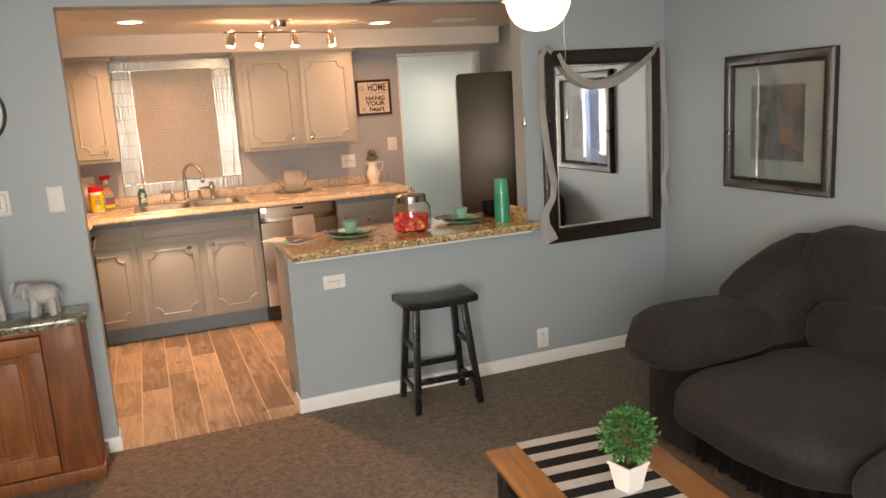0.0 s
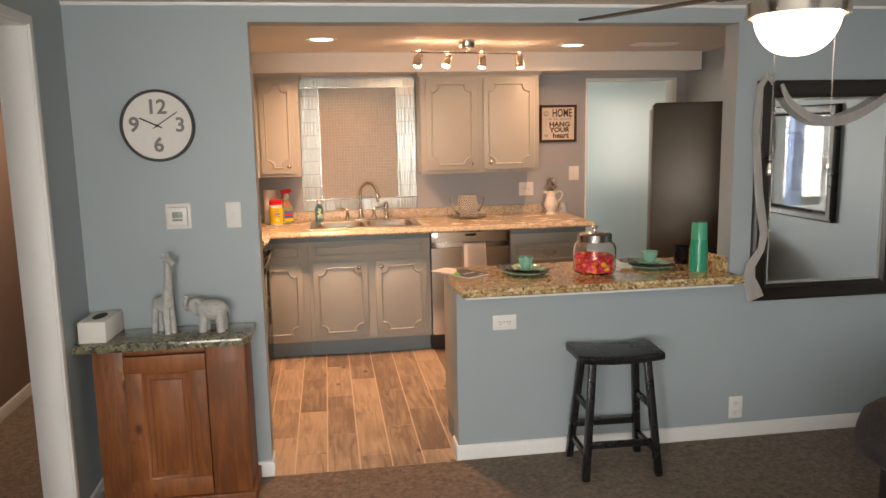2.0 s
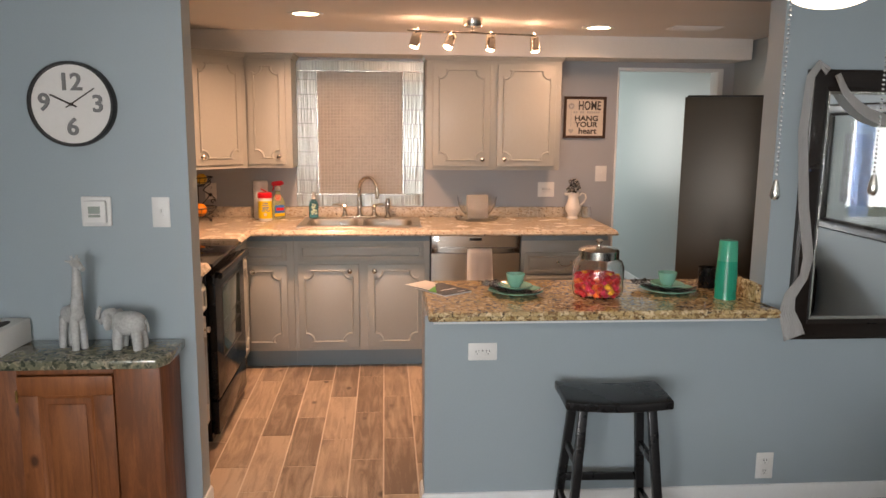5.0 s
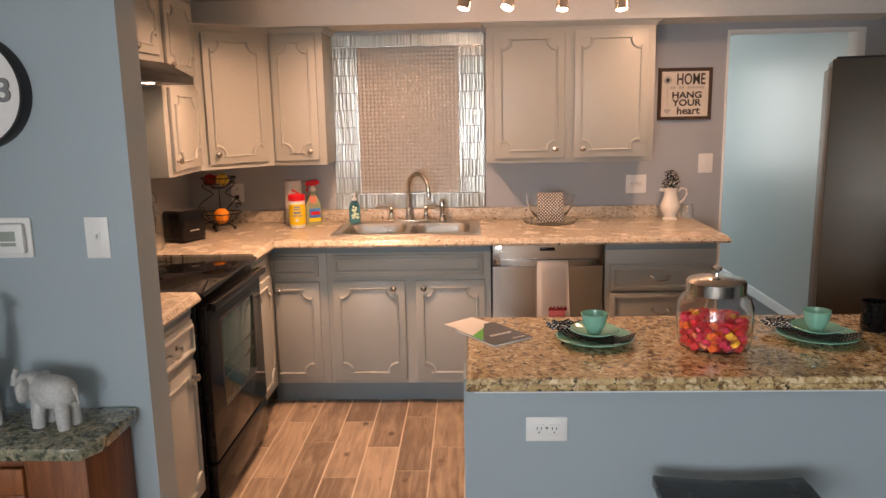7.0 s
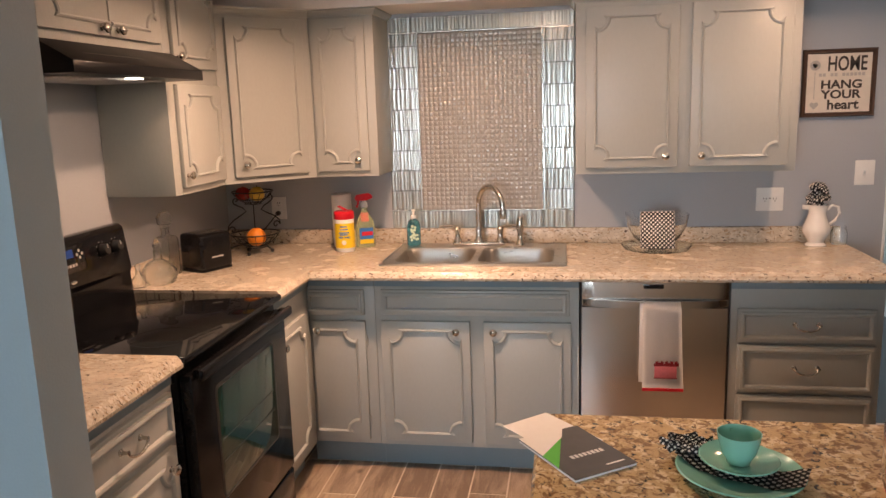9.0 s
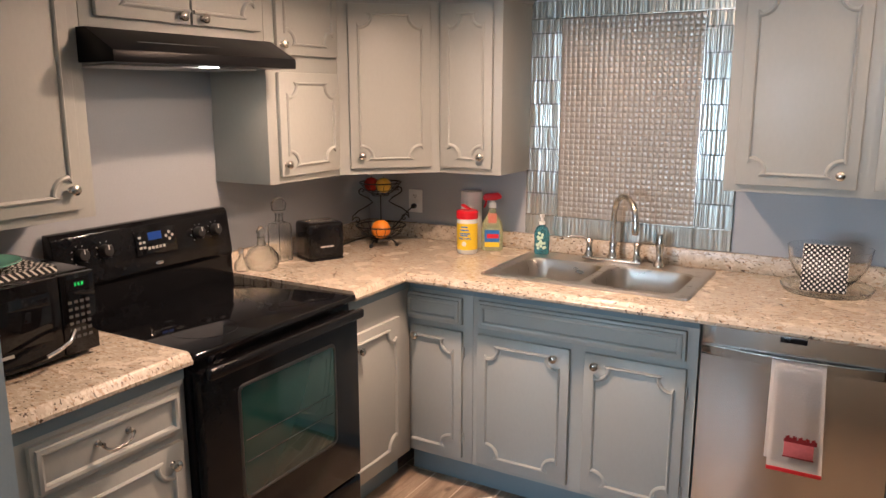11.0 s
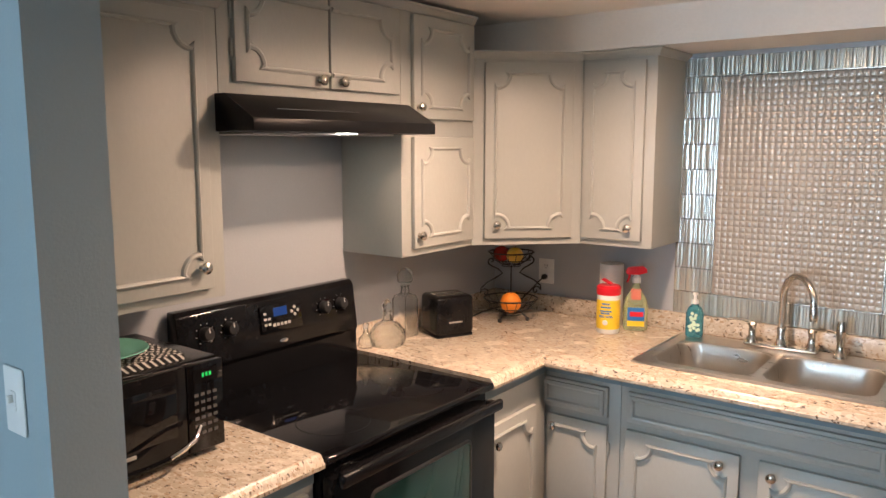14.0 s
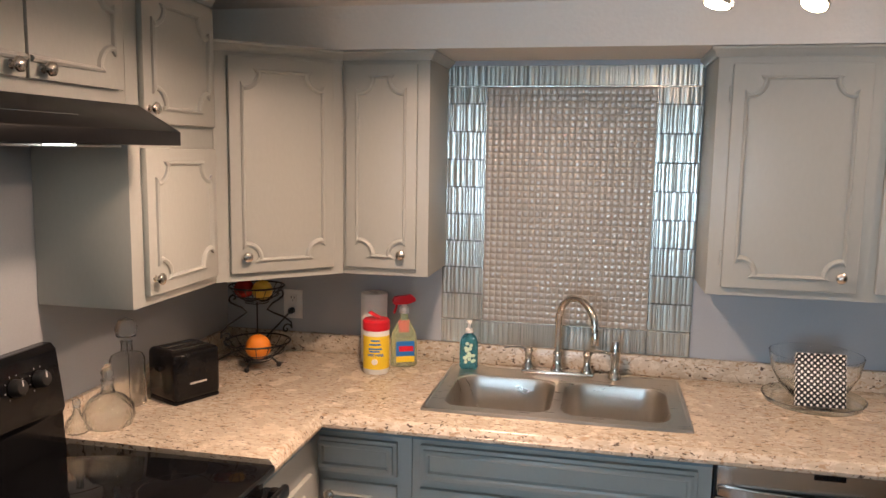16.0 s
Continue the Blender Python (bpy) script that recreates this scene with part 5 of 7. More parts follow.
pic = framed("framed_picture", "dark abstract print in a wide black frame under glass", "picture", pose(XR, -0.925, 1.400, 0, 0, -90), 0.712, 0.705, 0.062, ESPRESSO, deep=0.04)
block("mount", MAT_BOARD, pic, -0.30, 0.30, -0.010, -0.002, -0.30, 0.30, bevel=0, label="grey-green mount board")
block("print", ART, pic, -0.175, 0.175, -0.0125, -0.0104, -0.19, 0.19, bevel=0, label="dark abstract print")
gl = block("glass", GLASS, pic, -0.298, 0.298, -0.0215, -0.0190, -0.298, 0.298, bevel=0, label="picture glass")
gl.visible_shadow = False

sg = framed("wall_sign", "brown framed cream sign with dark lettering", "sign", pose(2.193, YK, 1.676), 0.312, 0.300, 0.020, material("rustic_brown_frame", (0.06, 0.03, 0.018), 0.6, vary=0.35, grain=0.3, scale=60), deep=0.022)
block("board", material("cream_board", (0.66, 0.60, 0.52), 0.8, vary=0.06, scale=30), sg, -0.138, 0.138, -0.010, -0.001, -0.132, 0.132, bevel=0)
for text, size, x, z, q in (("HOME", 0.090, 0.033, 0.082, 0.66), ("HANG", 0.052, 0.012, -0.008, 1.16), ("YOUR", 0.052, 0.012, -0.052, 1.16), ("heart", 0.060, 0.022, -0.098, 1.05)):
    words("lettering", text, size, INK, sg, pose(x, -0.0105, z) @ FACE, 0.0008, squeeze=q, bold=0.0016)
bm = bmesh.new()
for i in range(12):
    if i not in (2, 5):
        box(bm, -0.085 + i * 0.0165, -0.073 + i * 0.0165, -0.0115, -0.0102, 0.030, 0.044)
part("lettering", bm, GREY_INK, sg, "small unreadable grey lettering")


def heart(parent, x, z, s, mat):
    bm = bmesh.new()
    pts = [(x + s * 16 * math.sin(t) ** 3 / 17, z + s * (13 * math.cos(t) - 5 * math.cos(2 * t) - 2 * math.cos(3 * t) - math.cos(4 * t)) / 17) for t in [2 * math.pi * k / 28 for k in range(28)]]
    prism(bm, pts[::-1], 0.0012, Matrix.Translation((0, -0.0102, 0)) @ UP)
    part("heart", bm, mat, parent)


heart(sg, -0.100, -0.098, 0.020, GREY_INK)
turned("ornament", GREY_INK, sg, [(0, 0.0012), (0.022, 0.0012), (0.022, 0)], 20, pose(-0.102, -0.0102, 0.080, 90))
heart(sg, -0.102, 0.080, 0.0125, PAPER)
block("ornament", GREY_INK, sg, -0.1035, -0.1005, -0.0114, -0.0102, -0.07, 0.05, bevel=0)

# ---- sideboard corner ----
sb = thing("sideboard", "knotty stained pine cabinet with a single panelled door", "cabinet", pose(-0.787, -0.278, 0))
block("side_panel", PINE, sb, 0.072, 0.090, 0.012, 0.258, 0.03, 0.736)
block("side_panel", PINE, sb, 0.684, 0.702, 0.012, 0.258, 0.03, 0.736)
block("back_panel", PINE, sb, 0.090, 0.684, 0.240, 0.258, 0.03, 0.736)
block("stile", PINE, sb, 0.072, 0.196, -0.006, 0.012, 0.03, 0.736)
block("stile", PINE, sb, 0.536, 0.702, -0.006, 0.012, 0.03, 0.736)
block("rail", PINE, sb, 0.196, 0.536, -0.006, 0.012, 0.716, 0.736)
block("plinth", PINE, sb, 0.060, 0.718, -0.022, 0.258, 0.0, 0.062, bevel=0.006)
dr = thing("door", "", "", pose(0, 0, 0))
dr.parent = sb
for n, b in (("rail", (0.198, 0.534, 0.640, 0.713)), ("rail", (0.198, 0.534, 0.068, 0.150)), ("stile", (0.198, 0.268, 0.150, 0.640)), ("stile", (0.464, 0.534, 0.150, 0.640))):
    block(n, PINE, dr, b[0], b[1], -0.016, -0.001, b[2], b[3], bevel=0.003)
bm = bmesh.new()
sweep(bm, [(0.268, 0.640), (0.268, 0.150), (0.464, 0.150), (0.464, 0.640)], [(0, 0.004), (0, 0.014), (-0.006, 0.012), (-0.014, 0.004)], True, UP)
part("panel_bead", bm, PINE, dr)
bm = bmesh.new()
prism(bm, [(0.278, 0.160), (0.454, 0.160), (0.454, 0.630), (0.278, 0.630)], 0.003, Matrix.Translation((0, -0.001, 0)) @ UP)
prism(bm, [(0.298, 0.185), (0.434, 0.185), (0.434, 0.605), (0.298, 0.605)], 0.010, Matrix.Translation((0, -0.001, 0)) @ UP, 0.005)
part("panel", bm, PINE, dr)
for z in (0.64, 0.13):
    bar("hinge", BRASS, dr, [(0.196, -0.018, z - 0.022), (0.196, -0.018, z + 0.022)], 0.004, 8, label="small brass hinge")
st = thing("countertop", "green-brown polished granite slab on the pine cabinet", "countertop", pose(0, 0, 0))
bm = bmesh.new()
prism(bm, [(-0.7885, -0.300), (-0.090, -0.300), (-0.058, -0.240), (-0.058, -0.019), (-0.7885, -0.019)], 0.036, pose(0, 0, 0.737), 0.007)
part("slab", bm, GRANITE_GREEN, st)
BOXC = thing("tissue_box", "white card box with a slot in its top", "box", pose(-0.708, -0.14, 0.773, 0, 0, -4))
block("body", PAPER, BOXC, -0.058, 0.058, -0.112, 0.112, 0, 0.092, bevel=0.003)
bm = bmesh.new()
prism(bm, [(0.026 * math.cos(k * math.pi / 8), 0.062 * math.sin(k * math.pi / 8)) for k in range(16)], 0.001, pose(0, 0, 0.0925))
part("slot", bm, INK, BOXC, "dark slot")


def statue(name, label, m, limbs, mat):
    """A small figure: one mesh of tapering limbs and rounded bodies."""
    bm = bmesh.new()
    for kind_of, *a in limbs:
        if kind_of == "limb":
            tube(bm, a[0], a[1], 12, False, a[2])
        else:
            cushion(bm, a[0], a[1], 2.3, 10)
    ob = part(name, bm, mat, angle=70)
    ob.matrix_basis = m
    return tagged(ob, label, "figurine")


statue("giraffe_figurine", "slim grey stoneware giraffe figurine on the sideboard", pose(-0.440, -0.135, 0.773, 0, 0, -35), [
    ("limb", [(-0.045, -0.018, 0), (-0.042, -0.016, 0.06), (-0.035, -0.012, 0.12)], 0.013, 0.017), ("limb", [(-0.045, 0.018, 0), (-0.042, 0.016, 0.06), (-0.035, 0.012, 0.12)], 0.013, 0.017),
    ("limb", [(0.035, -0.018, 0), (0.032, -0.016, 0.06), (0.025, -0.012, 0.13)], 0.013, 0.018), ("limb", [(0.035, 0.018, 0), (0.032, 0.016, 0.06), (0.025, 0.012, 0.13)], 0.013, 0.018),
    ("body", (-0.005, 0, 0.130), (0.055, 0.028, 0.034)), ("limb", [(0.025, 0, 0.13), (0.036, 0, 0.20), (0.040, 0, 0.27), (0.042, 0, 0.325)], 0.026, 0.012), ("limb", [(0.030, 0, 0.333), (0.055, 0, 0.328), (0.085, 0, 0.312)], 0.017, 0.009),
    ("limb", [(0.036, -0.008, 0.338), (0.034, -0.012, 0.360)], 0.004, 0.005), ("limb", [(0.036, 0.008, 0.338), (0.034, 0.012, 0.360)], 0.004, 0.005), ("limb", [(0.03, 0.01, 0.335), (0.022, 0.03, 0.342)], 0.006, 0.003), ("limb", [(0.03, -0.01, 0.335), (0.022, -0.03, 0.342)], 0.006, 0.003)], STONE_GREY)
statue("elephant_figurine", "grey stoneware elephant figurine with raised trunk", pose(-0.232, -0.145, 0.773, 0, 0, 168) @ Matrix.Scale(0.97, 4), [
    ("limb", [(-0.045, -0.022, 0), (-0.043, -0.022, 0.045), (-0.036, -0.018, 0.085)], 0.018, 0.022), ("limb", [(-0.045, 0.022, 0), (-0.043, 0.022, 0.045), (-0.036, 0.018, 0.085)], 0.018, 0.022),
    ("limb", [(0.040, -0.022, 0), (0.038, -0.022, 0.045), (0.030, -0.018, 0.085)], 0.018, 0.022), ("limb", [(0.040, 0.022, 0), (0.038, 0.022, 0.045), (0.030, 0.018, 0.085)], 0.018, 0.022),
    ("body", (0, 0, 0.100), (0.072, 0.045, 0.048)), ("body", (0.074, 0, 0.120), (0.036, 0.034, 0.036)), ("body", (0.062, 0.040, 0.112), (0.012, 0.026, 0.034)), ("body", (0.062, -0.040, 0.112), (0.012, 0.026, 0.034)),
    ("limb", [(0.098, 0, 0.118), (0.118, 0, 0.100), (0.130, 0, 0.112), (0.124, 0, 0.142), (0.116, 0, 0.160)], 0.014, 0.007), ("limb", [(-0.070, 0, 0.115), (-0.080, 0, 0.09), (-0.082, 0, 0.07)], 0.005, 0.003)], STONE_GREY)

# ---- stool ----
stool = thing("bar_stool", "black painted saddle-seat bar stool beside the half wall", "stool", pose(1.628, -0.226, 0, 0, 0, -2))
bm = bmesh.new()
N, W2, D2 = 12, 0.207, 0.122
rows = []
for i in range(N + 1):
    u = -1 + 2 * i / N
    row = []
    for k in range(7):
        v = -1 + 2 * k / 6
        z = 0.590 + 0.013 * u * u - 0.004 * v * v
        row.append(bm.verts.new((u * W2, v * D2, z)))
    rows.append(row)
for a, b in zip(rows, rows[1:]):
    for k in range(6):
        bm.faces.new((a[k], a[k + 1], b[k + 1], b[k]))
out = bmesh.ops.extrude_face_region(bm, geom=list(bm.faces))
for v in (g for g in out["geom"] if isinstance(g, bmesh.types.BMVert)):
    v.co.z -= 0.036
bmesh.ops.recalc_face_normals(bm, faces=bm.faces)
sharp = [e for e in bm.edges if len(e.link_faces) == 2 and e.calc_face_angle(0) > 1.0]
bmesh.ops.bevel(bm, geom=sharp, offset=0.008, segments=3, affect="EDGES", profile=0.5)
part("seat", bm, BLACK_WOOD, stool, angle=60)


def post(parent, name, a, b, w, mat):
    """A square bar from a to b."""
    bm = bmesh.new()
    lows = [bm.verts.new((a[0] + sx * w / 2, a[1] + sy * w / 2, a[2])) for sx, sy in ((-1, -1), (1, -1), (1, 1), (-1, 1))]
    highs = [bm.verts.new((b[0] + sx * w / 2, b[1] + sy * w / 2, b[2])) for sx, sy in ((-1, -1), (1, -1), (1, 1), (-1, 1))]
    faces = [bm.faces.new(lows[::-1]), bm.faces.new(highs)] + [bm.faces.new((lows[i], lows[(i + 1) % 4], highs[(i + 1) % 4], highs[i])) for i in range(4)]
    bmesh.ops.bevel(bm, geom=list({e for f in faces for e in f.edges}), offset=w * 0.12, segments=2, affect="EDGES", profile=0.5)
    return part(name, bm, mat, parent)


for sx in (-1, 1):
    for sy in (-1, 1):
        post(stool, "leg", (sx * 0.178, sy * 0.140, 0.0), (sx * 0.132, sy * 0.080, 0.570), 0.034, BLACK_WOOD)
at = lambda z: (0.178 - 0.046 * z / 0.58, 0.140 - 0.060 * z / 0.58)
for sy, z in ((-1, 0.165), (1, 0.18)):
    x, y = at(z)
    block("rung", BLACK_WOOD, stool, -x + 0.015, x - 0.015, sy * y - 0.010, sy * y + 0.010, z - 0.016, z + 0.016)
for sx in (-1, 1):
    for z in (0.115, 0.335):
        x, y = at(z)
        block("rung", BLACK_WOOD, stool, sx * x - 0.010, sx * x + 0.010, -y + 0.015, y - 0.015, z - 0.015, z + 0.015)

# ---- coffee table, runner, plant ----
ct = thing("coffee_table", "honey oak coffee table top on black legs", "table", pose(1.214, -1.742, 0, 0, 0, -4.5))
TW, TL = 0.545, 1.05
bm = bmesh.new()
box(bm, 0, TW, -TL, 0, 0.422, 0.448, 0.009, 3)
part("tabletop", bm, OAK, ct)
block("apron", BLACK_WOOD, ct, 0.05, TW - 0.05, -0.065, -0.045, 0.335, 0.421)
block("apron", BLACK_WOOD, ct, 0.05, TW - 0.05, -TL + 0.045, -TL + 0.065, 0.335, 0.421)
block("apron", BLACK_WOOD, ct, 0.045, 0.065, -TL + 0.06, -0.06, 0.335, 0.421)
block("apron", BLACK_WOOD, ct, TW - 0.065, TW - 0.045, -TL + 0.06, -0.06, 0.335, 0.421)
for x in (0.055, TW - 0.055):
    for y in (-0.055, -TL + 0.055):
        post(ct, "leg", (x, y, 0), (x, y, 0.421), 0.055, BLACK_WOOD)
rn = thing("table_runner", "black and white striped cloth runner on the coffee table", "table runner", ct.matrix_basis @ pose(0.115, 0.004, 0.4485))
sw = 0.0505
for i in range(20):
    bm = bmesh.new()
    g = 5
    rows = [[bm.verts.new((0.315 * k / g, -i * sw - sw * j / 2, 0.0022 + 0.0018 * noise.noise(Vector((k * 0.8, (i + j / 2) * 0.9, 3.1))))) for k in range(g + 1)] for j in range(3)]
    for a, b in zip(rows, rows[1:]):
        for k in range(g):
            bm.faces.new((a[k], a[k + 1], b[k + 1], b[k]))
    bmesh.ops.solidify(bm, geom=list(bm.faces), thickness=0.0016)
    part("stripe", bm, WHITE_CLOTH if i % 2 == 0 else BLACK_CLOTH, rn)
pl = thing("potted_plant", "small topiary ball plant in a square white pot", "plant", ct.matrix_basis @ pose(0.303, -0.416, 0.4525, 0, 0, 18) @ Matrix.Scale(0.78, 4))
bm = bmesh.new()
loops(bm, [[(s * x, s * y, z) for x, y in ((-1, -1), (1, -1), (1, 1), (-1, 1))] for s, z in ((0.036, 0), (0.052, 0.098), (0.056, 0.100), (0.056, 0.112), (0.048, 0.112), (0.047, 0.095))])
bm.faces.new([bm.verts.new((x * 0.036, y * 0.036, 0)) for x, y in ((-1, 1), (1, 1), (1, -1), (-1, -1))])
pot = part("pot", bm, CERAMIC, pl, "square white ceramic pot", angle=20)
block("soil", material("dark_moss", (0.03, 0.04, 0.02), 0.95, vary=0.5, grain=1.0, scale=90), pl, -0.046, 0.046, -0.046, 0.046, 0.090, 0.097, bevel=0)
bar("stem", material("brown_stem", (0.09, 0.05, 0.03), 0.8), pl, [(0, 0, 0.09), (0.004, 0, 0.13), (0, 0.003, 0.18)], 0.007, 8)
random.seed(21)
bm = bmesh.new()
for i in range(1100):
    d = Vector((random.gauss(0, 1), random.gauss(0, 1), random.gauss(0, 1))).normalized()
    r = 0.104 * random.uniform(0.45, 1.0) * (1 + 0.16 * noise.noise(d * 2.5))
    p = Vector((0, 0, 0.222)) + d * r
    up = (d + 0.7 * Vector((random.uniform(-1, 1), random.uniform(-1, 1), random.uniform(-0.4, 1)))).normalized()
    side = up.cross(Vector((random.uniform(-1, 1), random.uniform(-1, 1), random.uniform(-1, 1)))).normalized()
    n, w, l = up.cross(side) * 0.003, side * random.uniform(0.0055, 0.0085), up * random.uniform(0.016, 0.026)
    vs = [bm.verts.new(v) for v in (p, p + w + l * 0.45 + n, p + l, p - w + l * 0.45 + n)]
    bm.faces.new(vs[:3])
    bm.faces.new((vs[0], vs[2], vs[3]))
part("crown", bm, LEAF, pl, "ball of many small green leaves")

# ---- sofa ----
sofa = thing("sofa", "charcoal microsuede sofa with overstuffed arms and cushions", "sofa", pose(2.36, -1.16, 0))


def pillow(name, c, half, power=3.0, m=Matrix.Identity(4), bulge=0.06, parent=None, label=""):
    bm = bmesh.new()
    cushion(bm, c, half, power, 22, m, bulge)
    return part(name, bm, SUEDE, parent or sofa, label, angle=80)


def stuffed(name, y, stations):
    """An overstuffed piece drawn along x through stations of (x, half width, underside, top)."""
    bm = bmesh.new()
    rings = []
    for x, half, low, high in stations:
        mid, tall, row = (low + high) / 2, (high - low) / 2, []
        for k in range(28):
            c, q = math.cos(k * math.pi / 14), math.sin(k * math.pi / 14)
            r = (abs(c) ** 3.2 + abs(q) ** 3.2) ** (-1 / 3.2)
            r *= 1 + 0.045 * noise.noise(Vector((x * 5, c * 1.6, q * 1.6 + y * 3))) + 0.02 * noise.noise(Vector((x * 14, c * 4, q * 4)))
            row.append(bm.verts.new((x + 0.03 * q * (1 if x < 0.3 else 0), y + c * half * r, mid + q * tall * r)))
        rings.append(row)
    for a, b in zip(rings, rings[1:]):
        for k in range(28):
            bm.faces.new((a[k], a[(k + 1) % 28], b[(k + 1) % 28], b[k]))
    bm.faces.new(rings[0])
    bm.faces.new(rings[-1])
    bmesh.ops.subdivide_edges(bm, edges=bm.edges[:], cuts=1, use_grid_fill=True, smooth=0.6)
    part(name, bm, SUEDE, sofa, angle=80)


ARM_PAD = ((-0.205, 0.03, 0.52, 0.555), (-0.19, 0.10, 0.475, 0.595), (-0.14, 0.16, 0.435, 0.632), (-0.06, 0.190, 0.415, 0.652), (0.06, 0.197, 0.41, 0.658), (0.20, 0.196, 0.41, 0.655), (0.33, 0.188, 0.41, 0.650), (0.42, 0.160, 0.42, 0.635), (0.47, 0.08, 0.46, 0.58))
ARM_WING = ((0.300, 0.05, 0.52, 0.60), (0.322, 0.11, 0.47, 0.655), (0.365, 0.15, 0.42, 0.712), (0.44, 0.170, 0.41, 0.765), (0.54, 0.176, 0.41, 0.818), (0.66, 0.176, 0.41, 0.866), (0.77, 0.170, 0.41, 0.892), (0.85, 0.150, 0.43, 0.885), (0.90, 0.10, 0.50, 0.84), (0.92, 0.03, 0.60, 0.76))
SL = 2.32
block("base", SUEDE, sofa, 0.06, 0.86, -SL + 0.02, -0.02, 0.03, 0.34, bevel=0.03)
bm = bmesh.new()
rows = []
for i in range(181):
    y = -0.28 - i * (SL - 0.56) / 180
    fold = 0.6 * math.sin(y * 70) + 0.4 * math.sin(y * 113 + 1) + 0.7 * noise.noise(Vector((y * 9, 0, 4)))
    rows.append([bm.verts.new((0.004 - 0.016 * fold * (0.35 + 0.65 * (1 - k / 6)) - 0.012 * (1 - k / 6), y, 0.018 + 0.33 * k / 6)) for k in range(7)])
for a, b in zip(rows, rows[1:]):
    for k in range(6):
        bm.faces.new((a[k], a[k + 1], b[k + 1], b[k]))
bmesh.ops.solidify(bm, geom=list(bm.faces), thickness=0.006)
part("gathered_skirt", bm, SUEDE, sofa, "gathered cloth skirt", angle=80)
for s in (0, 1):
    y = -0.14 - s * (SL - 0.28)
    block("arm_panel", SUEDE, sofa, -0.055, 0.80, y - 0.140, y + 0.140, 0.03, 0.46, bevel=0.025)
    stuffed("arm_pad", y, ARM_PAD)
    stuffed("arm_wing", y, ARM_WING)
    for x in (0.06, 0.78):
        turned("foot", BLACK_WOOD, sofa, [(0, 0), (0.025, 0), (0.03, 0.032), (0, 0.032)], 12, pose(x, y, 0))
for s in range(2):
    y = -0.735 - s * 0.85
    pillow("seat_cushion", (0.185, y, 0.362), (0.445, 0.428, 0.118), 4.2, bulge=0.05)
    pillow("lumbar_cushion", (0.66, y, 0.52), (0.155, 0.428, 0.17), 3.6, bulge=0.05)
for s in range(4):
    y = -0.450 - s * 0.472
    pillow("head_pillow", (0.725, y, 0.785), (0.150, 0.240, 0.180), 3.2, bulge=0.06)
block("back_frame", SUEDE, sofa, 0.72, 0.925, -SL + 0.08, -0.08, 0.03, 0.86, bevel=0.06)


# ---- on the breakfast bar ----
def place_setting(m, tilt):
    g = "place settings on the bar"
    pt = turned("dinner_plate", MINT, None, [(0, 0.006), (0.072, 0.006), (0.085, 0.010), (0.118, 0.020), (0.121, 0.018), (0.088, 0.004), (0.070, 0.0), (0, 0.0)], 40, m)
    tagged(pt, "jade green glazed dinner plate on the granite bar", "plate", g)
    z = 0.008
    nap = thing("napkin", "black and white print napkin folded on the plate", "napkin", m @ pose(0, 0, z), g)
    bm = bmesh.new()
    rows = [[bm.verts.new(((k / 14 - 0.5) * 0.245, (j / 6 - 0.5) * 0.085 * (0.45 + 0.55 * min(1, k / 6)), 0.003 + 0.004 * noise.noise(Vector((k * 0.7, j * 1.1, 2.0 + tilt))) + 0.020 * max(0, (abs(k / 14 - 0.5) - 0.30) / 0.20))) for j in range(7)] for k in range(15)]
    for a, b in zip(rows, rows[1:]):
        for j in range(6):
            bm.faces.new((a[j], a[j + 1], b[j + 1], b[j]))
    bmesh.ops.solidify(bm, geom=list(bm.faces), thickness=0.003)
    part("cloth", bm, PRINT, nap, m=pose(0, 0, 0, 0, 0, tilt), angle=80)
    bm = bmesh.new()
    rings = []
    for k in range(9):
        r, z = (0.004, 0.016, 0.034, 0.046, 0.052, 0.050, 0.042, 0.022, 0.004)[k], (0.020, 0.010, 0.022, 0.008, 0.024, 0.012, 0.004, 0.001, 0.0005)[k]
        rings.append([bm.verts.new((r * 1.25 * math.cos(a * math.pi / 12) * (1 + 0.3 * math.sin(a * 1.9 + tilt + k)), r * math.sin(a * math.pi / 12) * (1 + 0.25 * math.cos(a * 2.3 + k)), max(0.0004, z + (0.010 * math.sin(a * 1.7 + k * 1.3 + tilt) if k < 6 else 0)))) for a in range(24)])
    for a, b in zip(rings, rings[1:]):
        for k in range(24):
            bm.faces.new((a[k], a[(k + 1) % 24], b[(k + 1) % 24], b[k]))
    for r in (rings[0], rings[-1]):
        bm.faces.new(r)
    part("gathered_end", bm, PRINT, nap, "gathered end of the napkin", m=pose(-0.088, 0.082, 0.010) @ Matrix.Scale(0.72, 4))
    sc = turned("saucer", MINT, None, [(0, 0.005), (0.030, 0.005), (0.055, 0.011), (0.074, 0.019), (0.076, 0.017), (0.055, 0.006), (0.032, 0.0), (0, 0)], 36, m @ pose(0.0, 0.012, 0.019, 2, 1))
    tagged(sc, "small jade green saucer on the napkin", "saucer", g)
    cp = thing("tea_cup", "jade green glazed tea cup on its saucer", "cup", m @ pose(0.0, 0.014, 0.0245), g)
    turned("cup_body", MINT, cp, [(0, 0.0), (0.022, 0.0), (0.024, 0.008), (0.033, 0.022), (0.040, 0.048), (0.042, 0.062), (0.040, 0.062), (0.037, 0.046), (0.030, 0.022), (0.018, 0.010), (0, 0.008)], 32)
    bar("ear", MINT, cp, [(0.036 + 0.020 * math.sin(radians(a)), 0, 0.034 + 0.017 * math.cos(radians(a))) for a in range(0, 181, 20)], 0.0042, 8, m=pose(0, 0, 0, 0, 0, 100))


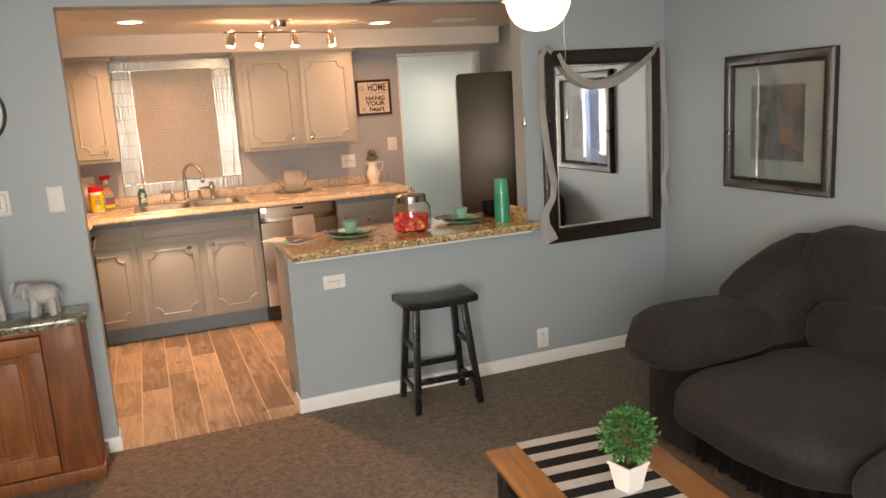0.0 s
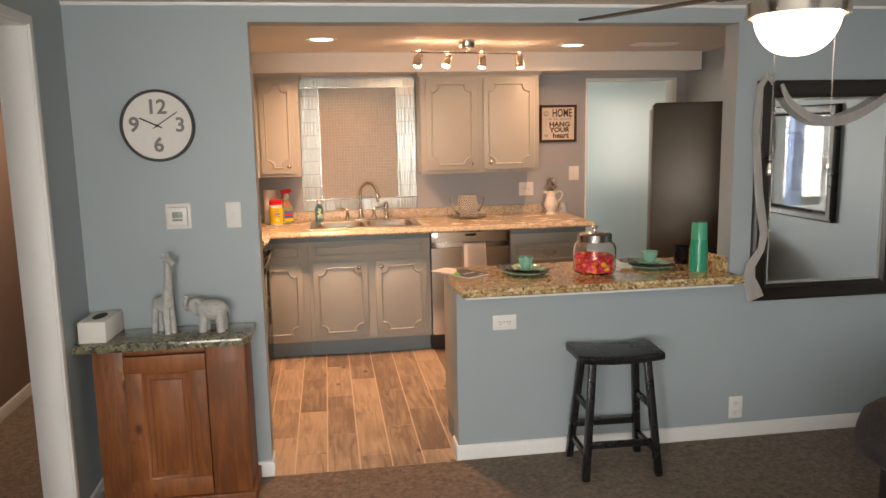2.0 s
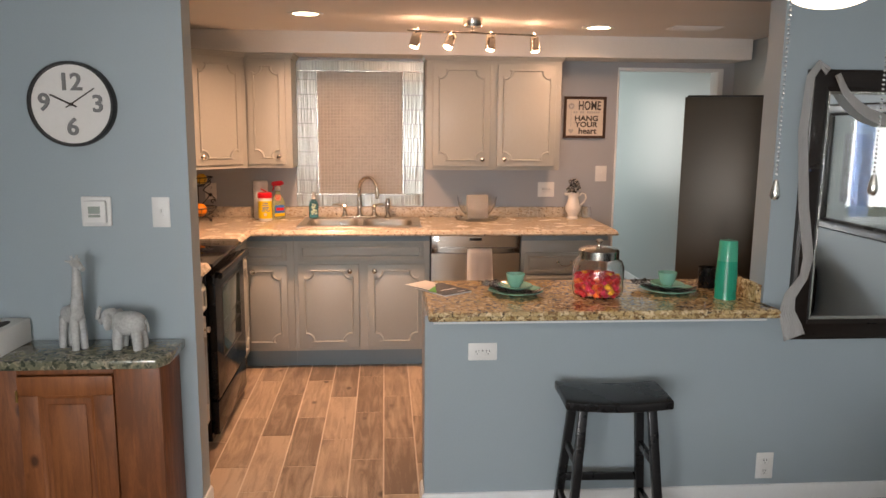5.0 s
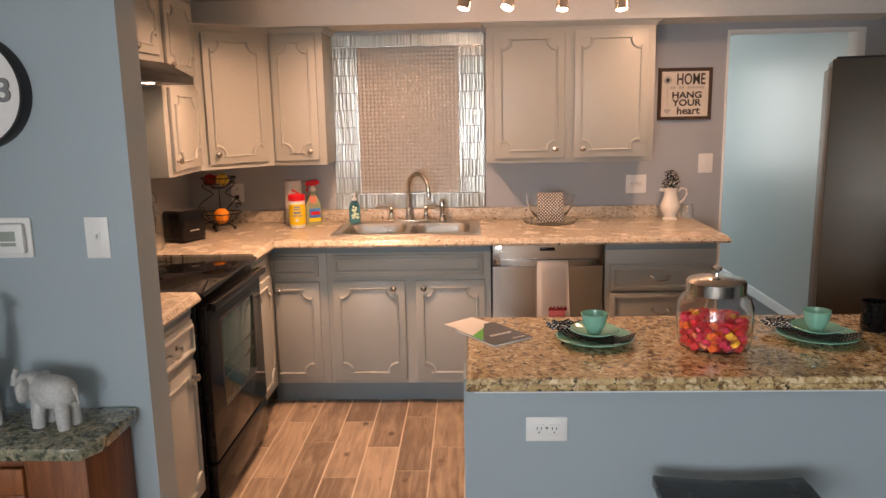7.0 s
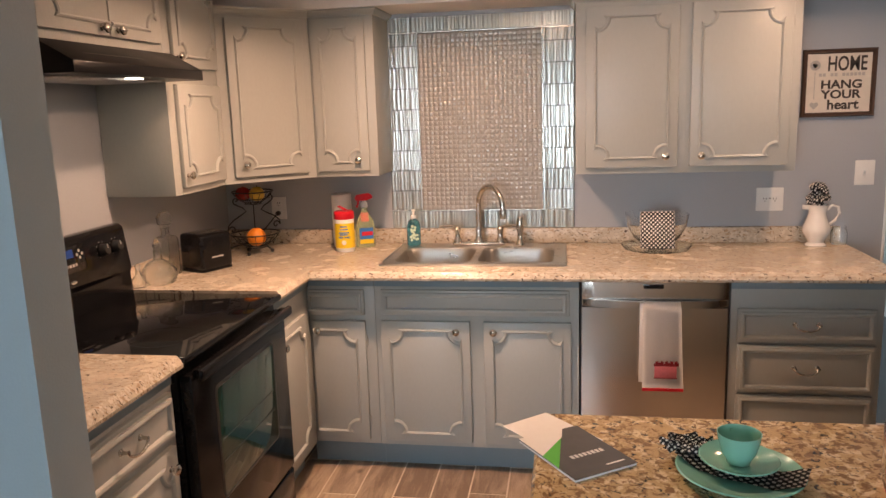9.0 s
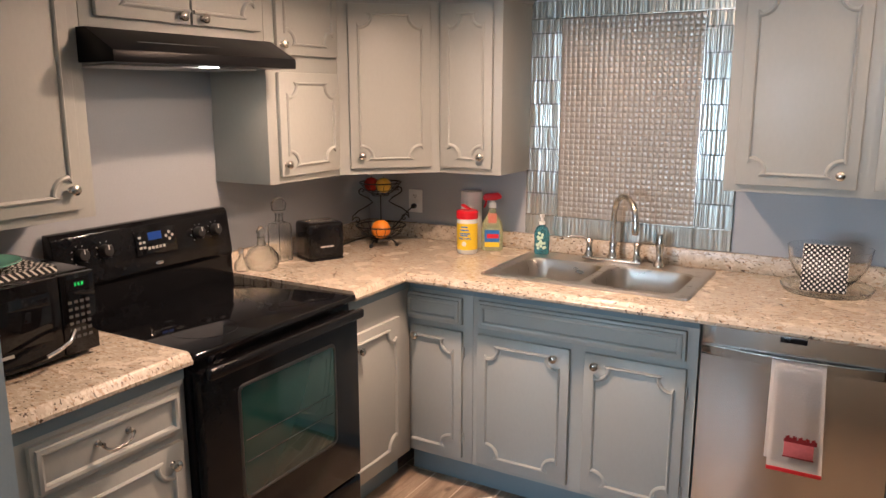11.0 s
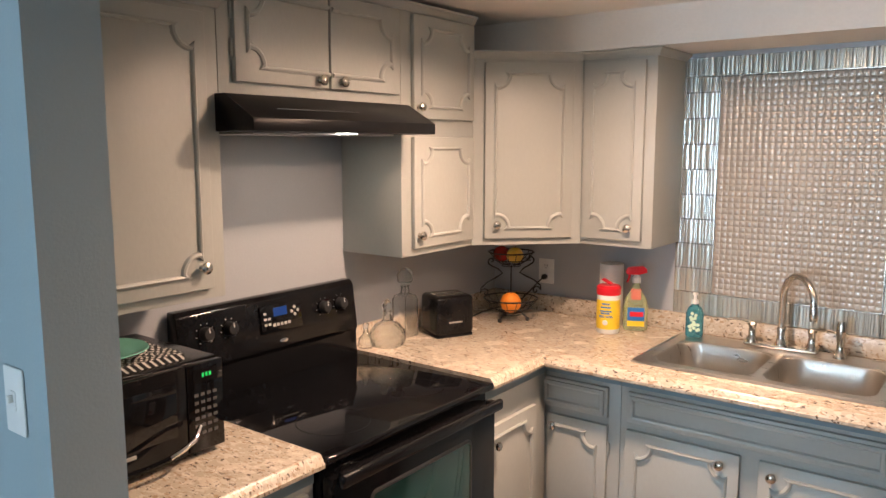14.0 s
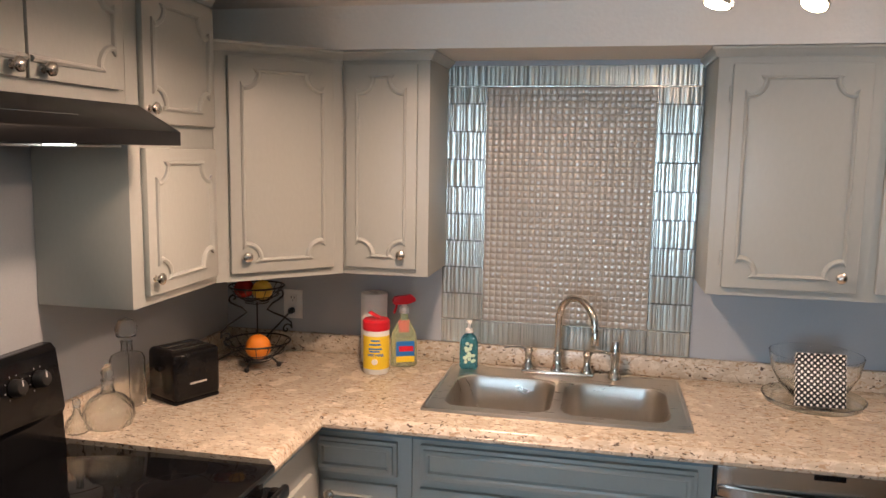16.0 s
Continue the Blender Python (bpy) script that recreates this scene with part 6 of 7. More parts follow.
place_setting(pose(1.310, 0.205, BT), -24)
place_setting(pose(2.000, 0.215, BT), -30)

jar = thing("candy_jar", "large clear glass jar of wrapped sweets with steel lid", "jar", pose(1.655, 0.135, BT))
turned("glass_wall", GLASS, jar, [(0, 0.002), (0.085, 0.002), (0.104, 0.012), (0.110, 0.04), (0.110, 0.135), (0.100, 0.160), (0.080, 0.172), (0.078, 0.186), (0.0745, 0.186), (0.0765, 0.171), (0.097, 0.157), (0.1065, 0.134), (0.1065, 0.041), (0.101, 0.016), (0.083, 0.007), (0, 0.007)], 48)
ld = turned("lid", STEEL, jar, [(0.0835, 0.170), (0.0865, 0.171), (0.0865, 0.205), (0.080, 0.212), (0.03, 0.220), (0, 0.221)], 40, label="brushed steel lid")
turned("knob", STEEL, ld, [(0.007, 0.220), (0.006, 0.232), (0.015, 0.240), (0.016, 0.247), (0.008, 0.252), (0, 0.253)], 18)
random.seed(33)
SWEETS = [material("sweet_wrapper_" + n, c, 0.30, vary=0.15, scale=60) for n, c in (("red", (0.42, 0.012, 0.02)), ("pink", (0.55, 0.03, 0.08)), ("orange", (0.62, 0.11, 0.02)), ("yellow", (0.70, 0.36, 0.03)))]
sweet_meshes = []
for mat in SWEETS:
    bm = bmesh.new()
    box(bm, -0.011, 0.011, -0.011, 0.011, -0.008, 0.008, 0.003, 1)
    sweet_meshes.append(finish(bm, "sweet", mat))
n = 0
for layer in range(7):
    for i in range(34):
        r, a = 0.092 * math.sqrt((i + 0.5) / 34), i * 2.39996 + layer * 1.3
        top_z = 0.020 + layer * 0.0140 + random.uniform(-0.004, 0.004) - (0.014 * (r / 0.09) if layer == 6 else 0)
        if layer == 6 and random.random() < 0.35:
            continue
        ob = new("sweet", random.choices(sweet_meshes, (6, 3, 2, 1))[0])
        ob.parent = jar
        ob.matrix_basis = pose(r * math.cos(a), r * math.sin(a), top_z, random.uniform(-60, 60), random.uniform(-60, 60), random.uniform(0, 360))

bk = thing("booklet", "glossy booklet with grey, green and white cover", "booklet", pose(0.995, 0.150, BT, 0, 0, 35))
block("pages", PAPER, bk, -0.002, 0.150, 0.0, 0.208, 0.0, 0.0055, bevel=0.001, m=pose(0, 0, 0, 0, 0, 0))
GREY_COVER = material("grey_cover_print", (0.10, 0.10, 0.105), 0.25, vary=0.1, scale=40)
block("cover", GREY_COVER, bk, -0.0025, 0.151, -0.001, 0.209, 0.0057, 0.0068, bevel=0)
bm = bmesh.new()
prism(bm, [(-0.0025, 0.118), (-0.0025, 0.055), (0.085, 0.175)], 0.0007, pose(0, 0, 0.0069))
part("cover_panel", bm, material("green_cover_print", (0.10, 0.50, 0.06), 0.3), bk, "green corner of the cover")
bm = bmesh.new()
prism(bm, [(-0.0025, 0.2095), (-0.0025, 0.115), (0.085, 0.172), (0.112, 0.2095)], 0.0007, pose(0, 0, 0.0077))
part("cover_panel", bm, PAPER, bk, "white corner of the cover")
for i in range(8):
    block("lettering", PAPER, bk, 0.045 + i * 0.0105, 0.052 + i * 0.0105, 0.075, 0.088, 0.0069, 0.0074, bevel=0)
block("lettering", PAPER, bk, 0.09, 0.135, 0.020, 0.024, 0.0069, 0.0074, bevel=0)
ppr = block("paper_sheet", PAPER, None, 0.0, 0.13, 0.0, 0.19, 0.0, 0.0008, bevel=0, m=pose(0.958, 0.262, BT, 0, 0, 42))
tagged(ppr, "white sheet of paper under the booklet", "paper")

tumblers = thing("tumbler_stack", "stack of green plastic tumblers", "tumblers", pose(2.205, 0.085, BT))
for i in range(4):
    turned("tumbler", TEAL, tumblers, [(0, 0.002), (0.044, 0.002), (0.046, 0.0), (0.038, 0.135), (0.0365, 0.135), (0.0435, 0.004), (0, 0.004)][::-1], 28, pose(0, 0, i * 0.030))
turned("tumbler", material("clear_green_plastic", (0.05, 0.55, 0.36), 0.15, transmission=0.35), tumblers, [(0, 0.135), (0.036, 0.135), (0.0385, 0.130), (0.042, 0.035), (0.040, 0.035), (0.0365, 0.128), (0, 0.131)], 28, pose(0, 0, 0.118))
mug = thing("mug", "glossy black mug on the bar", "mug", pose(2.215, 0.300, BT))
turned("mug_body", BLACK, mug, [(0, 0), (0.036, 0), (0.040, 0.006), (0.041, 0.095), (0.0375, 0.095), (0.036, 0.010), (0, 0.008)], 28)
bar("ear", BLACK, mug, [(-0.038 - 0.032 * math.sin(radians(a)), 0, 0.050 + 0.030 * math.cos(radians(a))) for a in range(0, 181, 18)], 0.006, 8, m=pose(0, 0, 0, 0, 0, 40))

# ---- on the worktop ----
wp = thing("wipes_tub", "white tub of wet wipes with yellow label and red lid", "wipes tub", pose(-0.090, 2.285, CT))
turned("tub", WHITE, wp, [(0, 0), (0.043, 0), (0.047, 0.006), (0.047, 0.158), (0.044, 0.164), (0, 0.164)], 32)
turned("wrap_label", YELLOW, wp, [(0.0475, 0.020), (0.0475, 0.140)], 32, label="yellow printed label")
bm = bmesh.new()
for z, a0, a1 in ((0.122, -20, 20), (0.108, -26, 24), (0.092, -30, 30), (0.083, -26, 20)):
    k = 8
    vs = [[bm.verts.new((0.0479 * math.sin(radians(a0 + (a1 - a0) * i / k)), -0.0479 * math.cos(radians(a0 + (a1 - a0) * i / k)), z + dz)) for i in range(k + 1)] for dz in (0, 0.006)]
    for i in range(k):
        bm.faces.new((vs[0][i], vs[0][i + 1], vs[1][i + 1], vs[1][i]))
part("lettering", bm, BLUE_LABEL, wp, "blue unreadable lettering", m=pose(0, 0, 0, 0, 0, 12))
for text, a in (("WET", -19), ("WIPES", 17)):
    words("lettering", text, 0.0125, BLUE_LABEL, wp, pose(0, 0, 0, 0, 0, a + 12) @ pose(0, -0.0486, 0.072) @ FACE, 0.0006, squeeze=0.9, bold=0.0003)
turned("label_spot", PAPER, wp, [(0, 0.0005), (0.011, 0.0005), (0.011, -0.003)], 16, pose(0.008, -0.0478, 0.048, 90))
li = turned("lid", RED, wp, [(0.049, 0.160), (0.050, 0.163), (0.050, 0.190), (0.044, 0.197), (0, 0.198)], 32, label="red plastic lid")
bm = bmesh.new()
box(bm, -0.024, 0.020, -0.016, 0.016, 0.0, 0.005, 0.002)
part("flip_cap", bm, RED, li, m=pose(-0.006, 0.0, 0.208, 0, 26))
sp = thing("spray_bottle", "clear spray bottle of cleaner with red trigger", "spray bottle", pose(-0.015, 2.390, CT, 0, 0, 25))
turned("bottle", AMBER_GEL, sp, [(0, 0), (0.045, 0), (0.050, 0.006), (0.050, 0.095), (0.044, 0.130), (0.024, 0.165), (0.015, 0.185), (0.0145, 0.205), (0, 0.205)], 28, sy=0.62)
bm = bmesh.new()
box(bm, -0.034, 0.034, -0.0335, -0.0312, 0.022, 0.100, 0.001)
part("label_panel", bm, BLUE_LABEL, sp, "blue printed label")
block("label_stripe", YELLOW, sp, -0.034, 0.034, -0.0342, -0.0336, 0.022, 0.044, bevel=0)
block("label_stripe", RED, sp, -0.024, 0.030, -0.0342, -0.0336, 0.062, 0.082, bevel=0)
block("neck_tag", RED, sp, -0.017, 0.017, -0.020, -0.017, 0.125, 0.170, bevel=0.001, m=pose(0, 0, 0, -9))
tr = thing("trigger_head", "", "", pose(0, 0, 0.200))
tr.parent = sp
turned("collar", WHITE, tr, [(0.017, 0), (0.018, 0.003), (0.017, 0.022), (0.010, 0.026), (0.010, 0.040)], 20)
bm = bmesh.new()
prism(bm, [(-0.040, 0.034), (-0.046, 0.048), (-0.036, 0.064), (0.026, 0.070), (0.042, 0.056), (0.042, 0.044), (0.012, 0.034)], 0.026, Matrix.Translation((0, 0.013, 0)) @ UP, 0.004)
part("shroud", bm, RED, tr, "red sprayer shroud")
bar("trigger", RED, tr, [(-0.028, 0, 0.038), (-0.030, 0, 0.020), (-0.038, 0, 0.0)], 0.005, 8)
rl = thing("paper_towel_roll", "white roll of paper towels standing on end", "paper roll", pose(-0.140, 2.420, CT))
turned("roll", PAPER, rl, [(0.018, 0.0), (0.048, 0.0), (0.050, 0.003), (0.050, 0.262), (0.048, 0.265), (0.018, 0.265), (0.018, 0.0)], 32)
soap = thing("soap_pump", "clear pump bottle of blue soap with flower label", "soap bottle", pose(0.232, 2.392, CT + 0.008, 0, 0, 15))
turned("bottle", BLUE_GEL, soap, [(0, 0), (0.030, 0), (0.034, 0.006), (0.034, 0.095), (0.026, 0.118), (0.012, 0.130), (0.012, 0.138), (0, 0.138)], 24, sy=0.7)
random.seed(8)
bm = bmesh.new()
for i in range(16):
    lathe(bm, [(0, 0.0008), (random.uniform(0.004, 0.007), 0.0006), (0.007, 0)], 8, pose(random.uniform(-0.018, 0.018), -0.0240 + 0, random.uniform(0.025, 0.098), 90))
part("flower_label", bm, material("pale_flower_print", (0.55, 0.68, 0.50), 0.5), soap, "white and green flower label")
turned("pump", WHITE, soap, [(0.0135, 0.134), (0.0135, 0.148), (0.006, 0.150), (0.005, 0.168), (0.010, 0.170), (0.010, 0.178), (0, 0.179)], 18)
bar("pump_nozzle", WHITE, soap, [(0, 0, 0.174), (0, -0.018, 0.175), (0, -0.028, 0.170)], 0.004, 8)

# two-tier wire basket with fruit
bx, by = -0.525, 2.225
bs = thing("fruit_basket", "black wire two-tier scroll basket", "fruit basket", pose(bx, by, CT))


def circle(r, z, n=28, y=0):
    return [(r * math.cos(2 * math.pi * k / n), r * math.sin(2 * math.pi * k / n), z) for k in range(n)]


for r, z0, dep in ((0.118, 0.100, 0.068), (0.098, 0.305, 0.060)):
    bar("rim", WIRE, bs, circle(r, z0), 0.0035, 6, True)
    bar("hoop", WIRE, bs, circle(r * 0.80, z0 - dep * 0.55), 0.002, 6, True)
    bar("hoop", WIRE, bs, circle(r * 0.42, z0 - dep), 0.002, 6, True)
    for i in range(16):
        a = i * math.pi / 8
        bar("wire", WIRE, bs, [(r * q * math.cos(a), r * q * math.sin(a), z0 - dep * (1 - q ** 2.5)) for q in (0.15, 0.4, 0.62, 0.82, 1.0)], 0.0015, 5)
for a in (0.9, 0.9 + math.pi):
    curl_low = [(0.118 + 0.022 * (1 - k / 16) * math.cos(k * 0.45), 0.128 + 0.022 * (1 - k / 16) * math.sin(k * 0.45)) for k in range(16, -1, -1)]
    waist = [(0.138, 0.150), (0.110, 0.175), (0.068, 0.195), (0.040, 0.212), (0.060, 0.232), (0.090, 0.246)]
    curl_up = [(0.090 + 0.020 * (1 - k / 16) * math.cos(1.6 - k * 0.45), 0.268 + 0.020 * (1 - k / 16) * math.sin(1.6 - k * 0.45 - 3.1)) for k in range(0, 16)]
    bar("scroll", WIRE, bs, [(r * math.cos(a), r * math.sin(a), z) for r, z in curl_low + waist + curl_up], 0.0034, 6)
bar("stem", WIRE, bs, [(0, 0, 0.035), (0, 0, 0.245)], 0.003, 6)
for a in (0.4, 2.5, 4.6):
    f = bar("leg", WIRE, bs, [(0.05 * math.cos(a), 0.05 * math.sin(a), 0.034), (0.075 * math.cos(a), 0.075 * math.sin(a), 0.012)], 0.004, 6)
    turned("ball_foot", WIRE, f, [(0, 0), (0.007, 0.002), (0.010, 0.009), (0.007, 0.017), (0, 0.019)], 12, pose(0.075 * math.cos(a), 0.075 * math.sin(a), 0))


def fruit(name, label, m, r, mat, dimple=0.22):
    prof = [(0, -r * (0.92 - dimple * 0.4))] + [(r * math.sin(t) * (1 + 0.03 * math.sin(2 * t)), -r * math.cos(t) * (1 - dimple * 0.35 * abs(math.cos(t)) ** 6)) for t in [math.pi * k / 14 for k in range(1, 14)]] + [(0, r * (1 - dimple))]
    ob = turned(name, mat, None, prof, 24, m)
    tagged(ob, label, "fruit", "fruit in the basket")
    bar("stalk", ESPRESSO, ob, [(0, 0, r * (1 - dimple) - 0.002), (0.003, 0, r + 0.004)], 0.0018, 6)


fruit("orange", "ripe orange in the lower wire basket", pose(bx + 0.012, by - 0.02, CT + 0.084), 0.046, ORANGE, 0.08)
fruit("apple", "dark red apple in the upper wire basket", pose(bx - 0.045, by - 0.01, CT + 0.294), 0.036, APPLE_RED)
fruit("apple", "yellow apple in the upper wire basket", pose(bx + 0.030, by - 0.018, CT + 0.294), 0.037, APPLE_GOLD)
cord = bar("power_cord", BLACK_MATT, None, [(-0.503, YK - 0.030, 1.108), (-0.515, YK - 0.05, 1.09), (-0.55, YK - 0.055, 1.05), (-0.60, YK - 0.05, 1.0), (-0.66, YK - 0.06, 0.962), (-0.70, 2.36, 0.9545), (-0.70, 2.25, 0.9545), (-0.67, 2.08, 0.955), (-0.645, 1.955, 0.970)], 0.0035, 6)
tagged(cord, "black toaster cord running up to the outlet", "cord")
plug = turned("plug", BLACK_MATT, None, [(0, 0.0), (0.011, 0.001), (0.013, 0.006), (0.012, 0.022), (0.006, 0.028), (0, 0.028)], 16, pose(-0.503, YK - 0.009, 1.108, 90))
tagged(plug, "black plug in the outlet", "plug")

ts = thing("toaster", "black two-slot toaster on the worktop", "toaster", pose(-0.605, 1.862, CT, 0, 0, 64))
bm = bmesh.new()
box(bm, -0.085, 0.085, -0.076, 0.076, 0.008, 0.168, 0.018, 4)
part("body", bm, BLACK, ts)
block("base", BLACK, ts, -0.081, 0.081, -0.070, 0.070, 0.0, 0.012, bevel=0.003)
for y in (-0.026, 0.026):
    block("slot", NICKEL, ts, -0.062, 0.062, y - 0.014, y + 0.014, 0.1675, 0.1695, bevel=0.0008, label="steel-lined bread slot")
    block("slot_gap", BLACK_MATT, ts, -0.058, 0.058, y - 0.009, y + 0.009, 0.1697, 0.1703, bevel=0)
block("lever", BLACK, ts, -0.102, -0.084, -0.018, 0.018, 0.105, 0.122, bevel=0.004)
block("badge", GREY_INK, ts, -0.03, 0.03, -0.0768, -0.0758, 0.060, 0.066, bevel=0)


def decanter(name, label, m, profile, stopper, seg=24, sx=1.0, sy=1.0):
    d = thing(name, label, "decanter", m, "decanters beside the range")
    wall = [(max(r - 0.006, 0.001), max(z, 0.006)) for r, z in profile[1:]][::-1]
    turned("bottle", CUT_GLASS, d, profile + wall + [(0, 0.006)], seg, sx=sx, sy=sy)
    turned("stopper", CUT_GLASS, d, stopper, 16, label="clear glass stopper")


decanter("round_decanter", "round clear glass decanter with stopper", pose(-0.665, 1.560, CT), [(0, 0), (0.045, 0), (0.062, 0.008), (0.072, 0.035), (0.068, 0.062), (0.048, 0.088), (0.020, 0.104), (0.015, 0.130), (0.019, 0.140)], [(0.012, 0.128), (0.013, 0.142), (0.016, 0.150), (0.019, 0.162), (0.012, 0.176), (0.006, 0.184), (0, 0.186)])
decanter("square_decanter", "square cut-glass decanter with stopper", pose(-0.722, 1.735, CT, 0, 0, 40), [(0, 0), (0.050, 0), (0.052, 0.005), (0.052, 0.150), (0.045, 0.165), (0.018, 0.176), (0.016, 0.200), (0.021, 0.206)], [(0.013, 0.196), (0.014, 0.208), (0.030, 0.222), (0.034, 0.250), (0.022, 0.272), (0, 0.280)], 4)
decanter("squat_decanter", "small clear glass decanter against the splashback", pose(-0.722, 1.500, CT) @ Matrix.Scale(0.7, 4), [(0, 0), (0.040, 0), (0.048, 0.010), (0.042, 0.050), (0.018, 0.075), (0.013, 0.100), (0.016, 0.108)], [(0.010, 0.098), (0.011, 0.110), (0.017, 0.120), (0.015, 0.135), (0, 0.142)])

cs = thing("cake_stand", "clear glass serving bowl on a low glass plate", "glass bowl", pose(1.388, 2.305, CT))
turned("plate", SMOKE_GLASS, cs, [(0, 0), (0.110, 0), (0.148, 0.008), (0.158, 0.026), (0.155, 0.026), (0.145, 0.011), (0.110, 0.004), (0, 0.004)], 48)
turned("bowl", GLASS, cs, [(0, 0.012), (0.055, 0.012), (0.062, 0.022), (0.105, 0.062), (0.132, 0.112), (0.142, 0.168), (0.1395, 0.168), (0.129, 0.114), (0.102, 0.065), (0.055, 0.026), (0, 0.020)], 48)
turned("foot", GLASS, cs, [(0, 0.0045), (0.045, 0.0045), (0.045, 0.012), (0, 0.0118)], 32)
nk = thing("napkin_stack", "folded black and white print napkin propped on the glass bowl", "napkin", pose(1.382, 2.184, CT + 0.027, -12, 0, 2))
for i in range(3):
    block("fold", PRINT, nk, -0.074, 0.074, 0.004 + i * 0.006, 0.0095 + i * 0.006, 0.0, 0.166 - i * 0.004, bevel=0.002)
block("fold", PRINT, nk, -0.072, 0.072, 0.022, 0.050, 0.094, 0.100, bevel=0.002)
pit = thing("pitcher", "white ceramic pitcher holding a bunched print cloth", "pitcher", pose(2.105, 2.395, CT))
turned("pitcher_body", CERAMIC, pit, [(0, 0), (0.044, 0), (0.046, 0.006), (0.034, 0.018), (0.040, 0.032), (0.058, 0.065), (0.058, 0.088), (0.042, 0.128), (0.036, 0.155), (0.044, 0.182), (0.047, 0.190), (0.044, 0.190), (0.034, 0.158), (0.038, 0.12), (0.05, 0.08), (0, 0.03)], 32)
bar("ear", CERAMIC, pit, [(0.040, 0, 0.165), (0.062, 0, 0.186), (0.088, 0, 0.178), (0.094, 0, 0.150), (0.078, 0, 0.118), (0.054, 0, 0.098)], 0.0068, 8)
bm = bmesh.new()
prism(bm, [(-0.040, -0.020), (-0.066, -0.004), (-0.066, 0.004), (-0.040, 0.020)], 0.022, pose(0, 0, 0.168), 0.004)
part("lip", bm, CERAMIC, pit)
random.seed(4)
bm = bmesh.new()
for i in range(34):
    d = Vector((random.gauss(0, 1), random.gauss(0, 1), random.gauss(0.3, 1))).normalized()
    bmesh.ops.create_icosphere(bm, subdivisions=2, radius=random.uniform(0.012, 0.02), matrix=Matrix.Translation(Vector((-0.004, 0, 0.234)) + Vector((d.x * 0.040, d.y * 0.036, d.z * 0.048))) @ Matrix.Diagonal((1, 1, 0.8, 1)))
bc = part("bunched_cloth", bm, PRINT, None, m=pose(2.105, 2.395, CT), angle=80)
tagged(bc, "black and white print cloth bunched in the pitcher", "cloth")
kn = turned("garlic_keeper", GLASS, None, [(0, 0), (0.030, 0), (0.036, 0.01), (0.036, 0.055), (0.028, 0.075), (0.030, 0.085), (0.027, 0.085), (0.025, 0.075), (0.033, 0.054), (0.033, 0.011), (0, 0.006)], 24, pose(2.215, 2.430, CT))
tagged(kn, "small clear glass behind the pitcher", "glass")

mw = thing("microwave", "black countertop microwave with curved black and chrome handle", "microwave", pose(-0.350, 0.128, CT, 0, 0, 90))
block("case", BLACK, mw, 0.0, 0.440, 0.022, 0.385, 0.012, 0.242, bevel=0.006)
bm = bmesh.new()
prism(bm, [(0.002, 0.022)] + [(0.002 + 0.330 * k / 10, -0.012 * math.sin(math.pi * (0.15 + 0.7 * k / 10))) for k in range(11)] + [(0.332, 0.022)], 0.222, pose(0, 0, 0.016), 0.002)
md = part("door", bm, BLACK, mw)
block("door_window", BLACK_GLASS, md, 0.035, 0.300, -0.0140, -0.0100, 0.075, 0.205, bevel=0.001, label="dark door glass")
hb = bar("handle", BLACK, md, [(0.10, -0.015, 0.042), (0.16, -0.040, 0.038), (0.205, -0.049, 0.041), (0.25, -0.055, 0.049)], 0.0062, 10, label="curved black handle")
bar("handle_tip", CHROME, hb, [(0.25, -0.055, 0.049), (0.285, -0.056, 0.058), (0.32, -0.052, 0.070), (0.350, -0.030, 0.090)], 0.0060, 10, label="chrome end of the handle")
block("badge", GREY_INK, md, 0.13, 0.19, -0.0152, -0.0128, 0.058, 0.066, bevel=0)
cpn = block("control_panel", BLACK_GLASS, mw, 0.335, 0.438, -0.006, 0.022, 0.016, 0.238, bevel=0.003)
block("display", BLACK, cpn, 0.352, 0.420, -0.0075, -0.0055, 0.190, 0.224, bevel=0)
for i, h in enumerate((0.018, 0.018, 0.018)):
    block("digit", LCD_GREEN, cpn, 0.376 + i * 0.010, 0.382 + i * 0.010, -0.0083, -0.0076, 0.203, 0.203 + h * 0.55, bevel=0)
for i in range(4):
    for k in range(6):
        block("key", KEY_INK, cpn, 0.354 + i * 0.0175, 0.365 + i * 0.0175, -0.0070, -0.0055, 0.058 + k * 0.0195, 0.066 + k * 0.0195, bevel=0)
for x in (0.03, 0.41):
    for y in (0.05, 0.36):
        turned("foot", BLACK_MATT, mw, [(0, 0), (0.012, 0), (0.012, 0.012), (0, 0.012)], 10, pose(x, y, 0))
mt = CT + 0.242
np_ = thing("folded_cloth", "black and white print cloth on top of the microwave", "cloth", pose(-0.500, 0.360, mt))
random.seed(12)
bm = bmesh.new()
rows = [[bm.verts.new(((k / 14 - 0.5) * 0.22, (j / 10 - 0.5) * 0.26, 0.008 + 0.009 * (1 + noise.noise(Vector((k * 0.55, j * 0.6, 7)))))) for j in range(11)] for k in range(15)]
for a, b in zip(rows, rows[1:]):
    for j in range(10):
        bm.faces.new((a[j], a[j + 1], b[j + 1], b[j]))
out = bmesh.ops.extrude_face_region(bm, geom=list(bm.faces))
for v in (g for g in out["geom"] if isinstance(g, bmesh.types.BMVert)):
    v.co.z = 0.0005
part("cloth", bm, PRINT, np_, angle=80)
pp = turned("dinner_plate", MINT, None, [(0, 0.006), (0.072, 0.006), (0.085, 0.010), (0.108, 0.018), (0.110, 0.016), (0.086, 0.004), (0.070, 0.0), (0, 0.0)], 36, pose(-0.490, 0.330, mt + 0.026))
tagged(pp, "jade green plate on the cloth", "plate")

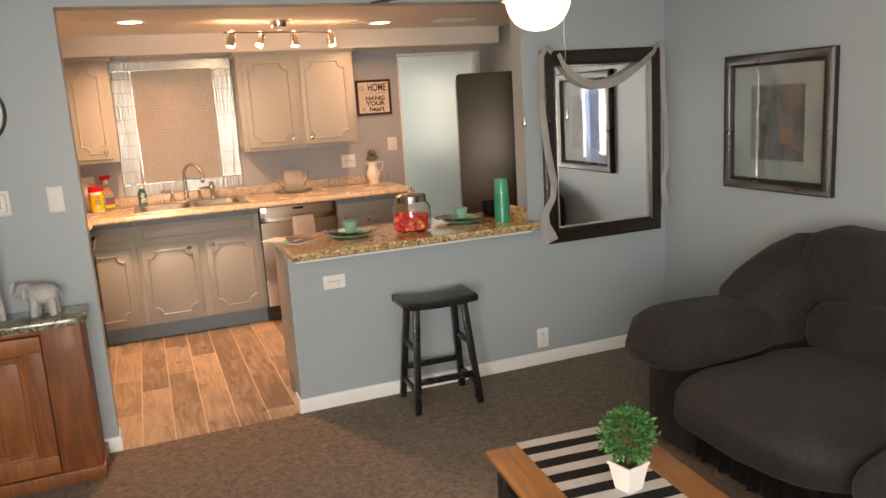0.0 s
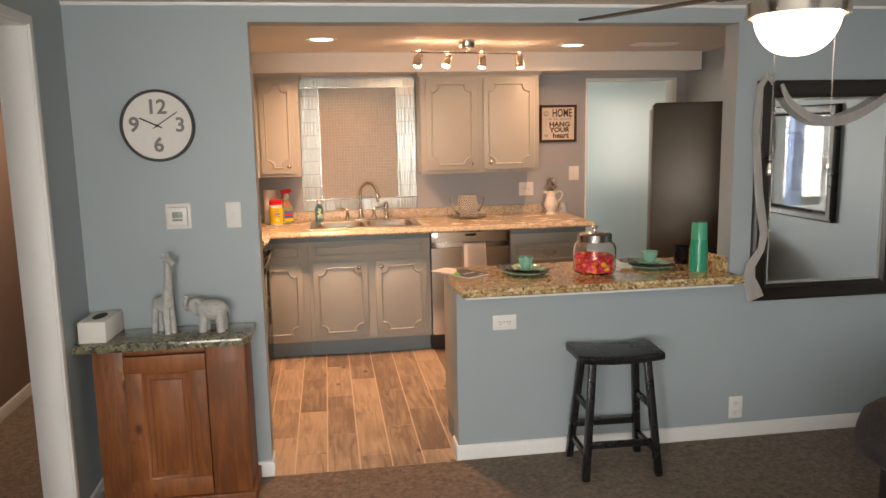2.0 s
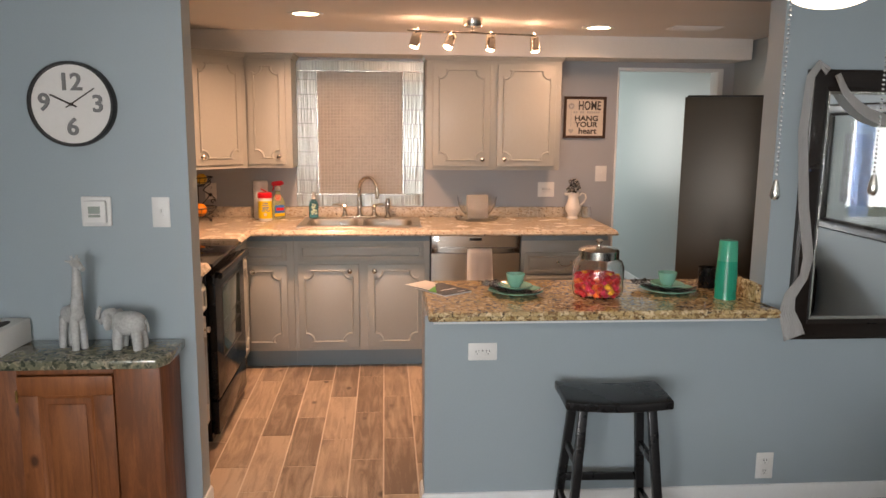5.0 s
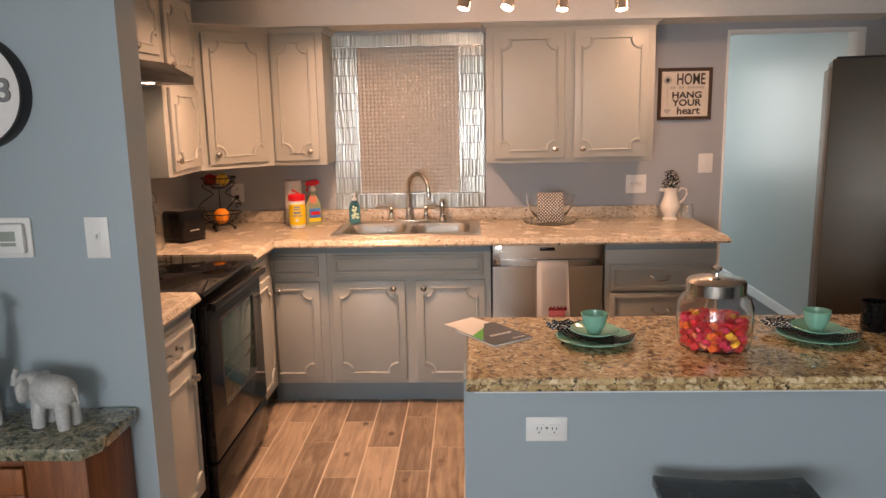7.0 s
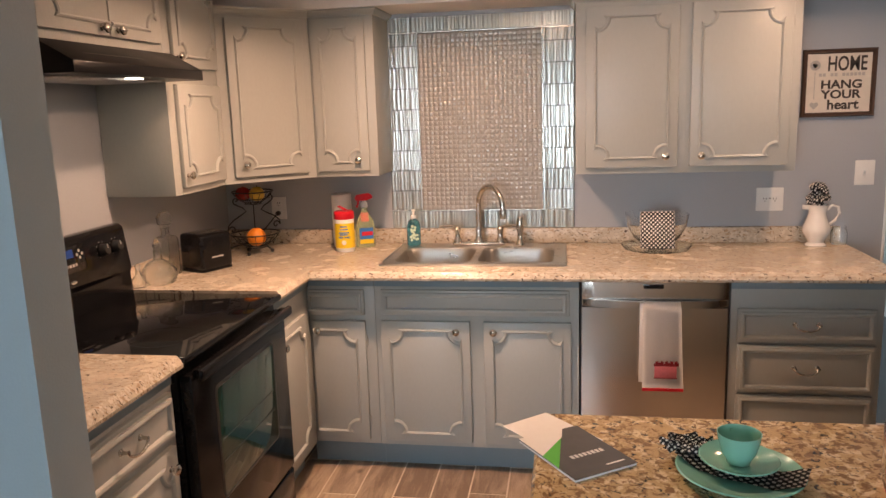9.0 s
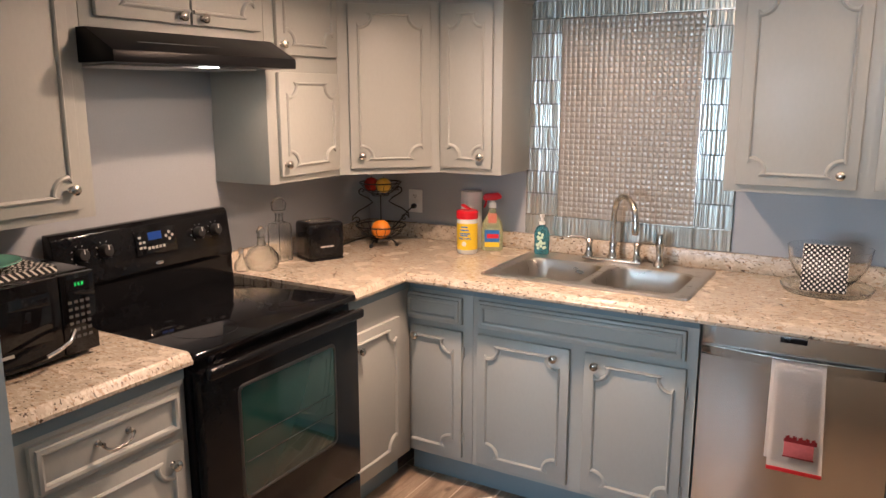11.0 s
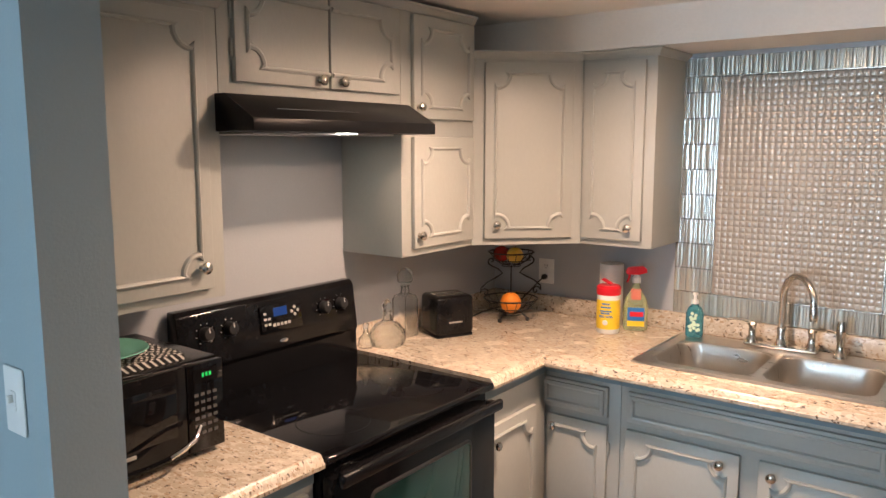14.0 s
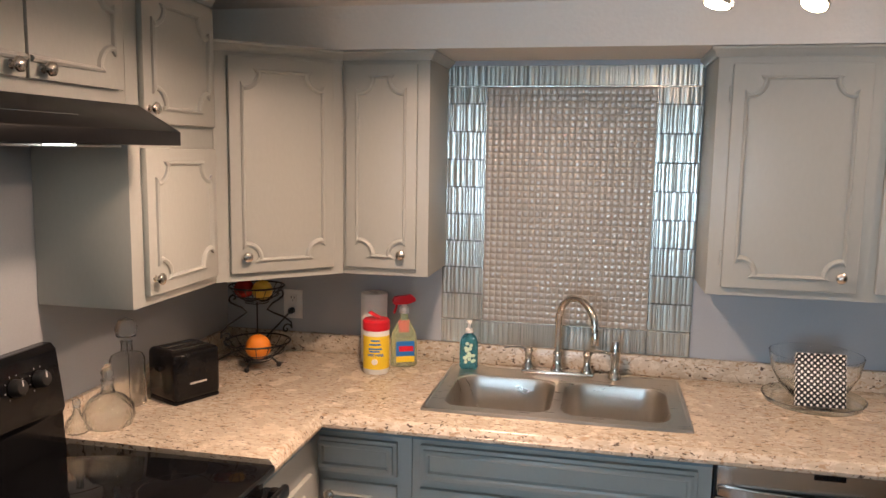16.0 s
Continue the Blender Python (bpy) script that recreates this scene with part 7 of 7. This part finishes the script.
tw = thing("dish_towel", "white dish towel with pink and red print over the handle", "towel", pose(1.345, 1.845, 0.806))
bm = bmesh.new()
rows = [[bm.verts.new((-0.060 + 0.165 * k / 10 * (1 - 0.10 * (1 - j / 12)) + 0.0, -0.018 - 0.004 * math.sin(k * 1.1 + j * 0.15) * (j / 12) - (0.012 if j else -0.004), 0.016 - 0.372 * j / 12)) for k in range(11)] for j in range(13)]
for a, b in zip(rows, rows[1:]):
    for k in range(10):
        bm.faces.new((a[k], a[k + 1], b[k + 1], b[k]))
bmesh.ops.solidify(bm, geom=list(bm.faces), thickness=0.004)
part("towel_front", bm, WHITE_CLOTH, tw, angle=80)
block("towel_back", WHITE_CLOTH, tw, -0.072, 0.080, -0.012, -0.006, -0.33, 0.010, bevel=0.002)
block("hem", RED, tw, -0.060, 0.105, -0.0385, -0.0345, -0.358, -0.345, bevel=0.001, label="red hem stripe")
bm = bmesh.new()
box(bm, -0.012, 0.076, -0.0385, -0.0355, -0.300, -0.248, 0.0012)
part("printed_motif", bm, material("pink_print", (0.62, 0.17, 0.20), 0.85, vary=0.15, scale=80), tw, "pink printed motif")
bm = bmesh.new()
random.seed(3)
for i in range(18):
    x = -0.014 + i * 0.0054
    box(bm, x, x + 0.006, -0.0388, -0.0355, -0.250, -0.250 + 0.010 + 0.012 * abs(math.sin(i * 0.9)))
box(bm, -0.014, 0.078, -0.0388, -0.0355, -0.303, -0.299)
part("printed_motif", bm, material("dark_red_print", (0.25, 0.02, 0.03), 0.85), tw, "dark red printed outline")

# ---- floor planks ----
PW, PL = 0.1605, 0.612
random.seed(17)
plank_meshes = []
for i in range(3):
    bm = bmesh.new()
    box(bm, -PW / 2 + 0.0035, PW / 2 - 0.0035, -PL / 2 + 0.0035, PL / 2 - 0.0035, -0.010, 0.0, 0.0)
    top_edges = [e for e in bm.edges if all(v.co.z > -0.001 for v in e.verts)]
    bmesh.ops.bevel(bm, geom=top_edges, offset=0.0012, segments=1, affect="EDGES")
    plank_meshes.append(finish(bm, "plank", PLANK, smooth=False))


def plank(x0, x1, y0, y1):
    """One plank tile; whole ones share a mesh, cut ones at the edges have their own."""
    if x1 - x0 > PW - 0.001 and y1 - y0 > PL - 0.001:
        ob = new("plank", random.choice(plank_meshes))
    else:
        bm = bmesh.new()
        box(bm, (x0 - x1) / 2 + 0.0035, (x1 - x0) / 2 - 0.0035, (y0 - y1) / 2 + 0.0035, (y1 - y0) / 2 - 0.0035, -0.010, 0.0)
        ob = new("plank", finish(bm, "plank", PLANK, smooth=False))
    ob.parent = floor
    ob.location = ((x0 + x1) / 2, (y0 + y1) / 2, random.uniform(-0.0006, 0.0006))


c0 = -6
for c in range(c0, 21):
    xa = 0.085 + c * PW
    x0, x1 = max(xa, XL + 0.001), min(xa + PW, XR - 0.001)
    if x1 - x0 < 0.02:
        continue
    y = 0.13 + (0.305 if c % 2 else 0.0) - PL + (0.06 if c % 3 == 0 else 0)
    while y < YK:
        y0, y1 = max(y, -0.027), min(y + PL, YK - 0.001)
        if y1 - y0 > 0.02:
            plank(x0, x1, y0, y1)
        y += PL
